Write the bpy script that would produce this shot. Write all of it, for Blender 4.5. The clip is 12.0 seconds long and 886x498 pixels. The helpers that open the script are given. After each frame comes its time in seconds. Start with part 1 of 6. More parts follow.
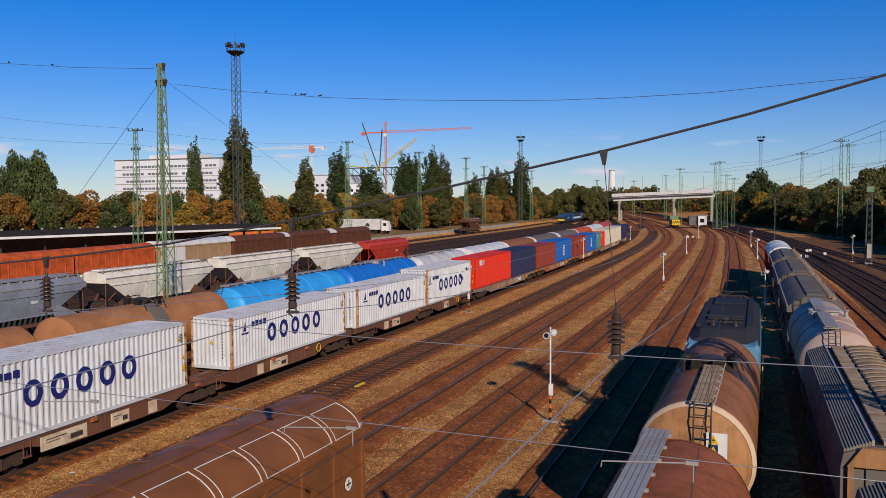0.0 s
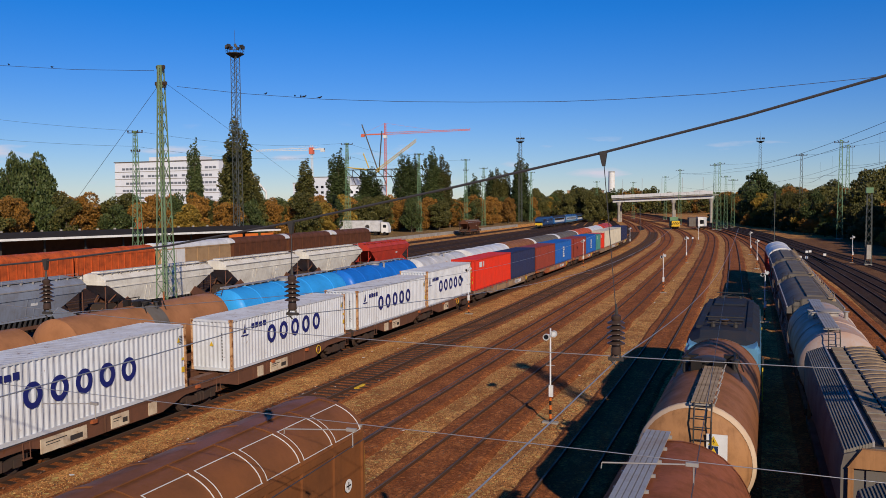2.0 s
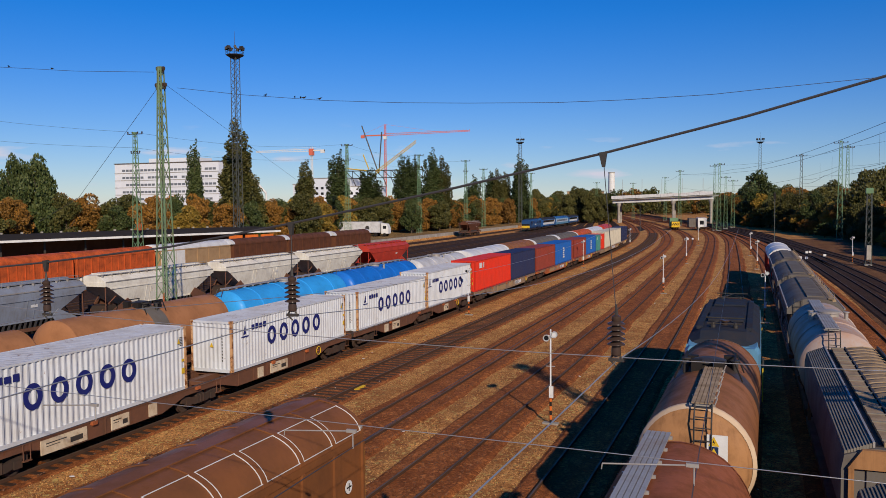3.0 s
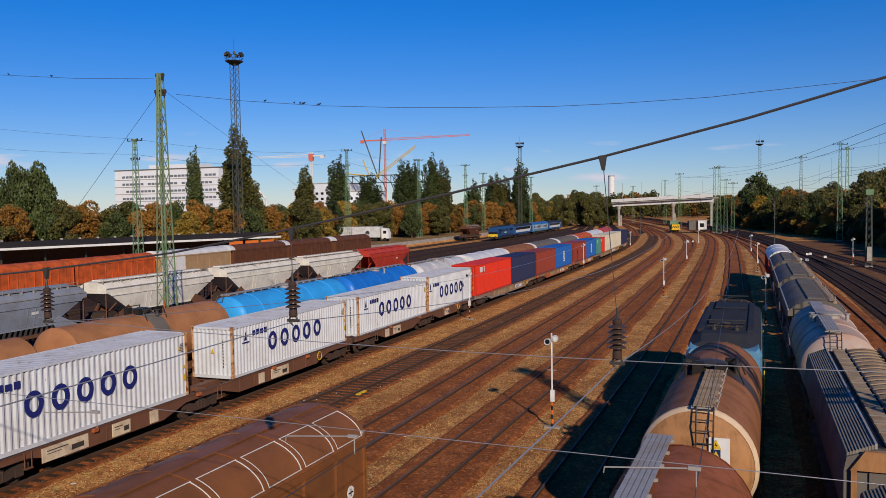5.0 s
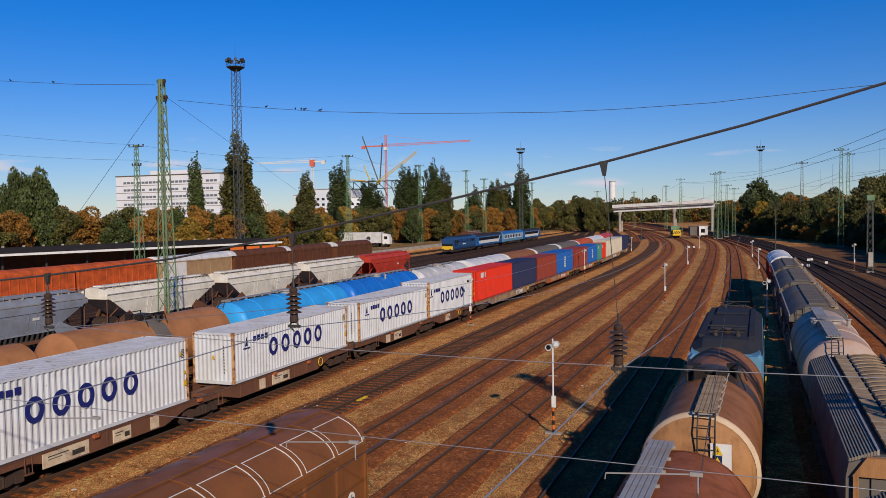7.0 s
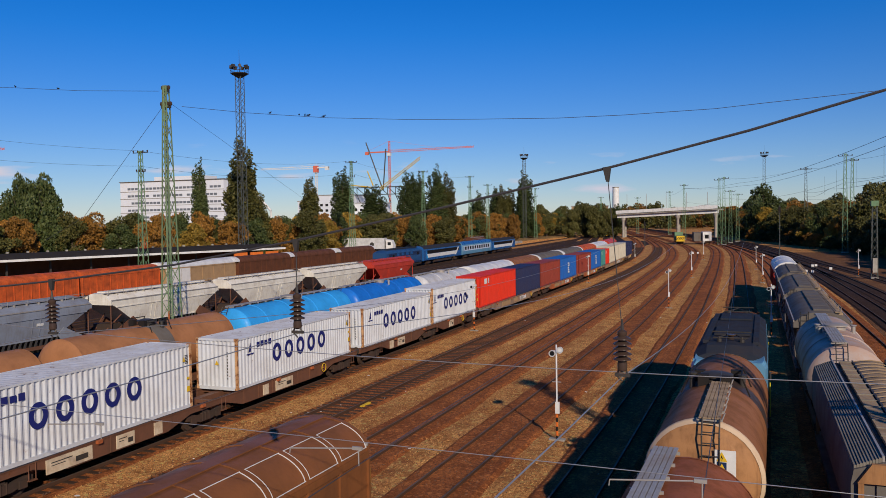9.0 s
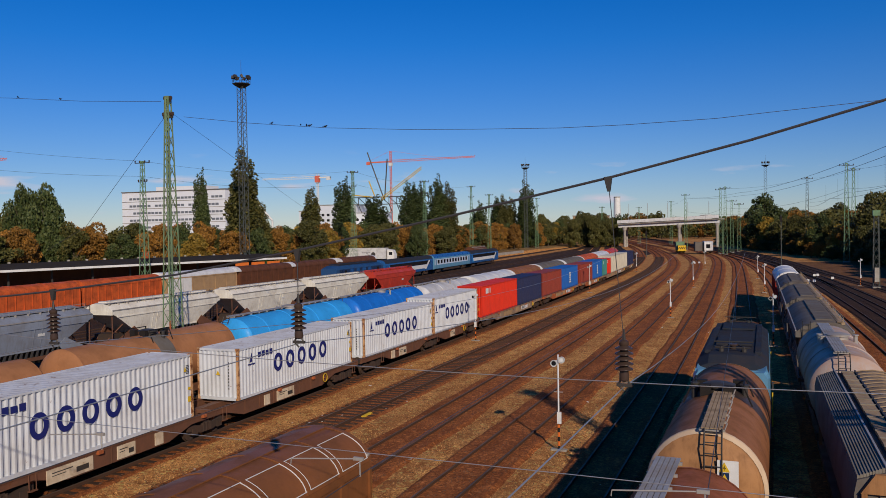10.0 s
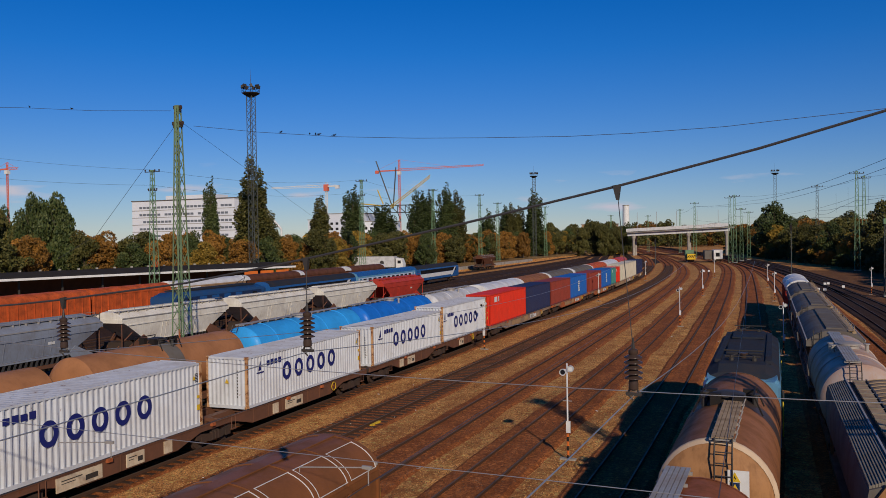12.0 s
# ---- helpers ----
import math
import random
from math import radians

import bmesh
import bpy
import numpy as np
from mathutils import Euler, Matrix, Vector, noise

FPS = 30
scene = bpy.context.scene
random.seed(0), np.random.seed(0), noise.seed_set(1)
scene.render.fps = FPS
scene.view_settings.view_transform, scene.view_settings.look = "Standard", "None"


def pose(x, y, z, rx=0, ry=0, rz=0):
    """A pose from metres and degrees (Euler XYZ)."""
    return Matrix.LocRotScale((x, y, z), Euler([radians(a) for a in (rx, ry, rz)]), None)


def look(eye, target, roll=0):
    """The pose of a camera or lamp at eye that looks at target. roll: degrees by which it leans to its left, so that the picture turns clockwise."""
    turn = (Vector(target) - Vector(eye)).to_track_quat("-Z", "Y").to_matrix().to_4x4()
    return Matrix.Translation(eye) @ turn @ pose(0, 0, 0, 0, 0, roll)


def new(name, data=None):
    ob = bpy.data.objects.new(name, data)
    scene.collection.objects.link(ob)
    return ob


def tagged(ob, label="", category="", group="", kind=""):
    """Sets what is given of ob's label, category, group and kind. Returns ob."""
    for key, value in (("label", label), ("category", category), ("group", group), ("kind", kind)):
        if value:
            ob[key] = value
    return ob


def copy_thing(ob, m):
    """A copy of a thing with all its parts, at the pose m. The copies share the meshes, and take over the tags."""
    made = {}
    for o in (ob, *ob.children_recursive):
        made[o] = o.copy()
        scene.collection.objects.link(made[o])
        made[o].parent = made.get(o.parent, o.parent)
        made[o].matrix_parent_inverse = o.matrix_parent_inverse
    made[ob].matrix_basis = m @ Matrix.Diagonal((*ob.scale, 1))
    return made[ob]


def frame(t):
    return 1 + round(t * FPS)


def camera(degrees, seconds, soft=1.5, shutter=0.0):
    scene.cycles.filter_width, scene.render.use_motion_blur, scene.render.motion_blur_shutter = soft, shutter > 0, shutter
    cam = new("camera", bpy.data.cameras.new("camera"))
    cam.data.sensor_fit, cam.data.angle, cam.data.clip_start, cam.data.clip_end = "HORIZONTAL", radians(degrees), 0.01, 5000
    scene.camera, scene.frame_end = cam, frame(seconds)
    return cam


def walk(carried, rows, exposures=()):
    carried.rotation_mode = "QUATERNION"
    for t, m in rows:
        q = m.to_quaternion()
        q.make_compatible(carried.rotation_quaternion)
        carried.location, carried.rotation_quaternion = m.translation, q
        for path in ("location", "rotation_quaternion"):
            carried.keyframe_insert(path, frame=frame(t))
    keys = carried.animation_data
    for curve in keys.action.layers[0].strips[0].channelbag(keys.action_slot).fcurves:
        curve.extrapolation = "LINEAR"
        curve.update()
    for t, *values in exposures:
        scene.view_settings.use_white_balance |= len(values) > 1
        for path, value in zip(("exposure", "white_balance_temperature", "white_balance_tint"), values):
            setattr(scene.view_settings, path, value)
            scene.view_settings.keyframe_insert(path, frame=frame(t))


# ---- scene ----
# ---------------------------------------------------------------- camera
EYE = Vector((0.0, 0.0, 9.55))
cam = camera(57.13, 12.0, soft=0.5)


def aim(yaw, pitch, roll):
    a, b = radians(yaw), radians(pitch)
    return look(EYE, EYE + Vector((math.sin(a) * math.cos(b), math.cos(a) * math.cos(b), math.sin(b))), roll)


walk(cam, [
    (0.0, aim(-20.604, -3.390, -0.328)), (0.5, aim(-20.593, -3.359, -0.385)), (1.0, aim(-20.585, -3.326, -0.385)),
    (1.5, aim(-20.587, -3.284, -0.399)), (2.0, aim(-20.590, -3.277, -0.398)), (2.5, aim(-20.595, -3.247, -0.401)),
    (3.0, aim(-20.590, -3.206, -0.469)), (4.0, aim(-20.600, -3.060, -0.690)), (5.0, aim(-20.608, -2.895, -0.875)),
    (5.5, aim(-20.612, -2.707, -0.864)), (6.0, aim(-20.619, -2.571, -0.860)), (6.5, aim(-20.648, -2.550, -0.900)),
    (7.0, aim(-20.671, -2.498, -0.890)), (8.0, aim(-20.780, -2.330, -0.893)), (9.0, aim(-20.908, -2.081, -0.897)),
    (9.5, aim(-21.011, -1.683, -0.920)), (10.0, aim(-20.993, -1.391, -0.940)), (10.5, aim(-20.983, -1.275, -0.925)),
    (11.0, aim(-21.144, -1.065, -0.946)), (11.5, aim(-21.602, -0.944, -0.957)), (12.0, aim(-21.586, -0.784, -0.964)),
], exposures=[(0, -0.06), (3, -0.10), (5, -0.10), (7, -0.10), (9, -0.16), (10.5, -0.36), (12, -0.42)])

# ---------------------------------------------------------------- light
SUN_EL = 26.1
SUN_DIR = Vector((0.585, -0.811, 0)) * math.cos(radians(SUN_EL)) + Vector((0, 0, math.sin(radians(SUN_EL))))
world = bpy.data.worlds.new("sky")
scene.world = world
world.use_nodes = True
wn, wl = world.node_tree.nodes, world.node_tree.links
sky = wn.new("ShaderNodeTexSky")
sky.sky_type = "NISHITA"
sky.sun_disc = False
sky.sun_elevation = radians(SUN_EL)
sky.sun_rotation = math.atan2(SUN_DIR.x, SUN_DIR.y)
sky.air_density, sky.dust_density, sky.ozone_density, sky.altitude = 1.0, 0.0, 4.0, 0
bg = wn["Background"]
bg.inputs["Strength"].default_value = 0.080
deep = wn.new("ShaderNodeHueSaturation")
deep.inputs["Hue"].default_value, deep.inputs["Saturation"].default_value, deep.inputs["Value"].default_value = 0.513, 1.18, 1.0
cool = wn.new("ShaderNodeMix")
cool.data_type, cool.blend_type = "RGBA", "MULTIPLY"
cool.inputs[0].default_value = 1.0
wl.new(sky.outputs["Color"], cool.inputs[6])
# the tint turns from azure overhead to pale lavender blue low down
low_tc = wn.new("ShaderNodeTexCoord")
low_sep = wn.new("ShaderNodeSeparateXYZ")
low_fac = wn.new("ShaderNodeMapRange")
low_fac.inputs["From Min"].default_value, low_fac.inputs["From Max"].default_value = 0.0, 0.22
low_mix = wn.new("ShaderNodeMix")
low_mix.data_type = "RGBA"
low_mix.inputs[6].default_value = (0.79, 0.86, 1.12, 1)
low_mix.inputs[7].default_value = (0.69, 1.02, 1.33, 1)
wl.new(low_tc.outputs["Generated"], low_sep.inputs["Vector"])
wl.new(low_sep.outputs["Z"], low_fac.inputs["Value"])
wl.new(low_fac.outputs["Result"], low_mix.inputs[0])
wl.new(low_mix.outputs[2], cool.inputs[7])
wl.new(cool.outputs[2], deep.inputs["Color"])
# a few small pale clouds low over the horizon
tc = wn.new("ShaderNodeTexCoord")
cm = wn.new("ShaderNodeMapping")
cm.inputs["Scale"].default_value = (5, 5, 26)
cn = wn.new("ShaderNodeTexNoise")
cn.inputs["Scale"].default_value, cn.inputs["Detail"].default_value = 1.6, 6
cr = wn.new("ShaderNodeMapRange")
cr.inputs["From Min"].default_value, cr.inputs["From Max"].default_value = 0.60, 0.74
sep = wn.new("ShaderNodeSeparateXYZ")
band = wn.new("ShaderNodeMapRange")
band.inputs["From Min"].default_value, band.inputs["From Max"].default_value = 0.10, 0.06
cmul = wn.new("ShaderNodeMath")
cmul.operation = "MULTIPLY"
cmix = wn.new("ShaderNodeMix")
cmix.data_type = "RGBA"
cmix.inputs[7].default_value = (8.2, 8.2, 9.6, 1)
wl.new(tc.outputs["Generated"], cm.inputs["Vector"])
wl.new(cm.outputs["Vector"], cn.inputs["Vector"])
wl.new(cn.outputs["Fac"], cr.inputs["Value"])
wl.new(tc.outputs["Generated"], sep.inputs["Vector"])
wl.new(sep.outputs["Z"], band.inputs["Value"])
wl.new(cr.outputs["Result"], cmul.inputs[0])
wl.new(band.outputs["Result"], cmul.inputs[1])
wl.new(cmul.outputs[0], cmix.inputs[0])
wl.new(deep.outputs["Color"], cmix.inputs[6])
wl.new(cmix.outputs[2], bg.inputs["Color"])
sun = new("sun", bpy.data.lights.new("sun", "SUN"))
sun.data.energy, sun.data.angle, sun.data.color = 4.6, radians(0.53), (1.0, 0.86, 0.68)
sun.matrix_world = look(SUN_DIR * 100, (0, 0, 0))
scene.view_settings.exposure = 0.0


# ---------------------------------------------------------------- materials
def node_mat(name):
    m = bpy.data.materials.new(name)
    m.use_nodes = True
    return m, m.node_tree.nodes, m.node_tree.links, m.node_tree.nodes["Principled BSDF"]


def noise_node(n, l, coord, scale, detail=5, rough=0.6, stretch=None):
    t = n.new("ShaderNodeTexNoise")
    t.inputs["Scale"].default_value, t.inputs["Detail"].default_value, t.inputs["Roughness"].default_value = scale, detail, rough
    if stretch:
        mp = n.new("ShaderNodeMapping")
        mp.inputs["Scale"].default_value = stretch
        l.new(coord, mp.inputs["Vector"])
        coord = mp.outputs["Vector"]
    l.new(coord, t.inputs["Vector"])
    return t.outputs["Fac"]


def ramp(n, l, fac, lo, hi):
    r = n.new("ShaderNodeMapRange")
    r.inputs["From Min"].default_value, r.inputs["From Max"].default_value = lo, hi
    l.new(fac, r.inputs["Value"])
    return r.outputs["Result"]


def mix(n, l, fac, a, b):
    m = n.new("ShaderNodeMix")
    m.data_type = "RGBA"
    for sock, v in ((m.inputs[0], fac), (m.inputs[6], a), (m.inputs[7], b)):
        if isinstance(v, (int, float)):
            sock.default_value = v
        elif isinstance(v, tuple):
            sock.default_value = (*v, 1)
        else:
            l.new(v, sock)
    return m.outputs[2]


def times(n, l, a, v):
    m = n.new("ShaderNodeMath")
    m.operation = "MULTIPLY"
    l.new(a, m.inputs[0])
    if isinstance(v, (int, float)):
        m.inputs[1].default_value = v
    else:
        l.new(v, m.inputs[1])
    return m.outputs[0]


def paint(name, rgb, dirt=(0.07, 0.045, 0.03), amount=0.45, rust=0.0, rough=0.55, metal=0.0, bump=0.15, scale=0.8, streak=0.5, vary=0.0,
          rust_rgb=(0.16, 0.055, 0.02), spec=0.14):
    """Weathered paint: broad dirt, vertical streaks, speckles of rust, fine relief."""
    m, n, l, b = node_mat(name)
    co = n.new("ShaderNodeTexCoord").outputs["Object"]
    col = rgb
    if vary:
        inf = n.new("ShaderNodeObjectInfo")
        col = mix(n, l, times(n, l, inf.outputs["Random"], vary), rgb, tuple(c * 0.45 for c in rgb))
    broad = ramp(n, l, noise_node(n, l, co, scale, 8, 0.65), 0.42, 0.75)
    col = mix(n, l, times(n, l, broad, amount), col, dirt)
    if streak:
        st = ramp(n, l, noise_node(n, l, co, 1.0, 6, 0.7, (5, 5, 0.35)), 0.5, 0.75)
        col = mix(n, l, times(n, l, st, amount * streak), col, dirt)
    if rust:
        rs = ramp(n, l, noise_node(n, l, co, 3.3, 10, 0.7), 0.66 - 0.2 * rust, 0.74 - 0.18 * rust)
        col = mix(n, l, rs, col, rust_rgb)
    fine = noise_node(n, l, co, 40, 4)
    col = mix(n, l, times(n, l, fine, 0.18), col, tuple(d * 0.8 for d in dirt))
    l.new(col, b.inputs["Base Color"])
    r = n.new("ShaderNodeMapRange")
    r.inputs["To Min"].default_value, r.inputs["To Max"].default_value = max(0.05, rough - 0.12), min(1, rough + 0.2)
    l.new(broad, r.inputs["Value"])
    l.new(r.outputs["Result"], b.inputs["Roughness"])
    b.inputs["Metallic"].default_value = metal
    b.inputs["Specular IOR Level"].default_value = spec
    bp = n.new("ShaderNodeBump")
    bp.inputs["Strength"].default_value, bp.inputs["Distance"].default_value = bump, 0.02
    l.new(noise_node(n, l, co, 12, 6), bp.inputs["Height"])
    l.new(bp.outputs["Normal"], b.inputs["Normal"])
    return m


def soil(name, a, b_, c, scale=0.35, fine=9.0, bump=0.9, lo=0.4, hi=0.62):
    """Loose ground: two tones in patches, a third in flecks, grainy relief, in world space."""
    m, n, l, b = node_mat(name)
    co = n.new("ShaderNodeNewGeometry").outputs["Position"]
    patch = ramp(n, l, noise_node(n, l, co, scale, 9, 0.68), lo, hi)
    grain = noise_node(n, l, co, fine, 6, 0.75)
    col = mix(n, l, patch, a, b_)
    col = mix(n, l, ramp(n, l, grain, 0.46, 0.66), col, c)
    for size, depth, tone in ((13, 0.6, tuple(x * 0.2 for x in a)), (5.5, 0.32, tuple(x * 0.35 for x in a))):
        v = n.new("ShaderNodeTexVoronoi")
        v.inputs["Scale"].default_value = size
        l.new(co, v.inputs["Vector"])
        col = mix(n, l, times(n, l, ramp(n, l, v.outputs["Color"], 0.25, 0.85), depth), col, tone)
    pale = n.new("ShaderNodeTexVoronoi")
    pale.inputs["Scale"].default_value = 8.0
    l.new(co, pale.inputs["Vector"])
    col = mix(n, l, times(n, l, ramp(n, l, pale.outputs["Color"], 0.72, 0.9), 0.5), col, tuple(min(0.8, x * 1.5) for x in b_))
    worn = ramp(n, l, noise_node(n, l, co, 0.5, 6, 0.65, (1.0, 0.22, 1.0)), 0.44, 0.66)
    col = mix(n, l, times(n, l, worn, 0.5), col, c)
    l.new(col, b.inputs["Base Color"])
    b.inputs["Roughness"].default_value = 0.95
    b.inputs["Specular IOR Level"].default_value = 0.1
    bp = n.new("ShaderNodeBump")
    bp.inputs["Strength"].default_value, bp.inputs["Distance"].default_value = bump, 0.06
    l.new(grain, bp.inputs["Height"])
    l.new(bp.outputs["Normal"], b.inputs["Normal"])
    return m


def leafy(name, a, b_, gloss=0.6):
    m, n, l, b = node_mat(name)
    geo = n.new("ShaderNodeNewGeometry")
    inf = n.new("ShaderNodeObjectInfo")
    col = mix(n, l, geo.outputs["Random Per Island"], a, b_)
    col = mix(n, l, times(n, l, inf.outputs["Random"], 0.5), col, tuple(x * 0.5 for x in a))
    l.new(col, b.inputs["Base Color"])
    b.inputs["Roughness"].default_value = gloss
    b.inputs["Specular IOR Level"].default_value = 0.25
    return m


BED = soil("ballast_rust_brown", (0.37, 0.115, 0.034), (0.58, 0.195, 0.058), (0.14, 0.042, 0.015), 0.6, 20)
EARTH = soil("dry_grass_gravel", (0.52, 0.195, 0.058), (0.98, 0.50, 0.160), (0.24, 0.085, 0.028), 0.7, 20, 1.0, 0.38, 0.60)
YARD_DARK = soil("dark_brown_yard_soil", (0.20, 0.088, 0.038), (0.34, 0.17, 0.070), (0.09, 0.042, 0.022), 0.3, 10)
FAR_BED = soil("dark_ballast", (0.06, 0.034, 0.024), (0.085, 0.05, 0.033), (0.035, 0.02, 0.014), 0.3, 10)
GRASSY = soil("verge_grass", (0.10, 0.085, 0.03), (0.20, 0.15, 0.055), (0.05, 0.05, 0.015), 0.08, 3, 0.8)
RAIL = paint("rail_steel", (0.075, 0.038, 0.024), amount=0.6, rough=0.9, metal=0.0, spec=0.05, streak=0)
RAIL_HEAD = paint("rail_running_surface", (0.12, 0.085, 0.065), amount=0.5, rough=0.6, metal=0.15, streak=0, spec=0.12)
SLEEPER = paint("creosoted_sleeper", (0.085, 0.045, 0.028), amount=0.6, rough=0.9, streak=0, vary=0.8)
CONCRETE = paint("concrete", (0.42, 0.39, 0.34), amount=0.6, rough=0.9)
WHITE_BOX = paint("white_container_paint", (0.60, 0.63, 0.67), dirt=(0.24, 0.17, 0.10), amount=0.30, rust=0.12, rough=0.5)
ROOF_BOX = paint("container_roof_paint", (0.66, 0.67, 0.68), dirt=(0.24, 0.17, 0.12), amount=0.5, rust=0.3, rough=0.6)
RUSTY_WHITE = paint("rust_streaked_white", (0.60, 0.36, 0.18), dirt=(0.34, 0.12, 0.035), amount=0.8, rust=0.9, rough=0.6)
NAVY_MARK = paint("navy_marking", (0.012, 0.022, 0.16), amount=0.15, rough=0.5)
RED_BOX = paint("scarlet_container", (0.70, 0.035, 0.015), amount=0.25, rust=0.1)
MAROON_BOX = paint("maroon_container", (0.27, 0.045, 0.03), amount=0.35, rust=0.2)
NAVY_BOX = paint("navy_container", (0.02, 0.03, 0.085), amount=0.25)
BLUE_BOX = paint("blue_container", (0.012, 0.115, 0.42), amount=0.2)
TEAL_BOX = paint("teal_container", (0.06, 0.25, 0.22), amount=0.3)
CREAM_BOX = paint("cream_container", (0.62, 0.56, 0.44), amount=0.3)
FRAME_BROWN = paint("wagon_frame_brown", (0.17, 0.075, 0.045), amount=0.6, rust=0.35)
FRAME_PALE = paint("wagon_frame_beige_patches", (0.36, 0.25, 0.17), amount=0.6, rust=0.45)
FRAME_RED = paint("wagon_frame_orange_red", (0.45, 0.12, 0.04), amount=0.5, rust=0.3)
GREASE = paint("greasy_running_gear", (0.045, 0.036, 0.030), dirt=(0.10, 0.05, 0.03), amount=0.7, rough=0.75)
YELLOW = paint("yellow_paint", (0.75, 0.48, 0.03), amount=0.25)
TANK_BROWN = paint("tan_brown_tank", (0.29, 0.118, 0.050), dirt=(0.09, 0.042, 0.022), amount=0.7, rust=0.15, rough=0.65, spec=0.07, scale=1.2)
TANK_END = paint("ochre_tank_end", (0.40, 0.200, 0.085), dirt=(0.15, 0.07, 0.032), amount=0.75, rough=0.6, spec=0.08, scale=1.5, streak=0.9)
CREAM_PANEL = paint("rusty_cream_panel", (0.66, 0.56, 0.40), dirt=(0.26, 0.12, 0.05), amount=0.6, rust=0.2, rough=0.6, scale=2.0)
CREAM_RIM = paint("cream_rim", (0.62, 0.47, 0.32), dirt=(0.3, 0.16, 0.08), amount=0.5, rough=0.6)
TANK_MAROON = paint("maroon_brown_tank", (0.29, 0.092, 0.040), dirt=(0.11, 0.045, 0.022), amount=0.7, rough=0.65, spec=0.06, scale=1.9, rust=0.12)
TANK_TAN = paint("pale_tan_tank", (0.40, 0.175, 0.075), dirt=(0.17, 0.075, 0.035), amount=0.6, rough=0.6, spec=0.08)
TANK_BLUE = paint("light_blue_tank", (0.040, 0.36, 0.80), dirt=(0.02, 0.13, 0.30), amount=0.35, rough=0.45)
TANK_DEEP = paint("bright_blue_tank", (0.015, 0.17, 0.60), dirt=(0.01, 0.05, 0.2), amount=0.35, rough=0.4)
TANK_WHITE = paint("grey_white_tank", (0.60, 0.60, 0.60), amount=0.4, rough=0.5)
TANK_LILAC = paint("grey_lilac_tank", (0.40, 0.33, 0.30), dirt=(0.42, 0.20, 0.09), amount=0.85, rough=0.6, spec=0.08)
DARK_BAND = paint("dark_spill_band", (0.05, 0.035, 0.03), amount=0.4, rough=0.5)
HOP_WHITE = paint("cream_grey_hopper", (0.80, 0.76, 0.66), dirt=(0.26, 0.18, 0.11), amount=0.4, rust=0.1, rough=0.6, streak=0.8)
HOP_BLUE = paint("slate_blue_hopper", (0.24, 0.27, 0.33), dirt=(0.15, 0.13, 0.12), amount=0.6, rough=0.65, streak=0.8)
HOP_RED = paint("red_hopper", (0.52, 0.05, 0.03), amount=0.3, rough=0.5)
HOP_TAN = paint("tan_hopper_roof", (0.42, 0.30, 0.18), dirt=(0.13, 0.085, 0.055), amount=0.75, rough=0.8, scale=1.6)
HOP_GREY = paint("dull_grey_hopper", (0.15, 0.135, 0.118), dirt=(0.10, 0.07, 0.05), amount=0.6, rough=0.75, spec=0.08)
VAN_BROWN = paint("chestnut_van", (0.23, 0.085, 0.030), dirt=(0.09, 0.042, 0.022), amount=0.55, rust=0.1, rough=0.5, spec=0.08)
VAN_DARK = paint("dark_brown_van", (0.135, 0.052, 0.028), dirt=(0.05, 0.028, 0.018), amount=0.6, rough=0.65, spec=0.08)
VAN_ORANGE = paint("rust_orange_van", (0.62, 0.115, 0.030), dirt=(0.13, 0.035, 0.018), amount=0.7, rust=0.3, rough=0.65, spec=0.08, streak=1.0)
VAN_TAN = paint("tan_van_side", (0.42, 0.27, 0.14), dirt=(0.2, 0.12, 0.07), amount=0.5, rough=0.6)
WHITE = paint("white_paint", (0.78, 0.77, 0.74), amount=0.25, rough=0.5)
ROOF_SILVER = paint("white_wagon_roof", (0.66, 0.66, 0.66), dirt=(0.3, 0.26, 0.24), amount=0.4, rough=0.45)
STEEL = paint("galvanised_walkway", (0.42, 0.40, 0.37), dirt=(0.2, 0.13, 0.09), amount=0.5, rough=0.55, metal=0.3)
DARK_STEEL = paint("dark_steel", (0.06, 0.058, 0.055), amount=0.4, rough=0.55, metal=0.3)
MAST_GREEN = paint("pale_green_mast", (0.15, 0.27, 0.145), dirt=(0.11, 0.10, 0.06), amount=0.6, rust=0.2, rough=0.65)
MAST_GREY = paint("grey_lattice", (0.085, 0.10, 0.095), amount=0.4, rough=0.6)
LOCO_BLUE = paint("loco_light_blue", (0.12, 0.30, 0.46), amount=0.35, rough=0.4)
LOCO_ROOF = paint("loco_roof_grey_blue", (0.020, 0.028, 0.042), amount=0.4, rough=0.8, spec=0.08)
MAV_BLUE = paint("train_royal_blue", (0.016, 0.10, 0.30), amount=0.1, rough=0.35)
MAV_NAVY = paint("train_navy", (0.012, 0.035, 0.10), amount=0.1, rough=0.35)
GLASS = paint("dark_window_glass", (0.012, 0.014, 0.018), amount=0.05, rough=0.12, bump=0.0, streak=0)
BITUMEN = paint("matt_bitumen_roofing", (0.032, 0.028, 0.025), dirt=(0.07, 0.055, 0.042), amount=0.5, rough=0.97, streak=0, spec=0.03)
LOUVRE = paint("weathered_grey_louvre", (0.24, 0.215, 0.175), dirt=(0.11, 0.085, 0.06), amount=0.6, rough=0.75, spec=0.1)
RUSTED_MAST = paint("rusting_green_mast", (0.17, 0.27, 0.145), dirt=(0.10, 0.055, 0.03), amount=0.7, rust=0.4, rough=0.75, scale=0.3)
BLACK = paint("black_rubber", (0.012, 0.012, 0.012), amount=0.2, rough=0.7, streak=0)
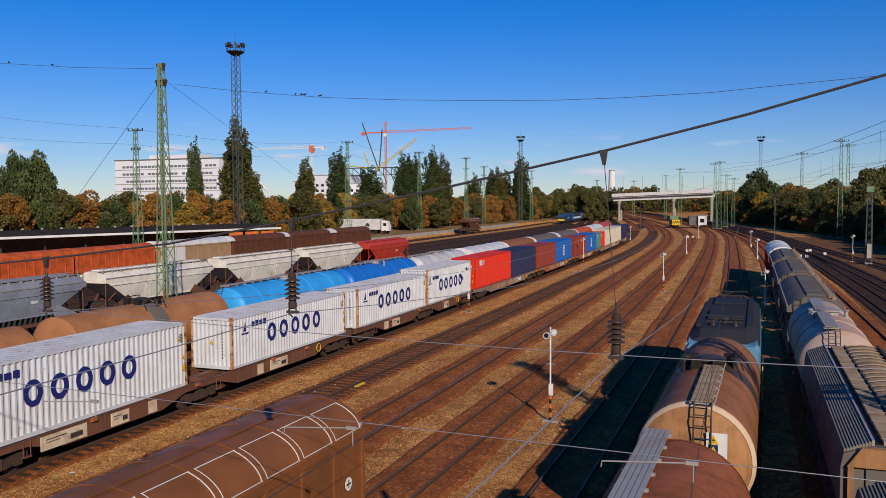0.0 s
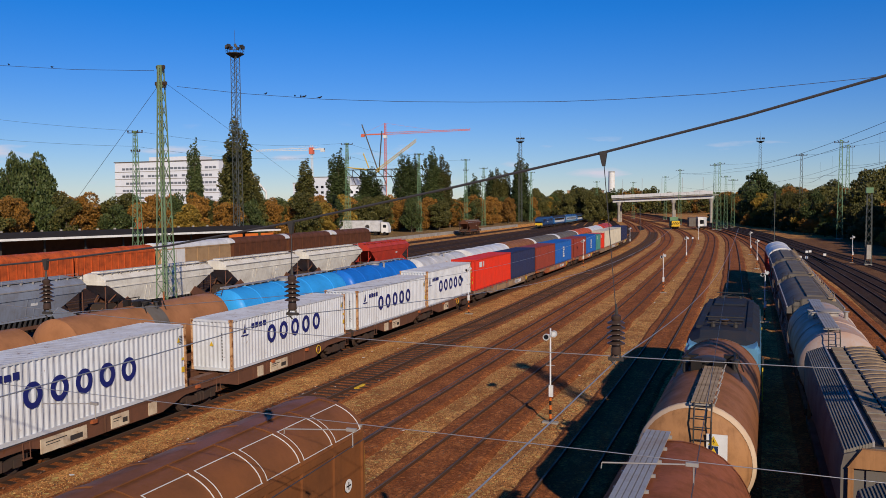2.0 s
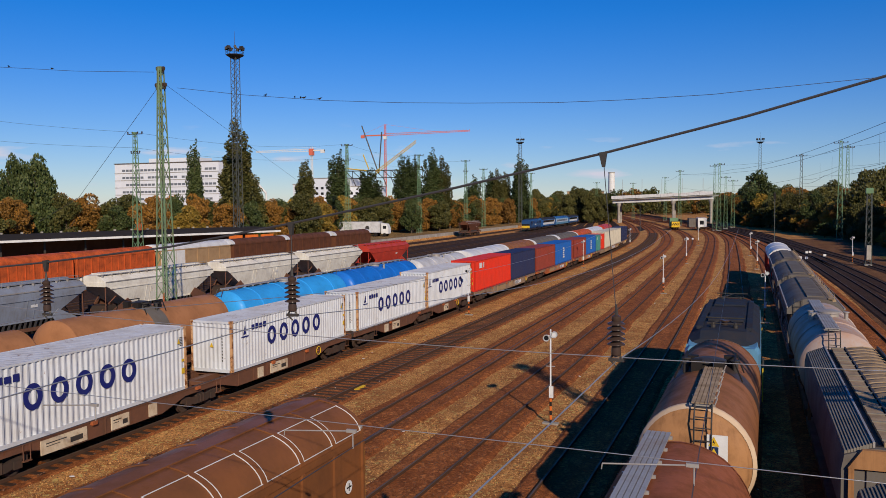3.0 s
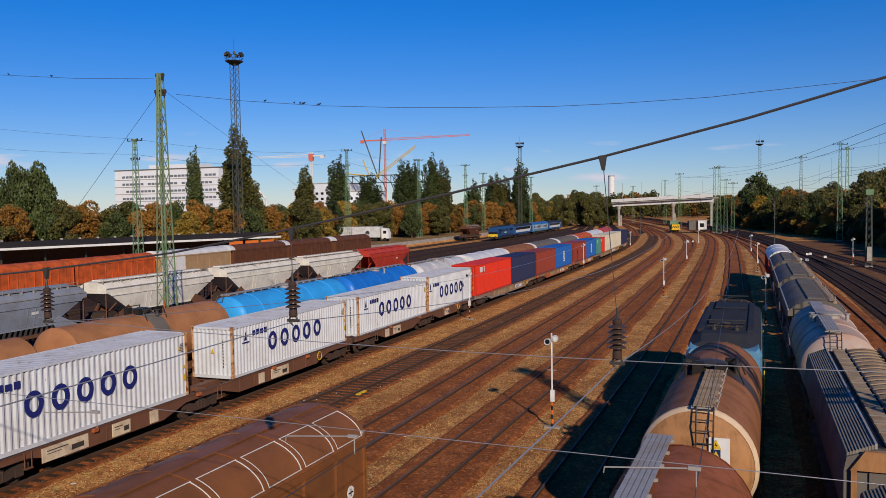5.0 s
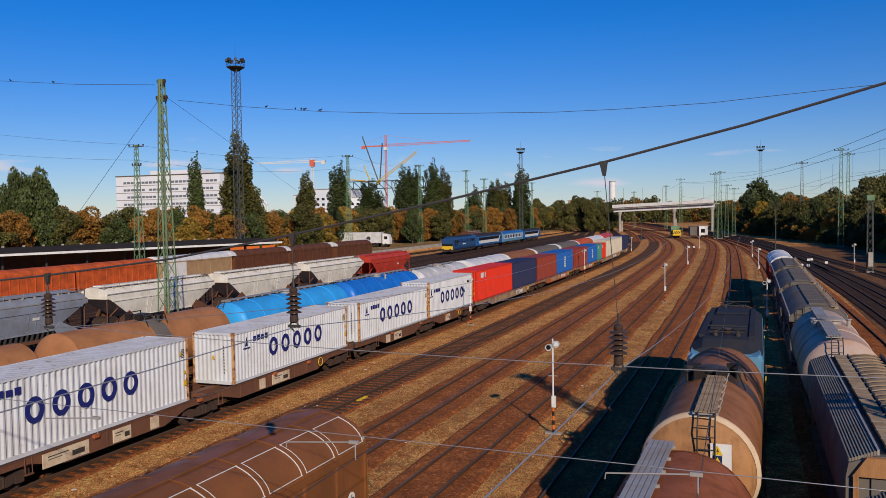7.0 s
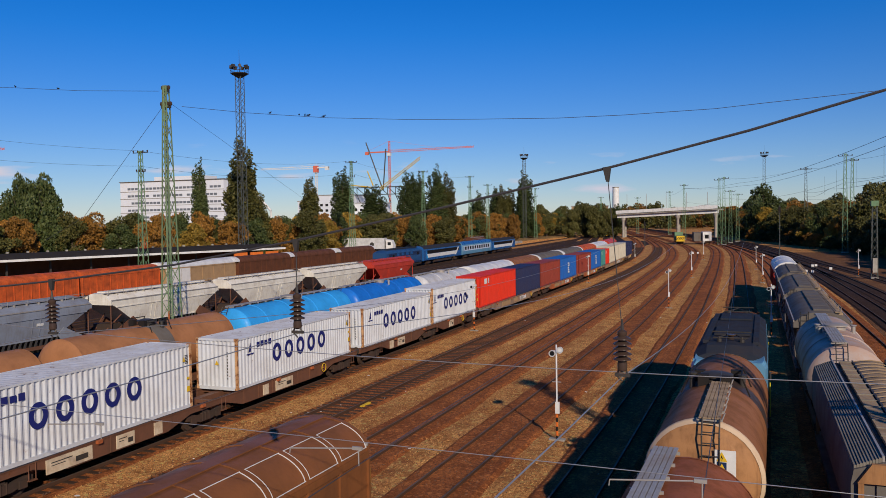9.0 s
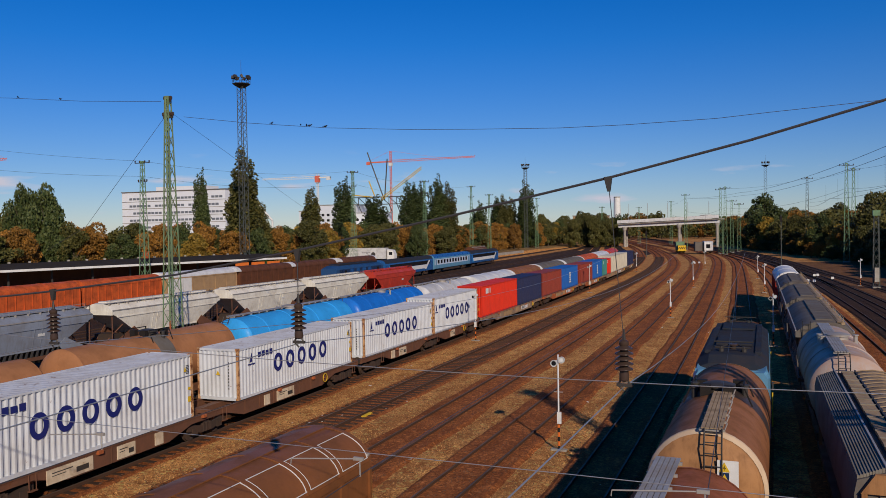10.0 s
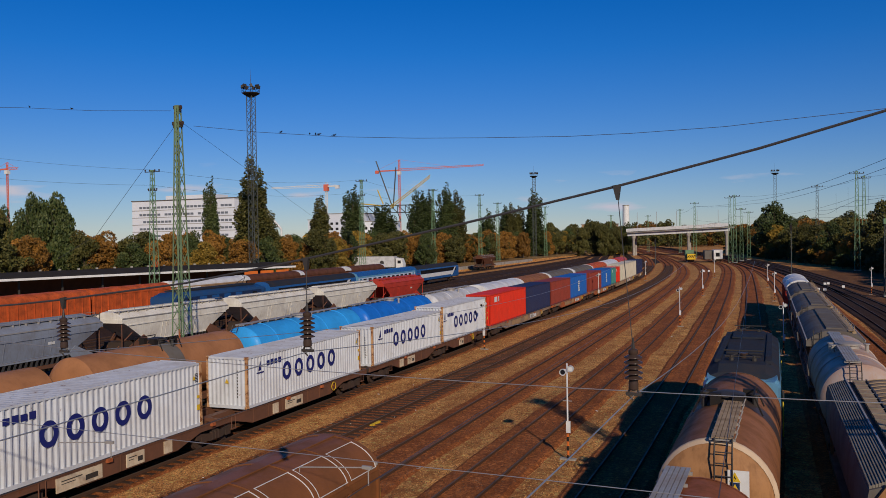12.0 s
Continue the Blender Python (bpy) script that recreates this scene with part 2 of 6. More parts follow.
ORANGE = paint("orange_paint", (0.72, 0.17, 0.03), amount=0.25)
CRANE_RED = paint("crane_red_orange", (0.70, 0.16, 0.10), amount=0.15)
BUILDING = paint("white_facade", (0.74, 0.76, 0.80), amount=0.12, rough=0.8, scale=0.05)
BARK = paint("bark", (0.10, 0.075, 0.055), amount=0.5, rough=0.95)
GREEN_DARK = leafy("poplar_leaves", (0.030, 0.052, 0.014), (0.10, 0.115, 0.032))
GREEN_OLIVE = leafy("olive_leaves", (0.052, 0.060, 0.015), (0.15, 0.125, 0.030))
AUTUMN = leafy("autumn_leaves", (0.15, 0.078, 0.016), (0.42, 0.19, 0.030))
YELLOWING = leafy("yellowing_leaves", (0.18, 0.13, 0.02), (0.46, 0.27, 0.04))
STRAW = leafy("dry_grass_blades", (0.46, 0.22, 0.07), (0.82, 0.47, 0.17), 0.95)
PORCELAIN = paint("brown_porcelain", (0.055, 0.035, 0.028), amount=0.3, rough=0.22, streak=0, bump=0.05)
CABLE = paint("stranded_steel_cable", (0.09, 0.09, 0.095), amount=0.3, rough=0.5, metal=0.5, streak=0)
COPPER = paint("pale_contact_wire", (0.45, 0.44, 0.42), amount=0.2, rough=0.4, metal=0.6, streak=0)


# ---------------------------------------------------------------- mesh helpers
class Shape:
    """Collects vertices and faces of one part."""

    def __init__(self):
        self.v, self.f, self.cuts = [], [], []

    def add(self, vs, fs):
        k = len(self.v)
        self.cuts.append((k, len(self.f)))
        self.v.extend(tuple(p) for p in vs)
        self.f.extend(tuple(i + k for i in q) for q in fs)
        return self

    def box(self, x0, x1, y0, y1, z0, z1, m=None):
        vs = [Vector((x, y, z)) for x in (x0, x1) for y in (y0, y1) for z in (z0, z1)]
        if m:
            vs = [m @ p for p in vs]
        return self.add(vs, [(0, 1, 3, 2), (4, 6, 7, 5), (0, 4, 5, 1), (2, 3, 7, 6), (0, 2, 6, 4), (1, 5, 7, 3)])

    def rod(self, a, b, r, n=6, r2=None):
        a, b = Vector(a), Vector(b)
        d = (b - a).normalized()
        u = d.orthogonal().normalized()
        w = d.cross(u)
        r2 = r if r2 is None else r2
        vs = []
        for p, q in ((a, r), (b, r2)):
            vs += [p + (u * math.cos(6.28318 * i / n) + w * math.sin(6.28318 * i / n)) * q for i in range(n)]
        fs = [(i, (i + 1) % n, n + (i + 1) % n, n + i) for i in range(n)] + [tuple(range(n - 1, -1, -1)), tuple(range(n, 2 * n))]
        return self.add(vs, fs)

    def beam(self, a, b, w, h=None):
        """A square bar from a to b."""
        return self.rod(a, b, w * 0.7071, 4)

    def lathe_y(self, prof, cx, cz, n=28, a0=0.0, a1=360.0):
        """Rings of (y, radius) round an axis along y."""
        full = abs(a1 - a0) > 359.9
        k = n if full else n + 1
        vs = []
        for y, r in prof:
            for i in range(k):
                a = radians(a0 + (a1 - a0) * i / n)
                vs.append((cx + r * math.sin(a), y, cz + r * math.cos(a)))
        fs = []
        for j in range(len(prof) - 1):
            for i in range(n):
                i2 = (i + 1) % k
                fs.append((j * k + i, j * k + i2, (j + 1) * k + i2, (j + 1) * k + i))
        return self.add(vs, fs)

    def lathe_z(self, prof, cx, cy, n=14):
        vs = [(cx + r * math.cos(6.28318 * i / n), cy + r * math.sin(6.28318 * i / n), z) for z, r in prof for i in range(n)]
        fs = [(j * n + i, j * n + (i + 1) % n, (j + 1) * n + (i + 1) % n, (j + 1) * n + i) for j in range(len(prof) - 1) for i in range(n)]
        return self.add(vs, fs + [tuple(range(n - 1, -1, -1)), tuple(range((len(prof) - 1) * n, len(prof) * n))])

    def loft_y(self, sections, caps=True):
        """Joins sections [(y, [(x, z), ...]), ...] of equal length, closed loops."""
        n = len(sections[0][1])
        vs = [(x, y, z) for y, loop in sections for x, z in loop]
        fs = [(j * n + i, j * n + (i + 1) % n, (j + 1) * n + (i + 1) % n, (j + 1) * n + i) for j in range(len(sections) - 1) for i in range(n)]
        if caps:
            fs += [tuple(range(n - 1, -1, -1)), tuple(range((len(sections) - 1) * n, len(sections) * n))]
        return self.add(vs, fs)

    def mesh(self, name, material, smooth=35):
        me = bpy.data.meshes.new(name)
        me.from_pydata(self.v, [], self.f)
        me.materials.append(material)
        bmm = bmesh.new()
        bmm.from_mesh(me)
        if len(self.f) < 60000:
            bmesh.ops.recalc_face_normals(bmm, faces=bmm.faces)
        bmm.to_mesh(me)
        bmm.free()
        if smooth:
            me.polygons.foreach_set("use_smooth", [True] * len(me.polygons))
            me.set_sharp_from_angle(angle=radians(smooth))
        return me


def part(name, shape, material, parent=None, label="", smooth=35, at=None, kind=""):
    """Links one mesh object under a thing or part; shape is a Shape or a ready mesh."""
    me = shape.mesh(name, material, smooth) if isinstance(shape, Shape) else shape
    ob = new(name, me)
    if parent:
        ob.parent = parent
    if at is not None:
        ob.matrix_basis = at
    return tagged(ob, label=label, kind=kind)


def each(name, shape, material, parent, label="", smooth=35):
    """Links every piece of a Shape as a part of its own."""
    cuts = shape.cuts + [(len(shape.v), len(shape.f))]
    for (a, fa), (b, fb) in zip(cuts, cuts[1:]):
        s = Shape()
        s.v, s.f = shape.v[a:b], [tuple(i - a for i in q) for q in shape.f[fa:fb]]
        part(name, s, material, parent, label, smooth)


def thing(name, m, label, category, group="", kind=""):
    ob = new(name)
    ob.empty_display_size = 0.3
    ob.matrix_basis = m
    return tagged(ob, label, category, group, kind)


def mir(loop):
    """A closed section from its right half, top to bottom."""
    return loop + [(-x, z) for x, z in reversed(loop)]


# ---------------------------------------------------------------- tracks
TRACKS = {
    "container": [(-40, -25.2), (60, -25.2), (120, -25.25), (165, -25.8), (204, -27.8), (260, -33), (340, -45), (450, -66), (700, -120)],
    "sleepered": [(-40, -20.6), (37, -20.1), (60, -19.7), (100, -19.8), (160, -20.5), (204, -22.3), (260, -27.5), (340, -40), (450, -62), (700, -116)],
    "second": [(-40, -15.6), (40, -15.1), (60, -14.95), (100, -15), (150, -15.8), (204, -18), (260, -24), (340, -37), (450, -59), (700, -113)],
    "third": [(-40, -12.3), (24, -10.85), (43, -10.3), (70, -10), (100, -10.3), (150, -11.1), (210, -13.2), (262, -18.5), (340, -33), (450, -56), (700, -110)],
    "fourth": [(-40, -7), (30, -5.7), (57, -5.45), (73, -5.4), (98, -5.7), (152, -6.5), (226, -8.8), (268, -12.2), (340, -24), (450, -50), (700, -104)],
    "loco": [(-40, -2.7), (8, -1.6), (20, -1.28), (32, -0.9), (44, -0.55), (62, -0.75), (86, -1.15), (150, -2.2), (217, -3.9), (268, -8.2), (340, -20), (450, -46), (700, -100)],
    "hopper": [(-40, 3.4), (34, 3.5), (65, 3.5), (107, 3.6), (150, 2.9), (206, 0.2), (260, -6), (340, -18), (450, -44), (700, -98)],
    "right": [(-40, 8.6), (64, 8.3), (97, 7.5), (150, 6.4), (207, 2.8), (260, -4), (340, -16), (450, -42), (700, -96)],
    "farright": [(-40, 12.7), (87, 11.6), (112, 10.7), (148, 9.5), (180, 7.6), (219, 3.2), (280, -5), (450, -40), (700, -94)],
    "outer": [(-40, 18), (100, 14.4), (130, 12.8), (162, 10.6), (189, 8), (230, 4.5), (300, -5), (450, -37), (700, -92)],
    "edge": [(-40, 26), (127, 18.6), (169, 13), (237, 6.5), (300, -2), (450, -34), (700, -90)],
    "tank": [(-40, -29.9), (120, -30), (165, -30.6), (210, -33), (300, -44), (450, -72), (700, -124)],
    "empty_a": [(-40, -36), (120, -36), (210, -40), (300, -50), (450, -76), (700, -128)],
    "grain": [(-40, -48.3), (110, -47.6), (210, -48), (300, -56), (450, -80), (700, -132)],
    "empty_b": [(-40, -53), (110, -53), (210, -53.5), (300, -60), (450, -83), (700, -136)],
    "empty_c": [(-40, -57.5), (110, -58), (210, -61), (300, -66), (450, -84), (700, -138)],
    "express": [(-40, -58), (0, -60), (100, -63), (170, -66), (220, -68), (300, -71), (350, -72.5), (400, -75), (500, -80), (700, -96)],
    "van": [(-40, -74), (60, -75.5), (160, -77), (240, -77.5), (300, -79), (450, -86), (700, -104)],
}
CURVES = {}
for key, pts in TRACKS.items():
    ys = np.arange(-40, 701, 4.0)
    xs = np.interp(ys, [p[0] for p in pts], [p[1] for p in pts])
    pad = np.concatenate([np.full(6, xs[0]) - np.arange(6, 0, -1) * (xs[1] - xs[0]), xs, np.full(6, xs[-1]) + np.arange(1, 7) * (xs[-1] - xs[-2])])
    CURVES[key] = (ys, np.convolve(pad, np.ones(13) / 13, "valid"))


def tx(key, y):
    return float(np.interp(y, *CURVES[key]))


def on_track(key, y, half=6.0):
    """The pose of a vehicle that stands on a track with its middle at y."""
    a, b = tx(key, y - half), tx(key, y + half)
    return pose((a + b) / 2, y, 0, 0, 0, -math.degrees(math.atan2(b - a, 2 * half)))


def ribbon(key, y0, y1, step, x0, x1, z0, z1, jag=0.0):
    """A bar or bed that follows a track."""
    s, secs = Shape(), []
    for y in np.arange(y0, y1 + 0.01, step):
        c = tx(key, y)
        j0, j1 = (jag * (1.3 * noise.noise(Vector((c, y * 0.17, q))) + random.uniform(-0.22, 0.22)) for q in (0.0, 7.0))
        secs.append((y, [(c + x0 + j0, z0), (c + x1 + j1, z0), (c + x1 - abs(z1 - z0) * 2.0 * (jag > 0) + j1 * 0.8, z1), (c + x0 + abs(z1 - z0) * 2.0 * (jag > 0) + j0 * 0.8, z1)]))
    return s.loft_y(secs)


# ---------------------------------------------------------------- ground
g = Shape()
gx = [-3000, -1200, -500, -260, -140, -100, -86, -82.5, -82, -60, -40, -20, 0, 20, 30, 60, 140, 400, 1200, 3000]
gy = [-300, -60, -20, 0, 20, 40, 60, 80, 100, 140, 180, 240, 320, 450, 700, 1200, 2200, 4200]
for y in gy:
    for x in gx:
        g.v.append((x, y, (0.75 if x <= -82.5 and y < 420 else -0.22)))
for j in range(len(gy) - 1):
    for i in range(len(gx) - 1):
        k = j * len(gx) + i
        g.f.append((k, k + 1, k + len(gx) + 1, k + len(gx)))
ground = part("ground", g, EARTH, kind="structure", label="brown gravelly yard ground with dry grass", smooth=0)
v = Shape()
v.box(21, 700, -60, 1200, -0.4, -0.17).box(-700, -110, 420, 1200, -0.4, -0.16)
DRY_VERGE = soil("dry_straw_verge", (0.30, 0.17, 0.065), (0.52, 0.32, 0.13), (0.13, 0.085, 0.03), 0.15, 4, 0.8)
part("straw_verge", Shape().box(-600, -83.2, -60, 420, 0.4, 0.80), DRY_VERGE, kind="structure", label="dry straw coloured verge along the platform edge", smooth=0)
part("verge", v, GRASSY, kind="structure", label="rough autumn grass verge beside the yard", smooth=0)
d = Shape().box(-72, -33.5, -60, 330, -0.4, -0.205)
part("outer_field", Shape().box(9.6, 24, -60, 225, -0.4, -0.203), YARD_DARK, kind="structure", label="dark brown gravel under the outer tracks", smooth=0)
part("track_field", d, FAR_BED, kind="structure", label="dark ballast field under the outer tracks", smooth=0)
e = Shape()
for i in range(26):
    e.box(-82.9, -82.2, 92 + i * 8, 99.95 + i * 8, -0.4, 1.02)
part("platform_edge", e, CONCRETE, kind="structure", label="pale concrete retaining edge beside the tracks", smooth=0)

sleeper_me = Shape().add(
    [(x * 1.3, y, z) for x in (-1, 1) for y, z in ((-0.13, -0.3), (0.13, -0.3), (0.12, -0.135), (-0.12, -0.135))],
    [(0, 1, 2, 3), (7, 6, 5, 4), (0, 4, 5, 1), (1, 5, 6, 2), (2, 6, 7, 3), (3, 7, 4, 0)]).mesh("sleeper", SLEEPER, 0)
NEAR = ("sleepered",)
for key in TRACKS:
    near = key in ("container", "sleepered", "second", "third", "fourth", "loco", "hopper", "right")
    t = thing("railway_track", Matrix(), "rusty steel rails on dark sleepers in brown ballast", "track", "yard tracks", "structure")
    t["key"] = key
    y0 = -30 if near else 0
    part("ballast_bed", ribbon(key, y0, 660, 0.9 if near else 6, -1.75, 1.75, -0.3, -0.165 if key in ("sleepered", "container") else -0.115, (0.17 if near and key not in ("hopper", "right", "farright") else 0.08)), BED if near else FAR_BED, t, smooth=0)
    for s in (-0.7525, 0.7525):
        r = part("rail", ribbon(key, y0, 660, 4, s - 0.035, s + 0.035, -0.15, -0.012), RAIL, t, smooth=0)
        part("rail_head", ribbon(key, y0, 660, 4, s - 0.033, s + 0.033, -0.012, 0.0), RAIL_HEAD, r, smooth=0)
    rest = Shape()
    for i in range(int((260 - y0) / 0.62)):
        y = y0 + i * 0.62
        a = -math.degrees(math.atan2(tx(key, y + 2) - tx(key, y - 2), 4))
        if key in NEAR and 14 < y < 110:
            continue
        m = pose(tx(key, y), y, 0.0, 0, 0, a)
        rest.box(-1.3, 1.3, -0.12, 0.12, -0.3, -0.137, m)
    part("sleepers", rest, SLEEPER, t, smooth=0, kind="stuff")


# ---------------------------------------------------------------- running gear shared by all vehicles
def bogie_meshes():
    f = Shape()
    for s in (-1, 1):
        f.loft_y([(s * 0.0 + y, [(s * 1.02 - 0.06, z0), (s * 1.02 + 0.06, z0), (s * 1.02 + 0.06, z1), (s * 1.02 - 0.06, z1)])
                  for y, z0, z1 in ((-1.35, 0.5, 0.68), (-0.95, 0.42, 0.72), (-0.45, 0.28, 0.62), (0.45, 0.28, 0.62), (0.95, 0.42, 0.72), (1.35, 0.5, 0.68))])
        for y in (-0.9, 0.9):
            f.box(s * 1.02 - 0.11, s * 1.02 + 0.11, y - 0.17, y + 0.17, 0.3, 0.6)
        for y in (-0.25, 0.0, 0.25):
            f.rod((s * 1.02, y, 0.3), (s * 1.02, y, 0.68), 0.08, 8)
    f.box(-1.05, 1.05, -0.2, 0.2, 0.45, 0.75).box(-0.9, 0.9, -1.25, -1.15, 0.45, 0.55).box(-0.9, 0.9, 1.15, 1.25, 0.45, 0.55)
    w = Shape()
    for s in (-1, 1):
        prof = [(s * 0.70, 0.49), (s * 0.735, 0.48), (s * 0.74, 0.455), (s * 0.83, 0.45), (s * 0.83, 0.36), (s * 0.79, 0.33), (s * 0.79, 0.12)]
        n = 20
        vs = [(x, r * math.cos(6.28318 * i / n), 0.455 + r * math.sin(6.28318 * i / n)) for x, r in prof for i in range(n)]
        w.add(vs, [(j * n + i, j * n + (i + 1) % n, (j + 1) * n + (i + 1) % n, (j + 1) * n + i) for j in range(len(prof) - 1) for i in range(n)] + [tuple(range(n))])
    w.rod((-0.8, 0, 0.455), (0.8, 0, 0.455), 0.09, 8)
    return f.mesh("bogie", GREASE), w.mesh("wheelset", GREASE)


BOGIE_ME, WHEEL_ME = bogie_meshes()


def bogies(t, ys):
    for y in ys:
        b = part("bogie", BOGIE_ME, None, t, "greasy dark bogie", at=pose(0, y, 0))
        for w in (-0.9, 0.9):
            part("wheelset", WHEEL_ME, None, b, at=pose(0, w, 0))


def buffers(t, half, z=1.05):
    for e in (-1, 1):
        for s in (-0.875, 0.875):
            b = Shape().rod((s, e * half, z), (s, e * (half + 0.45), z), 0.11, 10)
            b.rod((s, e * (half + 0.45), z), (s, e * (half + 0.62), z), 0.07, 8).rod((s, e * (half + 0.60), z), (s, e * (half + 0.65), z), 0.24, 14)
            part("buffer", b, GREASE, t)
        part("coupling_hook", Shape().box(-0.06, 0.06, e * half - 0.1, e * half + 0.1, z - 0.1, z + 0.1).rod((0, e * half, z), (0, e * (half + 0.5), z - 0.3), 0.04, 6), GREASE, t)


def ladder(a, b, w, side, rungs):
    """Two stiles from a to b, w apart along side."""
    s, d = Shape(), Vector(side).normalized() * w / 2
    a, b = Vector(a), Vector(b)
    for k in (-1, 1):
        s.rod(a + d * k, b + d * k, 0.022, 5)
    for i in range(rungs):
        p = a.lerp(b, (i + 0.5) / rungs)
        s.rod(p - d, p + d, 0.016, 5)
    return s


# ---------------------------------------------------------------- containers
def ridged(length, h, width):
    """Corrugated side walls and ends of a box container, base at z = 0."""
    s, period, deep = Shape(), 0.278, 0.058
    steps = [(0.0, 0), (0.07, 0), (0.139, 1), (0.209, 1)]

    def wall(n, at_):
        u = []
        for i in range(n):
            for o, k in steps:
                u.append((i / n * 1.0 + o / period / n, k))
        u.append((1.0, 0))
        vs = [at_(a, k * deep, z) for a, k in u for z in (0.14, h - 0.1)]
        s.add(vs, [(2 * i, 2 * i + 2, 2 * i + 3, 2 * i + 1) for i in range(len(u) - 1)])

    L, W = length / 2 - 0.09, width / 2
    for e in (-1, 1):
        wall(int(length / period), lambda a, k, z: (e * (W - 0.012 - k), -L + a * 2 * L, z))
    wall(9, lambda a, k, z: (-W + 0.09 + a * (2 * W - 0.18), -length / 2 + 0.015 + k, z))
    return s


BOX_CACHE = {}


def container_meshes(length, h, paint_, frame_, roof_):
    key = (length, h, paint_.name)
    if key in BOX_CACHE:
        return BOX_CACHE[key]
    W, L = 1.219, length / 2
    f = Shape()
    for sx in (-1, 1):
        for sy in (-1, 1):
            f.box(sx * W - (0.11 if sx > 0 else 0), sx * W + (0.11 if sx < 0 else 0), sy * L - (0.13 if sy > 0 else 0), sy * L + (0.13 if sy < 0 else 0), 0.12, h - 0.12)
    rails = Shape()
    for sx in (-1, 1):
        a, b = sorted((sx * W, sx * (W - 0.06)))
        rails.box(a, b, -L + 0.14, L - 0.14, 0.0, 0.15).box(a, b, -L + 0.14, L - 0.14, h - 0.1, h - 0.02)
    for sy in (-1, 1):
        a, b = sorted((sy * L, sy * (L - 0.1)))
        rails.box(-W + 0.12, W - 0.12, a, b, 0.0, 0.16).box(-W + 0.12, W - 0.12, a, b, h - 0.13, h - 0.01)
    c = Shape()
    for sx in (-1, 1):
        for sy in (-1, 1):
            for z in (0.0, h - 0.118):
                a, b = sorted((sx * (W + 0.004), sx * (W - 0.16)))
                p, q = sorted((sy * (L + 0.004), sy * (L - 0.178)))
                c.box(a, b, p, q, z, z + 0.118)
    r = Shape()
    n = int(length / 0.30)
    vs = []
    for i in range(n * 2 + 1):
        y = -L + 0.1 + (2 * L - 0.2) * i / (n * 2)
        z = h - 0.02 - (0.022 if i % 2 else 0.0)
        vs += [(-W + 0.05, y, z), (W - 0.05, y, z)]
    r.add(vs, [(2 * i, 2 * i + 1, 2 * i + 3, 2 * i + 2) for i in range(n * 2)])
    d = Shape()
    for s in (-1, 1):
        a, b = sorted((s * 0.02, s * (W - 0.12)))
        d.box(a, b, L - 0.06, L - 0.03, 0.17, h - 0.14)
        for x in (0.3, 0.75):
            d.rod((s * x, L - 0.01, 0.1), (s * x, L - 0.01, h - 0.1), 0.02, 6)
        for z in (0.7, 1.3, 1.9):
            d.box(a, b, L - 0.035, L - 0.012, z, z + 0.06)
    pieces = []
    for name, s, m in (("corner_post", f, frame_), ("edge_rail", rails, paint_), ("corner_casting", c, frame_)):
        cuts = s.cuts + [(len(s.v), len(s.f))]
        for (a, fa), (b, fb) in zip(cuts, cuts[1:]):
            o = Shape()
            o.v, o.f = s.v[a:b], [tuple(i - a for i in q) for q in s.f[fa:fb]]
            pieces.append((name, o.mesh(name, m, 0)))
    pieces += [("ridged_wall", ridged(length, h, 2.438).mesh("wall", paint_, 0)), ("roof_panel", r.mesh("roof", roof_, 0)), ("door_pair", d.mesh("doors", paint_, 30))]
    BOX_CACHE[key] = pieces
    return pieces


def container(key, y0, length, h, paint_, frame_, roof_, label, z=1.18, group="containers on the train"):
    t = thing("shipping_container", on_track(key, y0 + length / 2, length / 2) @ pose(0, 0, z), label, "container", group)
    for name, me in container_meshes(length, h, paint_, frame_, roof_):
        part(name, me, None, t)
    return t


def ring_mark(cy, cz, w, h, x, thick=0.17, n=28, a0=0, a1=360):
    """A flat oval ring on the side wall that faces +x."""
    s = Shape()
    for i in range(n):
        a, b = (radians(a0 + (a1 - a0) * k / n) for k in (i, i + 1))
        q = [(x, cy - math.cos(t_) * (w / 2 - o), cz + math.sin(t_) * (h / 2 - o)) for t_, o in ((a, 0), (b, 0), (b, thick), (a, thick))]
        s.add(q + [(p[0] - 0.012, p[1], p[2]) for p in q], [(0, 1, 2, 3), (0, 4, 5, 1), (2, 6, 7, 3)])
    return s


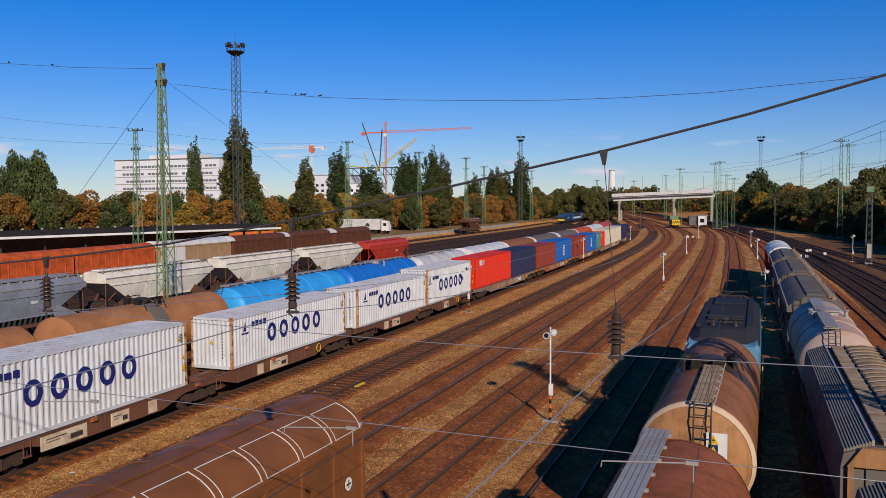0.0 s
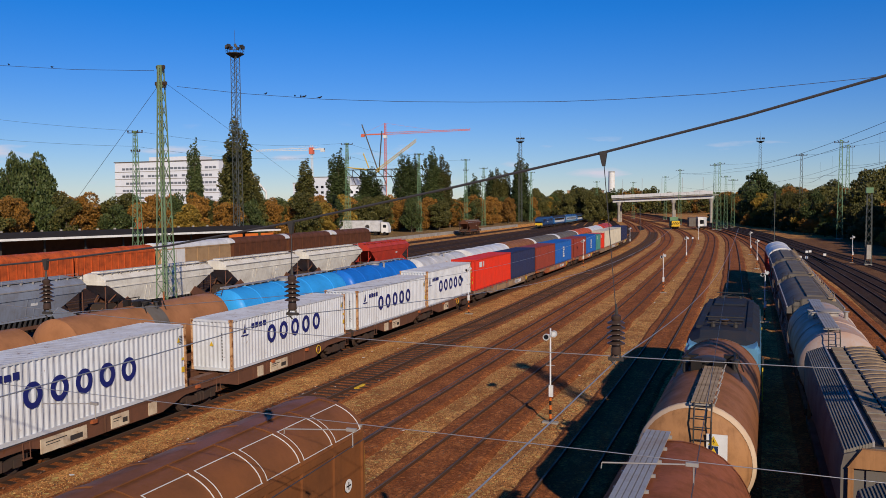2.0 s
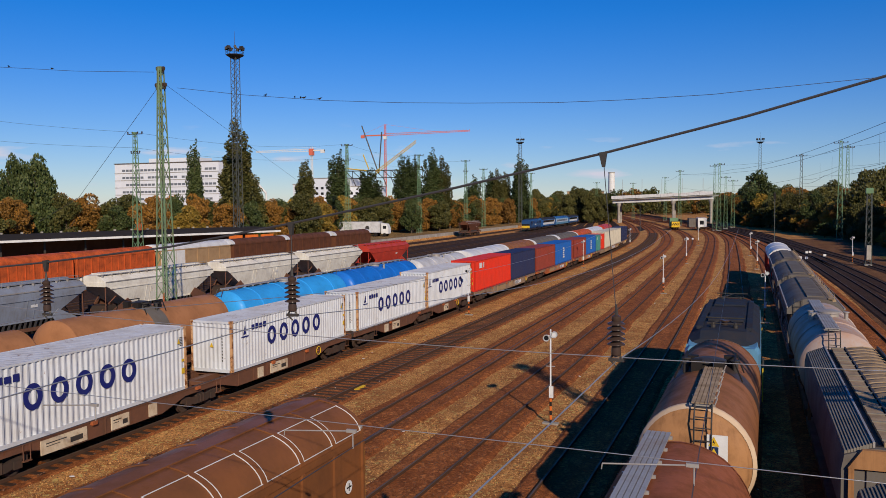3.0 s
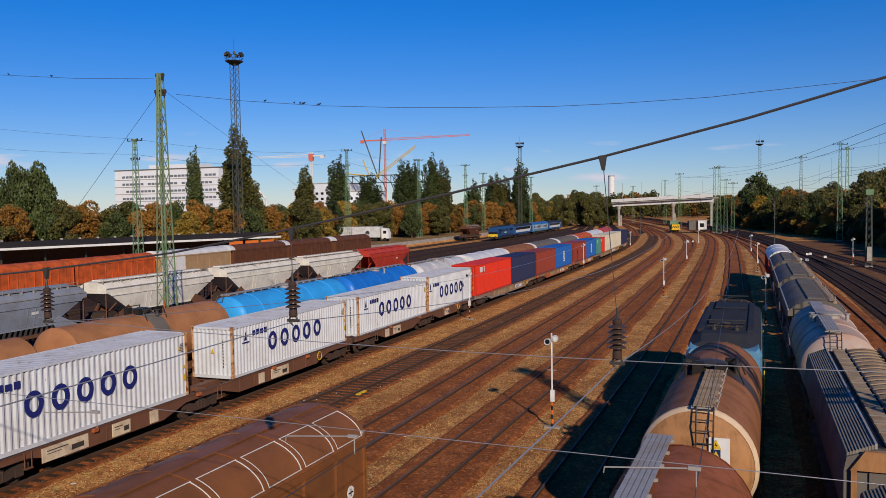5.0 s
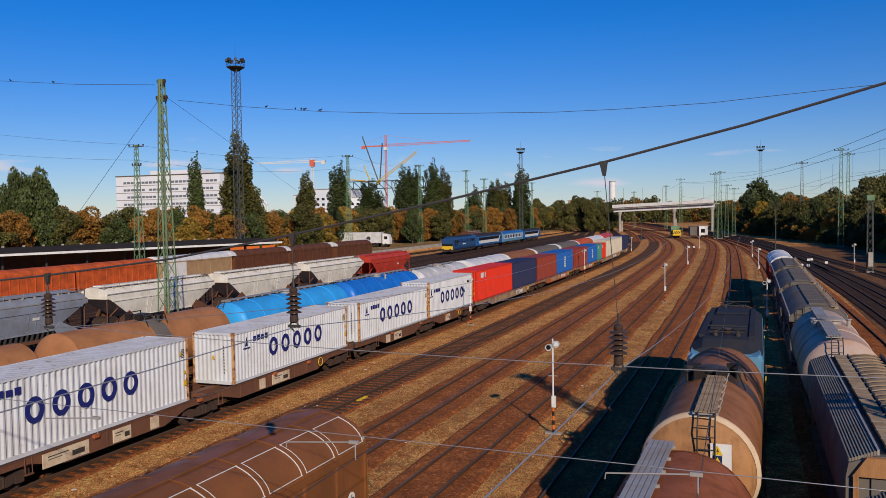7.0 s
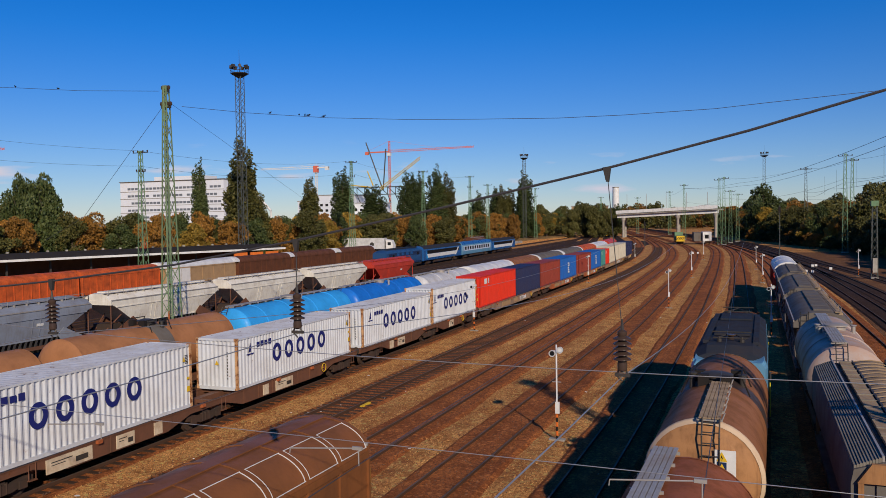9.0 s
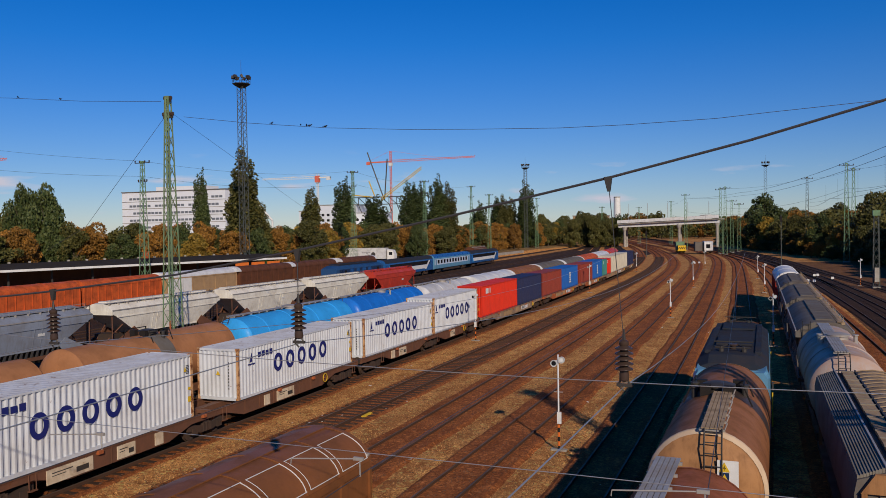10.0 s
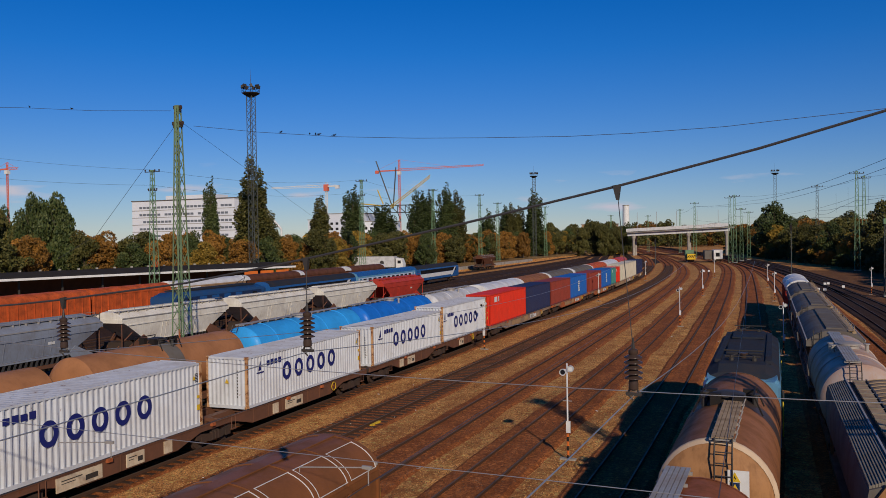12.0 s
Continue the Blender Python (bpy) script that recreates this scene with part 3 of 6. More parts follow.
def side_marks(t, length, h):
    """Navy ring shapes in a row, a small emblem with bars, and yellow warning triangles."""
    for i in range(5):
        part("ring_marking", ring_mark(-2.45 + i * 1.21, h * 0.54, 0.84, 0.98, 1.226, 0.21), NAVY_MARK, t, "navy blue oval marking", smooth=0)
    b = Shape()
    x = 1.226
    b.add([(x, -5.1, h - 0.8), (x, -4.85, h - 0.8), (x, -4.9, h - 0.35), (x, -4.95, h - 0.35)], [(0, 1, 2, 3)])
    b.box(x - 0.01, x, -5.25, -4.62, h - 0.95, h - 0.89)
    for i in range(4):
        c = -4.35 + i * 0.36
        b.box(x - 0.01, x, c, c + 0.27, h - 0.64, h - 0.40 + 0.03 * (i % 2))
    each("emblem_bar", b, NAVY_MARK, t, "small navy emblem bar", smooth=0)
    w = Shape().add([(x, 5.45, h - 0.75), (x, 5.65, h - 0.75), (x, 5.55, h - 0.5)], [(0, 1, 2)])
    w.add([(-0.1, -length / 2 - 0.004, 1.25), (0.15, -length / 2 - 0.004, 1.25), (0.02, -length / 2 - 0.004, 1.48)], [(0, 1, 2)])
    each("warning_sticker", w, YELLOW, t, "yellow triangular sticker", smooth=0)
    k = Shape().box(x - 0.01, x, 5.72, 5.92, 0.75, 1.0).box(x - 0.01, x, 5.74, 5.9, 1.3, 1.42)
    each("yellow_label", k, YELLOW, t, smooth=0)
    c = Shape()
    for i in range(9):
        c.box(0.63, 0.68, -length / 2 - 0.005, -length / 2 + 0.004, 0.55 + i * 0.16, 0.64 + i * 0.16)
    for i in range(6):
        c.box(x - 0.01, x, 5.62, 5.82, h - 0.5 - i * 0.07, h - 0.47 - i * 0.07)
    part("code_bar", c, DARK_STEEL, t, smooth=0, kind="stuff")


def flat_wagon(key, y0, y1, mat_, label, plates=True, trucks=None, panels=()):
    """A container flat with fish-bellied side sills between its bogies."""
    L, mid = (y1 - y0) / 2, (y0 + y1) / 2
    t = thing("container_wagon", on_track(key, mid, L - 2), label, "wagon", "flat wagons of the container train")
    at = [y - mid for y in trucks] if trucks else [-L + 1.9, L - 1.9]
    edge = [(-L, 0.88)]
    for y in at:
        edge += [(y - 2.8, 0.44), (y - 1.25, 0.86), (y + 1.25, 0.86), (y + 2.8, 0.44)]
    edge = [q for q in edge if -L <= q[0] <= L] + [(L, 0.88)]
    for s in (-1, 1):
        f = Shape()
        a, b = sorted((s * 1.2, s * 1.08))
        f.loft_y([(y, [(a, z), (b, z), (b, 1.14), (a, 1.14)]) for y, z in edge])
        f.box(a - 0.03, b + 0.03, -L, L, 1.10, 1.15)
        for i in range(int(L * 2 / 1.3)):
            y = -L + 0.6 + i * 1.3
            if min(abs(y - q) for q in at) > 2.9:
                q, w = sorted((s * 1.2, s * 1.235))
                f.box(q, w, y - 0.03, y + 0.03, 0.46, 1.1)
        part("side_sill", f, mat_, t)
    for ya, yb in panels:
        part("cream_panel", Shape().box(1.2, 1.244, ya - mid, yb - mid, 0.5, 1.03), CREAM_PANEL, t, "cream data panel with rust", smooth=0)
        w = yb - ya
        if w > 0.8:
            part("data_bar", Shape().box(1.2, 1.247, ya - mid + 0.1 * w, ya - mid + 0.55 * w, 0.86, 0.9).box(1.2, 1.247, ya - mid + 0.1 * w, ya - mid + 0.4 * w, 0.76, 0.79).box(1.2, 1.247, ya - mid + 0.62 * w, ya - mid + 0.9 * w, 0.62, 0.82), DARK_STEEL, t, smooth=0, kind="stuff")
    c = Shape()
    for i in range(int(L * 2 / 2.2)):
        y = -L + 0.6 + i * 2.2
        c.box(-1.08, 1.08, y - 0.08, y + 0.08, 0.95, 1.12)
    c.box(-0.2, 0.2, -L, L, 0.75, 1.1).box(-1.2, 1.2, -L - 0.08, -L, 0.86, 1.22).box(-1.2, 1.2, L, L + 0.08, 0.86, 1.22)
    part("underframe", c, mat_, t)
    h = Shape()
    h.lathe_y([(-0.4, 0.02), (-0.38, 0.2), (0.38, 0.2), (0.4, 0.02)], 0.75, 0.62, 12)
    for y in (-L * 0.55, -L * 0.1, L * 0.35, L * 0.6):
        h.box(1.2, 1.34, y - 0.12, y + 0.12, 1.0, 1.14)
    each("container_lock", h, FRAME_RED, t)
    for y in at:
        part("end_step", Shape().box(1.18, 1.30, y + 1.0, y + 1.35, 0.5, 0.54).rod((1.24, y + 1.02, 0.5), (1.24, y + 1.02, 1.1), 0.02, 5).rod((1.24, y + 1.33, 0.5), (1.24, y + 1.33, 1.1), 0.02, 5), FRAME_BROWN, t, "rusty brown step")
    if plates and not panels:
        p = Shape().box(1.2, 1.242, -L * 0.38, -L * 0.14, 0.58, 1.0).box(1.2, 1.242, L * 0.02, L * 0.12, 0.6, 1.02)
        each("beige_panel", p, VAN_TAN, t, "beige data panel", smooth=0)
        each("pale_panel", Shape().box(1.2, 1.243, -L * 0.86, -L * 0.62, 0.88, 1.08).box(1.2, 1.241, -L * 0.12, -L * 0.02, 0.56, 1.0).box(1.2, 1.241, L * 0.5, L * 0.56, 0.7, 1.02).box(1.2, 1.243, L * 0.78, L * 0.92, 0.9, 1.08), FRAME_PALE, t, "pale rusty panel", smooth=0)
        part("sill_strip", Shape().box(1.2, 1.262, -L, L, 1.09, 1.145), FRAME_PALE, t, "pale strip along the sill", smooth=0)
        part("white_panel", Shape().box(1.2, 1.243, L * 0.2, L * 0.42, 0.62, 0.98), WHITE, t, "white data panel", smooth=0)
        q = Shape()
        for i in range(5):
            q.box(1.2, 1.248, L * 0.21, L * (0.3 + 0.02 * (i % 3)), 0.66 + i * 0.06, 0.69 + i * 0.06)
        part("data_bar", q, DARK_STEEL, t, smooth=0, kind="stuff")
    if plates:
        c, n = at[-1] - 2.6, 16
        wh = Shape()
        ring = [(1.3 + 0.024 * math.cos(v_), c + (0.24 + 0.024 * math.sin(v_)) * math.cos(u_), 0.86 + (0.24 + 0.024 * math.sin(v_)) * math.sin(u_))
                for u_ in (6.28318 * i / n for i in range(n)) for v_ in (6.28318 * j / 5 for j in range(5))]
        wh.add(ring, [(i * 5 + j, i * 5 + (j + 1) % 5, (i + 1) % n * 5 + (j + 1) % 5, (i + 1) % n * 5 + j) for i in range(n) for j in range(5)])
        hw = part("handbrake_wheel", wh, YELLOW, t, "rusty yellow handbrake wheel")
        part("spindle", Shape().rod((1.2, c, 0.86), (1.3, c, 0.86), 0.03, 6), FRAME_RED, hw)
    bogies(t, at)
    buffers(t, L)
    return t


WHITE_LABEL = "white corrugated shipping container with navy oval markings"
cA = container("container", 18.2, 12.192, 2.896, WHITE_BOX, RUSTY_WHITE, ROOF_BOX, WHITE_LABEL + ", taller than the next")
side_marks(cA, 12.192, 2.896)
for y in (4.0, 33.85, 47.8, 60.3):
    c = container("container", y, 12.192 if y < 60 else 10.9, 2.591 if y < 60 else 2.85, WHITE_BOX, RUSTY_WHITE, ROOF_BOX, WHITE_LABEL + " and rusty corner posts")
    side_marks(c, 12.192, 2.591)
for y, ln, h, m, lab in ((72.5, 12.15, 2.95, RED_BOX, "scarlet red"), (84.75, 10.6, 2.9, NAVY_BOX, "dark navy blue"), (96.0, 10.4, 2.85, MAROON_BOX, "maroon"),
                         (106.6, 10.6, 2.9, BLUE_BOX, "bright blue"), (119.5, 9.6, 2.85, MAROON_BOX, "maroon"), (129.4, 9.0, 2.85, BLUE_BOX, "bright blue"),
                         (139.2, 4.4, 2.7, TEAL_BOX, "teal"), (143.8, 4.3, 2.7, RED_BOX, "orange red"), (149.0, 12.0, 3.0, CREAM_BOX, "cream white"),
                         (161.3, 12.0, 2.95, CREAM_BOX, "cream white"), (175.0, 12.0, 2.9, NAVY_BOX, "dark navy blue")):
    c = container("container", y, ln, h, m, m, m, lab + " corrugated shipping container on a flat wagon")
    if m is BLUE_BOX:
        k = Shape()
        for i in range(5):
            k.box(1.22, 1.226, -0.6 + 0.1 * (i % 2), 0.5 - 0.12 * (i % 3), 0.7 + i * 0.3, 0.92 + i * 0.3)
        part("white_emblem", k, WHITE, c, "white emblem", smooth=0)
    if m is RED_BOX or m is TEAL_BOX:
        part("white_emblem", Shape().box(1.22, 1.226, -ln * 0.4, -ln * 0.33, h - 0.8, h - 0.3).box(1.22, 1.226, -ln * 0.3, -ln * 0.28, h - 0.8, h - 0.3), WHITE, c, "white emblem", smooth=0)
flat_wagon("container", 3.0, 17.4, FRAME_BROWN, "rusty beige and brown container flat wagon", panels=((8.0, 10.0),))
flat_wagon("container", 18.2, 46.8, FRAME_BROWN, "brown articulated container flat wagon with cream data panels", trucks=(20.3, 31.5, 45.0), panels=((22.1, 24.3), (25.6, 26.6), (27.8, 28.3), (36.1, 36.6), (37.3, 39.0)))
flat_wagon("container", 47.5, 71.6, FRAME_BROWN, "brown articulated container flat wagon with rusty sills", trucks=(49.3, 59.9, 69.8), panels=((52.0, 52.6), (53.3, 54.6), (64.0, 65.0)))
flat_wagon("container", 72.6, 95.4, FRAME_PALE, "weathered beige container flat wagon")
flat_wagon("container", 96.6, 118.0, FRAME_RED, "orange red container flat wagon")
flat_wagon("container", 119.4, 138.4, FRAME_RED, "orange red container flat wagon")
flat_wagon("container", 139.4, 172.4, FRAME_PALE, "weathered beige container flat wagon")
flat_wagon("container", 174.4, 187.4, FRAME_PALE, "weathered beige container flat wagon")


# ---------------------------------------------------------------- tank wagons
def tank_wagon(key, y0, y1, r, shell, ends, label, band=None, hoops=3, walkway="top", sign=False, saddle=FRAME_BROWN):
    L = (y1 - y0) / 2
    t = thing("tank_wagon", on_track(key, (y0 + y1) / 2, L - 2), label, "tank wagon", "tank wagons in the yard")
    zc = (1.42 if key == "loco" else 1.28) + r
    k = L - 0.35
    part("barrel", Shape().lathe_y([(-k + 0.25, r), (-k * 0.5, r + 0.004), (0, r), (k * 0.5, r + 0.004), (k - 0.25, r)], 0, zc, 40), shell, t)
    for e in (-1, 1):
        prof = [(e * (k - 0.28), r + 0.012), (e * (k - 0.2), r + 0.012), (e * (k - 0.17), r - 0.01), (e * (k - 0.06), r * 0.93), (e * (k + 0.08), r * 0.75), (e * (k + 0.19), r * 0.45), (e * (k + 0.23), 0.01)]
        part("dished_end", Shape().lathe_y(prof, 0, zc, 40), ends, t, "dished tank end")
    for i in range(hoops):
        y = -k + 2 * k * (i + 0.7) / (hoops + 0.4)
        part("hoop", Shape().lathe_y([(y - 0.06, r + 0.003), (y - 0.05, r + 0.045), (y + 0.05, r + 0.045), (y + 0.06, r + 0.003)], 0, zc, 40), shell, t)
    if band:
        part("spill_band", Shape().lathe_y([(-0.55, r + 0.005), (-0.5, r + 0.012), (0.5, r + 0.012), (0.55, r + 0.005)], 0, zc, 40), band, t, "dark spill stain round the barrel")
    f = Shape().box(-0.35, 0.35, -L, L, 0.85, 1.15).box(-1.25, 1.25, -L - 0.02, -L + 0.2, 0.85, 1.2).box(-1.25, 1.25, L - 0.2, L + 0.02, 0.85, 1.2)
    for s in (-1, 1):
        f.box(s * 1.2 - 0.07, s * 1.2 + 0.07, -L, L, 0.95, 1.2)
    part("underframe", f, saddle, t)
    for y in (-L + 1.9, L - 1.9):
        part("saddle", Shape().lathe_y([(y - 0.2, r - 0.05), (y - 0.2, r + 0.14), (y + 0.2, r + 0.14), (y + 0.2, r - 0.05)], 0, zc, 16, 115, 245), saddle, t)
    top = zc + r
    dome = Shape().lathe_z([(top - 0.1, 0.42), (top + 0.12, 0.42), (top + 0.14, 0.5), (top + 0.2, 0.5), (top + 0.26, 0.3)], 0, 0, 18)
    for x, y in ((-0.75, 0.35), (0.75, 0.3), (-0.7, -0.4)):
        dome.lathe_z([(top - 0.35, 0.09), (top + 0.1, 0.09), (top + 0.12, 0.14), (top + 0.16, 0.14)], x, y, 10)
    if band:
        for x, y, h in ((-0.35, -0.62, 0.30), (0.3, -0.6, 0.26), (0.55, 0.62, 0.24), (-0.55, 0.6, 0.2)):
            part("valve_box", Shape().box(x - 0.16, x + 0.16, y - 0.12, y + 0.12, top - 0.35, top + h), BLACK, t)
        for s_ in (-1, 1):
            part("grab_rail", Shape().rod((s_ * 1.0, -0.75, top - 0.3), (s_ * 0.75, -0.75, top + 0.30), 0.025, 6).rod((s_ * 0.75, -0.75, top + 0.30), (s_ * 0.75, 0.75, top + 0.30), 0.025, 6).rod((s_ * 0.75, 0.75, top + 0.30), (s_ * 1.0, 0.75, top - 0.3), 0.025, 6), BLACK, t)
    part("manhole_dome", dome, DARK_STEEL if band else STEEL, t, "manhole lid and valves")
    if walkway:
        x0, ya, yb = (-0.1, -k - 0.05, -0.7) if walkway == "end" else (-0.55, -k * 0.95, k * 0.95)
        if walkway == "side":
            x0, ya, yb = -0.78, -k, k + 0.2
        zt = zc + math.sqrt(max(0, r * r - (x0 + 0.3) ** 2)) + 0.09
        if walkway in ("top", "side"):
            zt += 0.04
        n = 5
        for i in range(n):
            part("walkway_plank", Shape().box(x0 + i * 0.54 / n, x0 + (i + 0.86) * 0.54 / n, ya, yb, zt, zt + 0.03), HOP_TAN if walkway == "end" else STEEL, t)
        br = Shape()
        for i in range(int((yb - ya) / 0.9) + 1):
            y = ya + 0.05 + i * 0.9
            br.box(x0 - 0.05, x0 + 0.58, y, y + 0.05, zt - 0.07, zt - 0.004)
            if walkway == "end":
                br.rod((x0 + 0.57, y, zt), (x0 + 0.63, y, zt + 0.16), 0.02, 5)
        each("walkway_bracket", br, STEEL, t)
        part("ladder", ladder((x0 + 0.3, -k - 0.30, 1.2), (x0 + 0.3, -k - 0.30, zt - 0.4), 0.42, (1, 0, 0), 9), shell if shell in (TANK_BLUE, TANK_DEEP) else DARK_STEEL, t, "steel end ladder")
        part("ladder_top", ladder((x0 + 0.3, -k - 0.30, zt - 0.4), (x0 + 0.3, -k - 0.05, zt + 0.02), 0.42, (1, 0, 0), 2), DARK_STEEL, t)
    if sign:
        part("pale_rim", Shape().lathe_y([(-k + 0.30, r + 0.014), (-k + 0.19, r + 0.02), (-k + 0.15, r - 0.002), (-k + 0.10, r * 0.965), (-k + 0.06, r * 0.945)], 0, zc, 40), CREAM_RIM, t, "cream rim of the tank end")
        sx, zc = 0.28, zc + 0.22
        part("sign_plate", Shape().box(0.02 + sx, 0.52 + sx, -k - 0.27, -k - 0.25, zc - 0.06, zc + 0.62), WHITE, t, "white warning plate", smooth=0)
        part("sign_shadow_plate", Shape().box(0.07 + sx, 0.30 + sx, -k - 0.278, -k - 0.27, zc + 0.08, zc + 0.32), MAV_NAVY, t, "dark blue plate", smooth=0)
        yp = -k - 0.285
        tri = Shape().add([(0.34, yp, zc + 0.34), (0.60, yp, zc + 0.34), (0.47, yp, zc + 0.58)], [(0, 1, 2)]).add([(0.37, yp, zc + 0.1), (0.57, yp, zc + 0.1), (0.47, yp, zc + 0.29)], [(0, 1, 2)])
        each("warning_triangle", tri, YELLOW, t, "yellow warning triangle", smooth=0)
        part("lightning_mark", Shape().add([(0.47, yp - 0.004, zc + 0.51), (0.44, yp - 0.004, zc + 0.42), (0.48, yp - 0.004, zc + 0.43), (0.46, yp - 0.004, zc + 0.36), (0.51, yp - 0.004, zc + 0.45), (0.48, yp - 0.004, zc + 0.44)], [(0, 1, 2, 5), (2, 3, 4, 5)]), BLACK, t, smooth=0)
    bogies(t, (-L + 1.9, L - 1.9))
    buffers(t, L - 0.05)
    return t


tank_wagon("loco", 4.2, 18.5, 1.48, TANK_MAROON, TANK_MAROON, "maroon brown tank wagon with a pale side walkway", walkway="side", hoops=2)
tank_wagon("loco", 21.0, 32.6, 1.47, TANK_BROWN, TANK_END, "brown tank wagon with an ochre end and short walkway", band=DARK_BAND, walkway="end", sign=True, hoops=0)
tank_wagon("hopper", 35.2, 46.6, 1.5, TANK_LILAC, TANK_LILAC, "grey lilac tank wagon with a sunlit dusty top", walkway="top", hoops=2)
tank_wagon("tank", 12.5, 27.0, 1.45, TANK_TAN, TANK_TAN, "tan brown tank wagon behind the containers", hoops=0, walkway="")
tank_wagon("tank", 28.1, 40.6, 1.5, TANK_TAN, TANK_TAN, "tan brown tank wagon with an olive middle band", band=HOP_GREY, hoops=0, walkway="")
tank_wagon("tank", 41.3, 55.6, 1.5, TANK_BLUE, TANK_BLUE, "light blue tank wagon with hoops and top walkway", hoops=4)
tank_wagon("tank", 56.0, 70.0, 1.5, TANK_DEEP, TANK_DEEP, "bright blue tank wagon with hoops and top walkway", hoops=4)
tank_wagon("tank", 70.8, 84.5, 1.45, TANK_WHITE, TANK_WHITE, "grey white tank wagon with a top walkway", hoops=2)


# ---------------------------------------------------------------- hopper wagons
def grain_hopper(key, y0, y1, body, label, rails=STEEL, chutes=True):
    """A grain hopper with steep end slopes, leaning sides and a hatch strip along its roof."""
    L = (y1 - y0) / 2
    t = thing("hopper_wagon", on_track(key, (y0 + y1) / 2, L - 2), label, "hopper wagon", "hopper wagons in the yard")
    k = L - 0.55

    def sec(top, low, wl):
        return mir([(0.0, top), (0.55, top - 0.02), (1.0, top - 0.2), (1.42, top - 0.55), (1.46, 3.1 if low < 3.0 else low + 0.05), (wl, low), (0.0, low)])

    b = Shape().loft_y([(-k, sec(4.16, 3.36, 1.45)), (-k + 0.45, sec(4.22, 3.16, 1.45)), (-k + 3.0, sec(4.22, 1.62, 1.12)), (k - 3.0, sec(4.22, 1.62, 1.12)),
                        (k - 0.45, sec(4.22, 3.16, 1.45)), (k, sec(4.16, 3.36, 1.45))])
    part("hopper_body", b, body, t, smooth=25)
    for e in (-1, 1):
        o = Shape().box(-1.46, 1.46, e * k - 0.03, e * k + 0.03, 3.3, 3.62)
        part("end_lip", o, body, t)
        for s in (-1, 1):
            g_ = Shape().add([(s * 1.3 - 0.03, e * (k - 0.2), 1.1), (s * 1.3 - 0.03, e * (k - 2.6), 1.1), (s * 1.3 - 0.03, e * (k - 3.1), 1.7), (s * 1.3 - 0.03, e * (k - 2.5), 2.2),
                              (s * 1.3 + 0.03, e * (k - 0.2), 1.1), (s * 1.3 + 0.03, e * (k - 2.6), 1.1), (s * 1.3 + 0.03, e * (k - 3.1), 1.7), (s * 1.3 + 0.03, e * (k - 2.5), 2.2)],
                             [(0, 1, 2, 3), (7, 6, 5, 4), (0, 4, 5, 1), (1, 5, 6, 2), (2, 6, 7, 3), (3, 7, 4, 0)])
            part("end_gusset", g_, FRAME_BROWN if body is HOP_WHITE else body, t)
            each("end_post", Shape().rod((s * 1.25, e * (k - 0.15), 1.1), (s * 1.25, e * (k - 0.15), 3.2), 0.045, 6).rod((s * 0.5, e * (k - 0.1), 1.1), (s * 0.9, e * (k - 1.9), 2.6), 0.05, 6), FRAME_BROWN if body is not HOP_RED else body, t)
        part("end_ladder", ladder((-0.9, e * (k + 0.12), 1.1), (-0.9, e * (k + 0.12), 4.2), 0.4, (1, 0, 0), 10), DARK_STEEL if body is not HOP_RED else body, t)
        part("brake_cylinder", Shape().lathe_y([(e * (k - 1.6) - 0.3, 0.02), (e * (k - 1.6) - 0.28, 0.28), (e * (k - 1.6) + 0.28, 0.28), (e * (k - 1.6) + 0.3, 0.02)], 0.3, 1.5, 14), FRAME_BROWN, t)
    f = Shape().box(-1.28, 1.28, -L, -L + 2.9, 0.95, 1.12).box(-1.28, 1.28, L - 2.9, L, 0.95, 1.12)
    for s in (-1, 1):
        f.box(s * 1.3 - 0.06, s * 1.3 + 0.06, -L, L, 0.92, 1.16)
    part("underframe", f, FRAME_BROWN if body is not HOP_RED else body, t)
    if chutes:
        for i in range(18):
            y = -k + 3.1 + i * (2 * k - 6.2) / 17
            for s in (-1, 1):
                part("chute_strut", Shape().add([(s * 1.3, y - 0.28, 1.12), (s * 1.3, y - 0.12, 1.12), (s * 1.13, y + 0.28, 1.66), (s * 1.13, y + 0.12, 1.66),
                                                 (s * 1.24, y - 0.28, 1.12), (s * 1.24, y - 0.12, 1.12), (s * 1.07, y + 0.28, 1.66), (s * 1.07, y + 0.12, 1.66)],
                                                [(0, 1, 2, 3), (7, 6, 5, 4), (0, 4, 5, 1), (1, 5, 6, 2), (2, 6, 7, 3), (3, 7, 4, 0)]), DARK_STEEL, t)
    part("discharge_trough", Shape().loft_y([(-k + 3.4, mir([(0.98, 1.60), (0.35, 0.55), (0, 0.55)])), (k - 3.4, mir([(0.98, 1.60), (0.35, 0.55), (0, 0.55)]))]), DARK_STEEL, t)
    for i in range(6):
        y = -k + 0.5 + i * (2 * k - 1) / 6
        part("roof_hatch", Shape().box(-0.42, 0.42, y, y + (2 * k - 1) / 6 - 0.12, 4.2, 4.29), body, t)
    part("roof_walkway", Shape().box(0.62, 0.92, -k, k, 4.17, 4.20), rails, t)
    guard = Shape()
    for i in range(9):
        y = -k + 0.3 + i * (2 * k - 0.6) / 8
        guard.rod((0.95, y, 4.05), (0.95, y, 4.42), 0.018, 4)
    guard.rod((0.95, -k + 0.3, 4.42), (0.95, k - 0.3, 4.42), 0.018, 4)
    part("walkway_rail", guard, rails, t)
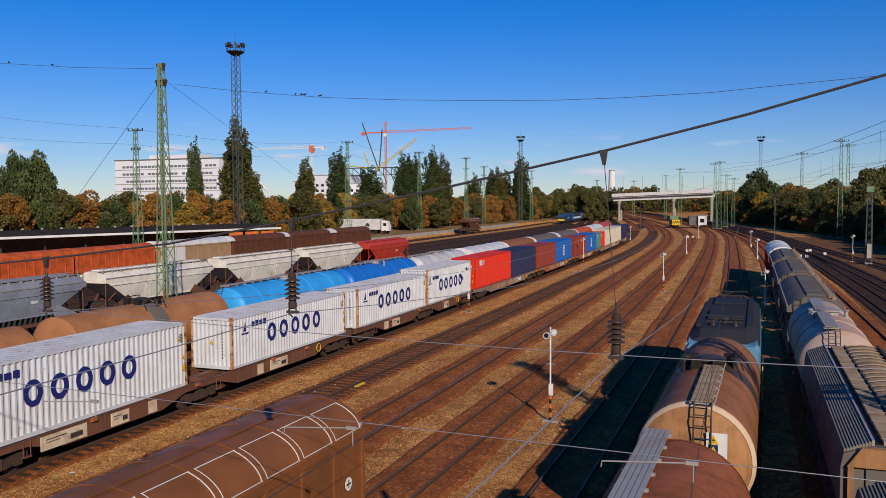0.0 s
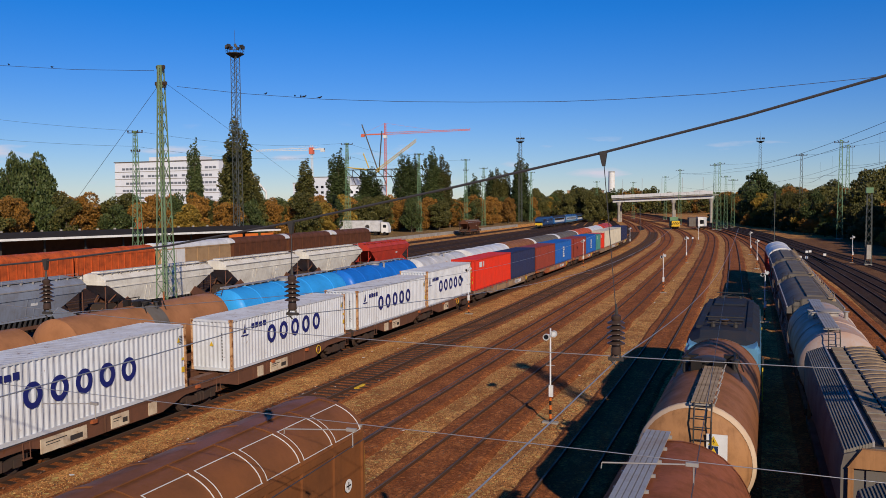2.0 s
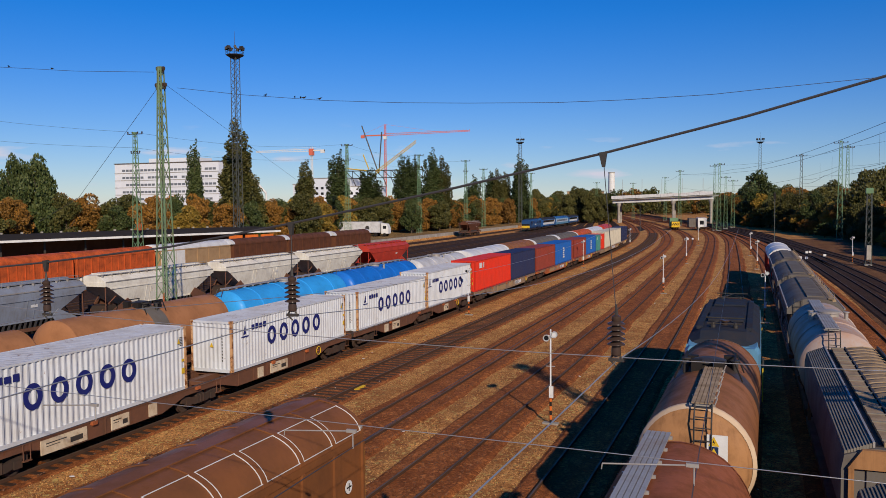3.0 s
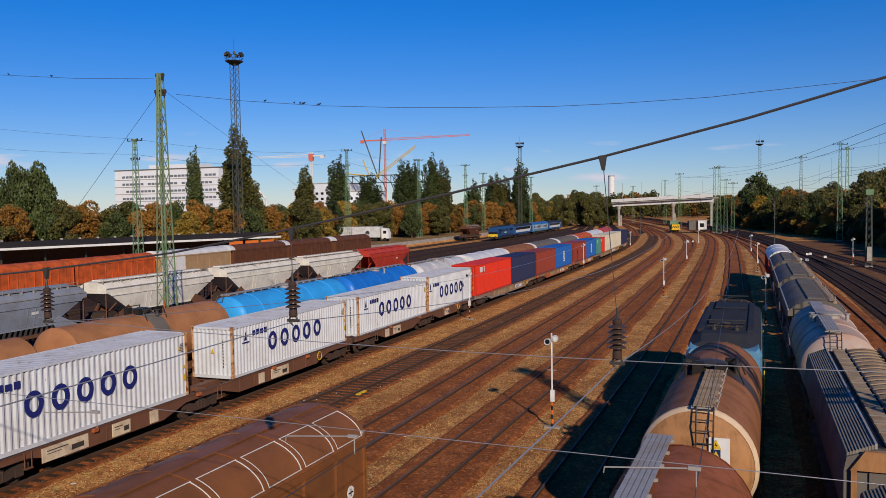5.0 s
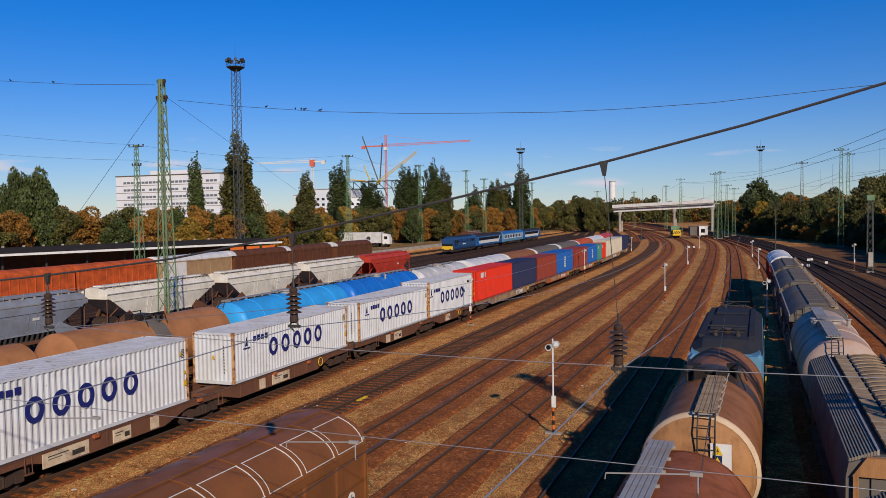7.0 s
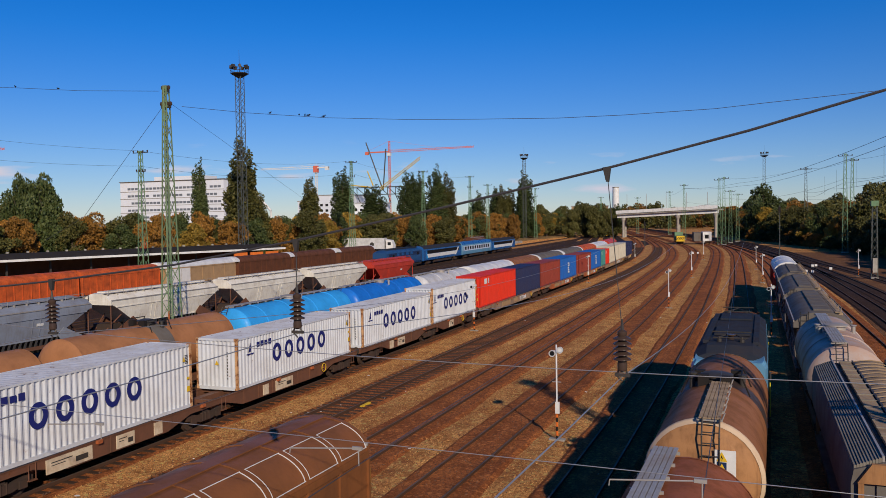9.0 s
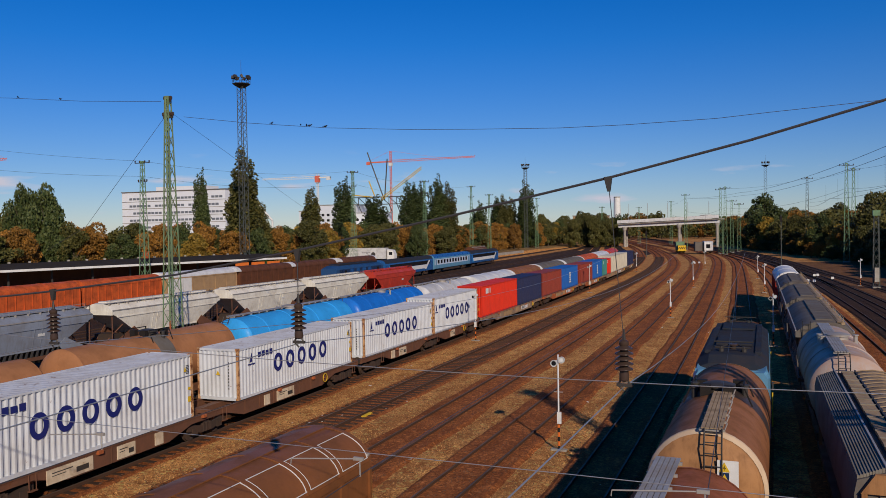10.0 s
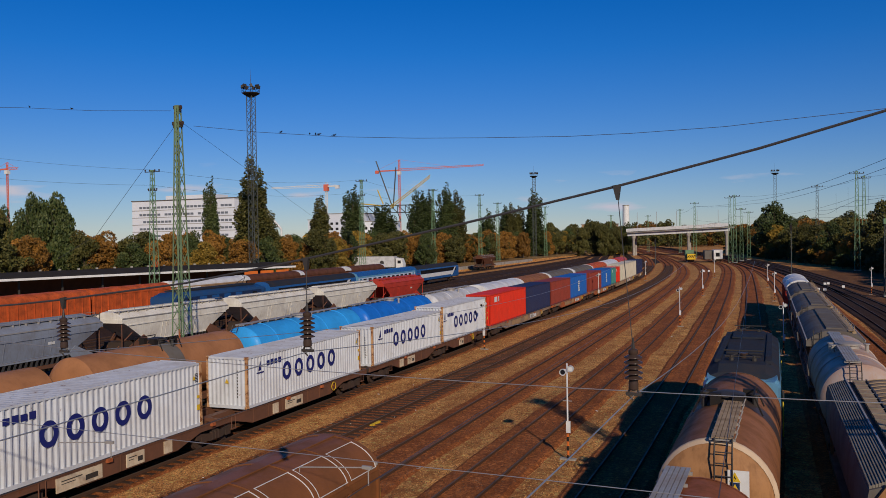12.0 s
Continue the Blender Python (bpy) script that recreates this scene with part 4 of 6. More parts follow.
    each("under_platform_gear", Shape().box(-0.9, 0.9, -k + 0.5, -k + 1.6, 1.12, 1.75).rod((-1.0, -k + 2.0, 1.35), (1.0, -k + 2.0, 1.35), 0.14, 8).box(-0.9, 0.9, k - 1.6, k - 0.5, 1.12, 1.7), GREASE, t)
    st = Shape()
    for i in range(14):
        y = -k + 0.2 + i * (2 * k - 0.4) / 13
        st.box(0.6, 1.02, y - 0.03, y + 0.03, 4.02, 4.166)
    each("walkway_bracket", st, rails, t)
    for y in (-k + 4.6, -1.6, 1.6, k - 4.6):
        for s in (-1, 1):
            part("side_seam", Shape().add([(s * 1.455, y - 0.03, 3.1), (s * 1.455, y + 0.03, 3.1), (s * 1.115, y + 0.03, 1.64), (s * 1.115, y - 0.03, 1.64),
                                           (s * 1.485, y - 0.03, 3.1), (s * 1.485, y + 0.03, 3.1), (s * 1.140, y + 0.03, 1.64), (s * 1.140, y - 0.03, 1.64)],
                                          [(0, 1, 2, 3), (7, 6, 5, 4), (0, 4, 5, 1), (1, 5, 6, 2), (2, 6, 7, 3), (3, 7, 4, 0)]), body, t)
    for s in (-1, 1):
        part("waist_rail", Shape().box(s * 1.47 - 0.03, s * 1.47 + 0.03, -k + 0.5, k - 0.5, 3.08, 3.16), body, t)
        part("eave_rail", Shape().box(s * 1.44 - 0.03, s * 1.44 + 0.03, -k + 0.05, k - 0.05, 3.62, 3.70), STEEL if body is not HOP_RED else body, t)
        part("lower_flange", Shape().box(s * 1.14 - 0.03, s * 1.14 + 0.04, -k + 3.0, k - 3.0, 1.58, 1.68), body, t)
    part("small_marking", Shape().add([(1.40, 1.9, 2.75), (1.40, 2.5, 2.75), (1.36, 2.5, 2.55), (1.36, 1.9, 2.55)], [(0, 1, 2, 3)]), WHITE, t, smooth=0)
    bogies(t, (-L + 1.75, L - 1.75))
    buffers(t, L)
    return t


grain_hopper("grain", 17.3, 32.3, HOP_BLUE, "slate blue grain hopper wagon with dark chutes")
grain_hopper("grain", 33.2, 48.0, HOP_BLUE, "slate blue grain hopper wagon with dark chutes")
for y in (48.9, 64.3, 79.7):
    grain_hopper("grain", y, y + 14.5, HOP_WHITE, "dirty cream grain hopper wagon with roof walkway")
grain_hopper("grain", 95.2, 109.6, HOP_RED, "bright red grain hopper wagon", rails=HOP_RED)
grain_hopper("hopper", 48.0, 62.5, HOP_GREY, "dull grey hopper wagon with a long roof walkway", rails=HOP_TAN)
grain_hopper("hopper", 64.0, 78.5, HOP_GREY, "dull grey hopper wagon with a long roof walkway", rails=HOP_TAN)


def ribbed_hopper(key, y0, y1):
    """The near hopper: louvred grey slope, dark slot and tan curved roof ribs."""
    L = (y1 - y0) / 2
    t = thing("hopper_wagon", on_track(key, (y0 + y1) / 2, L - 2), "tan and grey hopper wagon with curved roof ribs", "hopper wagon", "hopper wagons in the yard")
    k = L - 0.5
    part("side_wall", Shape().loft_y([(y, [(-1.36, 3.72), (-1.42, 3.4), (-1.42, 2.4), (-0.9, 1.2), (0.9, 1.2), (1.42, 2.4), (1.42, 3.3), (1.34, 3.62), (1.0, 3.9), (-0.76, 3.92)]) for y in (-k, k)]), HOP_GREY, t, smooth=20)
    for i in range(9):
        x = -1.35 + i * 0.064
        part("roof_louvre", Shape().box(x, x + 0.056, -k + 0.1, k - 0.1, 3.70, 3.80 + i * 0.026), LOUVRE, t)
    part("slot_wall", Shape().box(-0.77, -0.72, -k + 0.1, k - 0.1, 3.9, 4.05), STEEL, t)
    part("walkway", Shape().box(-0.52, -0.12, -k + 0.2, k - 0.1, 3.9, 4.02), HOP_TAN, t)
    part("slot_floor", Shape().box(-0.71, -0.53, -k + 0.2, k - 0.1, 3.88, 3.935), BLACK, t)
    part("slot_rail", Shape().box(-0.09, -0.03, -k + 0.1, k - 0.1, 3.9, 4.06), DARK_STEEL, t)
    roof = Shape().loft_y([(y, [(0.0, 4.00), (0.18, 4.06), (0.5, 4.09), (0.85, 4.05), (0.96, 3.98), (0.96, 3.86), (0.0, 3.86)]) for y in (-k + 0.1, k - 0.1)])
    part("roof_cover", roof, HOP_TAN, t)
    part("far_gutter", Shape().box(1.0, 1.06, -k + 0.1, k - 0.1, 3.88, 4.14), DARK_STEEL, t)
    for i in range(21):
        y = -k + 0.4 + i * (2 * k - 0.8) / 20
        r = Shape()
        pts = [(-0.06, 4.06), (0.03, 4.08), (0.2, 4.11), (0.5, 4.14), (0.85, 4.10), (1.02, 4.0)]
        for a, b in zip(pts, pts[1:]):
            r.rod((a[0], y, a[1]), (b[0], y, b[1]), 0.018, 6)
        part("curved_rib", r, HOP_TAN, t, "tan curved roof rib")
    for i in range(16):
        y = -k + 0.4 + i * (2 * k - 0.8) / 15
        part("walkway_cleat", Shape().box(-0.54, -0.10, y, y + 0.05, 4.02, 4.05), LOUVRE, t)
    for e in (-1, 1):
        part("end_panel", Shape().loft_y([(e * k, [(-1.0, 3.9), (-1.3, 3.45), (1.3, 3.45), (1.0, 3.9)]), (e * (k + 0.12), [(-1.0, 3.9), (-1.3, 3.45), (1.3, 3.45), (1.0, 3.9)])]), TANK_END, t, "ochre end panel")
        part("end_slope", Shape().loft_y([(e * k, [(-0.9, 3.4), (-0.9, 1.5), (0.9, 1.5), (0.9, 3.4)]), (e * (k + 0.05), [(-0.9, 3.4), (-0.9, 1.5), (0.9, 1.5), (0.9, 3.4)])]), HOP_GREY, t)
        for s in (-1, 1):
            part("corner_stanchion", Shape().box(s * 1.22 - 0.06, s * 1.22 + 0.06, e * (k + 0.05) - 0.06, e * (k + 0.05) + 0.06, 1.1, 3.45), TANK_END, t)
        part("end_ladder", ladder((0.55, e * (k + 0.2), 1.1), (0.55, e * (k + 0.2), 4.0), 0.4, (1, 0, 0), 10), STEEL, t)
    part("underframe", Shape().box(-1.3, 1.3, -L, L, 0.92, 1.16), FRAME_BROWN, t)
    bogies(t, (-L + 1.8, L - 1.8))
    buffers(t, L)


ribbed_hopper("hopper", 19.9, 34.2)
ribbed_hopper("hopper", 3.5, 18.4)


# ---------------------------------------------------------------- covered vans
def arch(w, eave, ridge, n=10):
    """Right half of a barrel roof section, ridge to eave."""
    return [(w * math.sin(radians(90 * i / n)), eave + (ridge - eave) * math.cos(radians(90 * i / n))) for i in range(n + 1)]


def covered_van(key, y0, y1, roof, side, label, eave=3.45, ridge=4.25, w=1.42, bands=4, edge=None, posts=8, end=None, low=1.15, grp="covered vans in the yard"):
    L = (y1 - y0) / 2
    t = thing("covered_wagon", on_track(key, (y0 + y1) / 2, L - 2), label, "wagon", grp)
    k = L - 0.1
    part("roof", Shape().loft_y([(y, mir(arch(w, eave, ridge))) for y in (-k, k)]), roof, t, smooth=40)
    part("body", Shape().box(-w + 0.02, w - 0.02, -k + 0.02, k - 0.02, low, eave), side, t)
    part("end_wall", Shape().loft_y([(y, mir(arch(w - 0.03, eave, ridge - 0.04)) + []) for y in (-k - 0.02, -k)]), end or side, t)
    part("cant_rail", Shape().box(w - 0.03, w + 0.035, -k, k, eave - 0.16, eave + 0.02), side, t)
    for i in range(posts + 1):
        y = -k + 2 * k * i / posts
        for s in (-1, 1):
            a, b = sorted((s * (w - 0.02), s * (w + 0.045)))
            part("side_post", Shape().box(a, b, y - 0.045, y + 0.045, low, eave - 0.16), side, t)
    for i in range(bands + 1):
        y = -k + 2 * k * i / bands
        prof = [(x * 1.012, z + 0.025) for x, z in arch(w, eave, ridge)]
        s_ = Shape()
        wd = (0.045 if bands < 10 else 0.07) if edge is None or 0 < i < bands else 0.34
        s_.loft_y([(y - wd, mir(prof)), (y + wd, mir(prof))])
        part("roof_band", s_, edge if edge is not None and i in (0, bands) else roof, t, "white roof band" if edge is not None and i in (0, bands) else "", smooth=40)
    part("underframe", Shape().box(-w + 0.1, w - 0.1, -L, L, 0.88, low), FRAME_BROWN, t)
    part("footstep", Shape().box(w - 0.1, w + 0.05, -L + 3, L - 3, 0.7, 0.74), GREASE, t)
    bogies(t, (-L + 1.9, L - 1.9))
    buffers(t, L)
    return t


# the near chestnut van, with white outlined roof panels
van = covered_van("third", 4.2, 19.2, VAN_BROWN, VAN_BROWN, "chestnut brown covered wagon with white lined roof panels", bands=10, posts=10, eave=3.5, ridge=4.3, w=1.45)
k = 7.4
lines = Shape()
for i in range(10):
    ya, yb = -k + 0.06 + 2 * k * i / 10, -k - 0.06 + 2 * k * (i + 1) / 10
    pr = [(x * 1.004, z + 0.012) for x, z in arch(1.45, 3.5, 4.3, 12)]
    hi, lo = pr[4], pr[11]
    for y in (ya + 0.04, yb - 0.04):
        for a, b in zip(pr[4:11], pr[5:12]):
            lines.rod((a[0], y, a[1]), (b[0], y, b[1]), 0.011, 4)
    for p in (hi, lo):
        lines.rod((p[0], ya, p[1]), (p[0], yb, p[1]), 0.011, 4)
part("panel_outline", lines, WHITE, van, "thin white outlines of the roof panels", kind="stuff")
part("ridge_walk", Shape().box(-0.2, 0.2, -k, k, 4.30, 4.33), VAN_BROWN, van, "brown ridge cover")
part("logo_disc", Shape().rod((1.49, 6.55, 2.35), (1.505, 6.55, 2.35), 0.17, 20), WHITE, van, "white round emblem")
part("logo_cross", Shape().box(1.506, 1.51, 6.43, 6.67, 2.33, 2.37).box(1.506, 1.51, 6.53, 6.57, 2.25, 2.45), BLACK, van)
part("end_handrail", Shape().rod((1.42, 7.55, 1.6), (1.42, 7.55, 3.0), 0.022, 6).rod((1.42, 7.55, 3.0), (1.42, 7.38, 3.0), 0.022, 6), YELLOW, van, "yellow end handrail")
each("roof_corner_rivet", Shape().rod((1.30, 7.36, 3.72), (1.46, 7.36, 3.66), 0.05, 8), STEEL, van)

for y in (46.0, 60.3, 74.6):
    covered_van("van", y, y + 13.8, VAN_ORANGE, VAN_ORANGE, "rust orange covered wagon with stained sides", ridge=4.15, bands=3, posts=12)
tan_van = covered_van("van", 89.4, 105.8, ROOF_SILVER, VAN_TAN, "white roofed covered wagon with tan sides", edge=WHITE, bands=2, posts=6, end=WHITE)
for y0_, y1_ in ((-7.9, -5.4), (-5.3, -2.9)):
    part("white_door", Shape().box(1.40, 1.475, y0_, y1_, 1.2, 3.3), WHITE, tan_van, "dirty white door leaf")
for s_ in (-1, 1):
    part("door_bar", Shape().rod((1.5, -5.35 + s_ * 0.5, 1.3), (1.5, -5.35 + s_ * 0.5, 3.25), 0.03, 6), STEEL, tan_van)
for y in (106.6, 123.2, 141.0):
    covered_van("van", y, y + 16.0, VAN_DARK, VAN_DARK, "dark brown covered wagon with ribbed roof and pale end bands", edge=ROOF_SILVER, bands=8, posts=10, end=WHITE)
# row behind the containers
covered_van("tank", 85.4, 100.0, ROOF_SILVER, HOP_GREY, "white roofed covered wagon", edge=WHITE, bands=4)
covered_van("tank", 100.8, 113.5, TANK_BROWN, HOP_GREY, "rusty roofed covered wagon with a white end", edge=None, bands=8)
covered_van("tank", 114.3, 130.0, HOP_GREY, HOP_GREY, "grey roofed covered wagon with a white end band", edge=WHITE, bands=2)
covered_van("tank", 130.8, 147.0, HOP_GREY, HOP_GREY, "grey roofed covered wagon with a white end band", edge=WHITE, bands=2)
covered_van("tank", 148.0, 163.0, VAN_ORANGE, HOP_GREY, "faded orange roofed covered wagon", bands=4)
covered_van("tank", 164.0, 180.0, ROOF_SILVER, HOP_GREY, "white roofed covered wagon", bands=4)
covered_van("tank", 184.0, 200.0, HOP_RED, HOP_GREY, "red roofed covered wagon", bands=4)
# wagons ahead on the right hand track, roofs pink and red
grain_hopper("hopper", 80.5, 95.0, HOP_GREY, "dull grey hopper wagon with a long roof walkway", rails=HOP_TAN)
covered_van("hopper", 97.0, 112.0, ROOF_SILVER, HOP_RED, "red covered wagon with a white roof and end", edge=WHITE, bands=2, eave=3.2, end=WHITE)
grain_hopper("van", 222.5, 236.0, VAN_DARK, "dark brown empty hopper wagon standing alone")


# ---------------------------------------------------------------- locomotives and coaches
def loco_body(L, w, z0, eave, ridge, slope):
    def sec(h, ww):
        return mir([(0.0, ridge * h + (1 - h) * eave), (ww * 0.62, (ridge - 0.05) * h + (1 - h) * eave), (ww * 0.9, eave + 0.12 * h), (ww, eave - 0.22), (ww, z0), (0, z0)])
    return [(-L, sec(0.0, w * 0.93)), (-L + slope * 0.45, sec(0.4, w)), (-L + slope, sec(1, w)), (L - slope, sec(1, w)), (L - slope * 0.45, sec(0.4, w)), (L, sec(0.0, w * 0.93))]


def yard_loco(key, y0, y1):
    L = (y1 - y0) / 2
    t = thing("electric_locomotive", on_track(key, (y0 + y1) / 2, L - 2), "pale blue electric locomotive with a dark roof, standing", "locomotive")
    part("body", Shape().loft_y(loco_body(L, 1.46, 1.1, 3.72, 3.74, 0.9)), LOCO_BLUE, t, smooth=25)
    part("roof", Shape().loft_y([(-L + 0.75, mir([(0, 3.94), (0.9, 3.90), (1.38, 3.72), (1.40, 3.62), (0, 3.62)])), (-L + 1.3, mir([(0, 4.22), (0.9, 4.18), (1.40, 3.84), (1.43, 3.64), (0, 3.64)])),
                                 (L - 1.3, mir([(0, 4.22), (0.9, 4.18), (1.40, 3.84), (1.43, 3.64), (0, 3.64)])), (L - 0.75, mir([(0, 3.94), (0.9, 3.90), (1.38, 3.72), (1.40, 3.62), (0, 3.62)]))]), LOCO_ROOF, t, smooth=20)
    for y in (-3.2, 2.4):
        part("roof_grille", Shape().box(-0.75, 0.75, y, y + 2.82, 4.22, 4.30), LOCO_ROOF, t)
    for s in (-1, 1):
        part("roof_duct", Shape().box(s * 1.0 - 0.12, s * 1.0 + 0.12, -L + 2.2, L - 2.2, 4.10, 4.24), LOCO_ROOF, t)
    pan = Shape()
    for y in (-L + 2.2, L - 2.2):
        pan.rod((-0.7, y, 4.37), (0.7, y, 4.37), 0.03, 6).rod((-0.6, y, 4.34), (0.0, y + 1.1, 4.42), 0.025, 6).rod((0.6, y, 4.34), (0.0, y + 1.1, 4.42), 0.025, 6).rod((-0.8, y + 1.1, 4.47), (0.8, y + 1.1, 4.47), 0.03, 6)
        pan.lathe_z([(4.17, 0.1), (4.32, 0.1), (4.34, 0.05), (4.42, 0.05)], 0.45, y, 8).lathe_z([(4.17, 0.1), (4.32, 0.1), (4.34, 0.05), (4.42, 0.05)], -0.45, y, 8)
    part("pantograph", pan, DARK_STEEL, t, "folded pantographs", kind="stuff")
    hz = Shape().lathe_z([(4.20, 0.12), (4.37, 0.12), (4.38, 0.2), (4.44, 0.2)], 0.0, -L + 2.9, 12)
    part("horn_insulator", hz, PORCELAIN, t)
    for e in (-1, 1):
        part("windscreen", Shape().add([(x, e * (L - o), z) for x, o, z in ((-1.2, -0.02, 2.77), (1.2, -0.02, 2.77), (1.15, 0.33, 3.52), (-1.15, 0.33, 3.52))], [(0, 1, 2, 3)]), GLASS, t, "dark windscreen", smooth=0)
        part("white_band", Shape().box(-1.38, 1.38, e * (L - 0.30) - 0.05, e * (L - 0.30) + 0.05, 3.62, 3.74), LOCO_BLUE, t)
        part("headlamp", Shape().rod((0, e * (L - 0.3), 3.64), (0, e * (L + 0.05), 3.64), 0.13, 14), WHITE, t, "round headlamp")
        for s in (-1, 1):
            part("marker_lamp", Shape().rod((s * 1.0, e * (L - 0.1), 1.75), (s * 1.0, e * (L + 0.05), 1.75), 0.12, 12), WHITE, t)
            part("mirror", Shape().box(s * 1.55 - 0.03, s * 1.55 + 0.03, e * (L - 0.9) - 0.08, e * (L - 0.9) + 0.08, 2.92, 3.22), DARK_STEEL, t)
            part("door_handrail", Shape().rod((s * 1.54, e * (L - 1.5), 1.3), (s * 1.54, e * (L - 1.5), 2.7), 0.025, 6), YELLOW, t)
    part("stripe", Shape().box(1.5, 1.506, -L + 1, L - 1, 1.45, 1.62), ORANGE, t, "orange side stripe")
    for i in range(5):
        part("side_window", Shape().box(1.5, 1.507, -4.2 + i * 1.9, -3.2 + i * 1.9, 2.82, 3.32), GLASS, t)
    part("underframe", Shape().box(-1.35, 1.35, -L, L, 0.75, 1.12), GREASE, t)
    bogies(t, (-L + 3.6, L - 3.6))
    buffers(t, L)


yard_loco("loco", 34.0, 48.4)


def express_loco():
    L = 9.6
    t = thing("express_locomotive", Matrix(), "royal blue electric locomotive with a yellow nose", "locomotive", "passing express train")
    part("body", Shape().loft_y(loco_body(L, 1.48, 1.0, 3.5, 3.95, 1.1)), paint("express_loco_blue", (0.014, 0.07, 0.19), amount=0.25, rough=0.4), t, smooth=25)
    part("black_window_band", Shape().box(1.47, 1.486, -L + 3.5, L - 1.2, 2.55, 3.3), MAV_NAVY, t, "dark band along the upper side")
    part("nose", Shape().box(-1.36, 1.36, -L - 0.04, -L + 0.1, 1.05, 1.85), YELLOW, t, "yellow nose panel")
    part("windscreen", Shape().add([(-1.36, -L - 0.03, 1.87), (1.36, -L - 0.03, 1.87), (1.3, -L + 0.05, 3.42), (-1.3, -L + 0.05, 3.42)], [(0, 1, 2, 3)]), GLASS, t, smooth=0)
    part("roof_equipment", Shape().box(-0.9, 0.9, -L + 1.8, L - 1.8, 3.93, 4.12), LOCO_ROOF, t)
    part("cab_flank", Shape().box(1.47, 1.487, -L + 0.9, -L + 3.4, 1.9, 3.3), MAV_NAVY, t)
    part("skirt_stripe", Shape().box(1.47, 1.488, -L + 0.8, L - 0.6, 1.05, 1.35), MAV_NAVY, t)
    for y in (-6.8, 6.4):
        part("side_window", Shape().box(1.47, 1.49, y, y + 0.9, 2.5, 3.1), GLASS, t)
    part("white_flash", Shape().box(1.47, 1.489, -2.0, 0.4, 2.0, 2.3), WHITE, t)
    for i in range(4):
        part("side_grille", Shape().box(1.47, 1.489, -4.6 + i * 2.4, -3.2 + i * 2.4, 2.75, 3.25), MAV_BLUE, t)
    pan = Shape().rod((-0.5, L - 4.2, 4.1), (0, L - 2.6, 4.9), 0.035, 6).rod((0.5, L - 4.2, 4.1), (0, L - 2.6, 4.9), 0.035, 6).rod((0, L - 2.6, 4.9), (0, L - 4.4, 5.6), 0.03, 6).rod((-0.8, L - 4.4, 5.62), (0.8, L - 4.4, 5.62), 0.03, 6)
    part("pantograph", pan, DARK_STEEL, t, "raised pantograph")
    part("underframe", Shape().box(-1.3, 1.3, -L + 0.2, L - 0.2, 0.55, 1.02), GREASE, t)
    bogies(t, (-L + 3.6, L - 3.6))
    buffers(t, L - 0.1)
    return t


def coach(style):
    L = 13.2
    lab = {"dark": "blue passenger coach with a black window band and pale swoosh", "pale": "light blue passenger coach with a row of windows"}[style]
    t = thing("passenger_coach", Matrix(), lab, "coach", "passing express train")
    base = MAV_BLUE if style == "dark" else LOCO_BLUE
    w = 1.42
    sec = mir([(0, 4.05), (0.7, 3.98), (1.15, 3.75), (1.38, 3.35), (w, 3.0), (w, 1.05), (1.3, 0.95), (0, 0.95)])
    part("body", Shape().loft_y([(-L, sec), (L, sec)]), base, t, smooth=25)
    rs = mir([(0, 4.07), (0.7, 4.0), (1.17, 3.77), (1.40, 3.36), (1.36, 3.33), (0, 3.6)])
    part("roof", Shape().loft_y([(-L + 0.1, rs), (L - 0.1, rs)]), MAV_BLUE if style == "pale" else LOCO_ROOF, t, smooth=40)
    if style == "dark":
        part("window_band", Shape().box(w - 0.01, w + 0.012, -L + 2.2, L - 1.8, 2.35, 3.08), GLASS, t, "continuous black window band", smooth=0)
        part("pale_stripe", Shape().box(w - 0.01, w + 0.010, -L + 1.0, L - 4, 1.55, 2.30), WHITE, t, "pale stripe", smooth=0)
        part("swoosh", Shape().add([(w + 0.016, L - 5.5, 1.4), (w + 0.016, L - 4.3, 1.4), (w + 0.016, L - 2.0, 3.1), (w + 0.016, L - 2.9, 3.1)], [(0, 1, 2, 3)]), WHITE, t, smooth=0)
        part("aqua_swoosh", Shape().add([(w + 0.016, -L + 1.2, 1.4), (w + 0.016, -L + 2.6, 1.4), (w + 0.016, -L + 1.8, 2.9), (w + 0.016, -L + 0.9, 2.9)], [(0, 1, 2, 3)]), TANK_BLUE, t, smooth=0)
    else:
        part("pale_side", Shape().box(w - 0.01, w + 0.010, -L + 0.3, L - 0.3, 1.85, 3.05), paint("pale_blue_side", (0.58, 0.66, 0.78), amount=0.1), t, smooth=0)
        for i in range(11):
            y = -L + 2.2 + i * 2.05
            part("window", Shape().box(w, w + 0.018, y, y + 1.25, 2.1, 2.9), GLASS, t, smooth=0)
    for y in (-L + 0.8, L - 1.6):
        part("door", Shape().box(w, w + 0.02, y, y + 0.8, 1.1, 3.0), base, t, smooth=0)
    part("underfloor_case", Shape().box(-1.2, 1.2, -6, 6, 0.45, 0.95), GREASE, t)
    part("gangway", Shape().box(-0.7, 0.7, -L - 0.22, -L, 1.1, 3.3).box(-0.7, 0.7, L, L + 0.22, 1.1, 3.3), BLACK, t)
    bogies(t, (-L + 3.8, L - 3.8))
    return t


EXPRESS = [(express_loco(), 9.8), (coach("dark"), 33.6), (coach("pale"), 60.7), (coach("dark"), 87.8)]


def motions():
    for t, back in EXPRESS:
        walk(t, [(s, on_track("express", 328.0 - 21.35 * s + back, 8.0)) for s in range(13)])


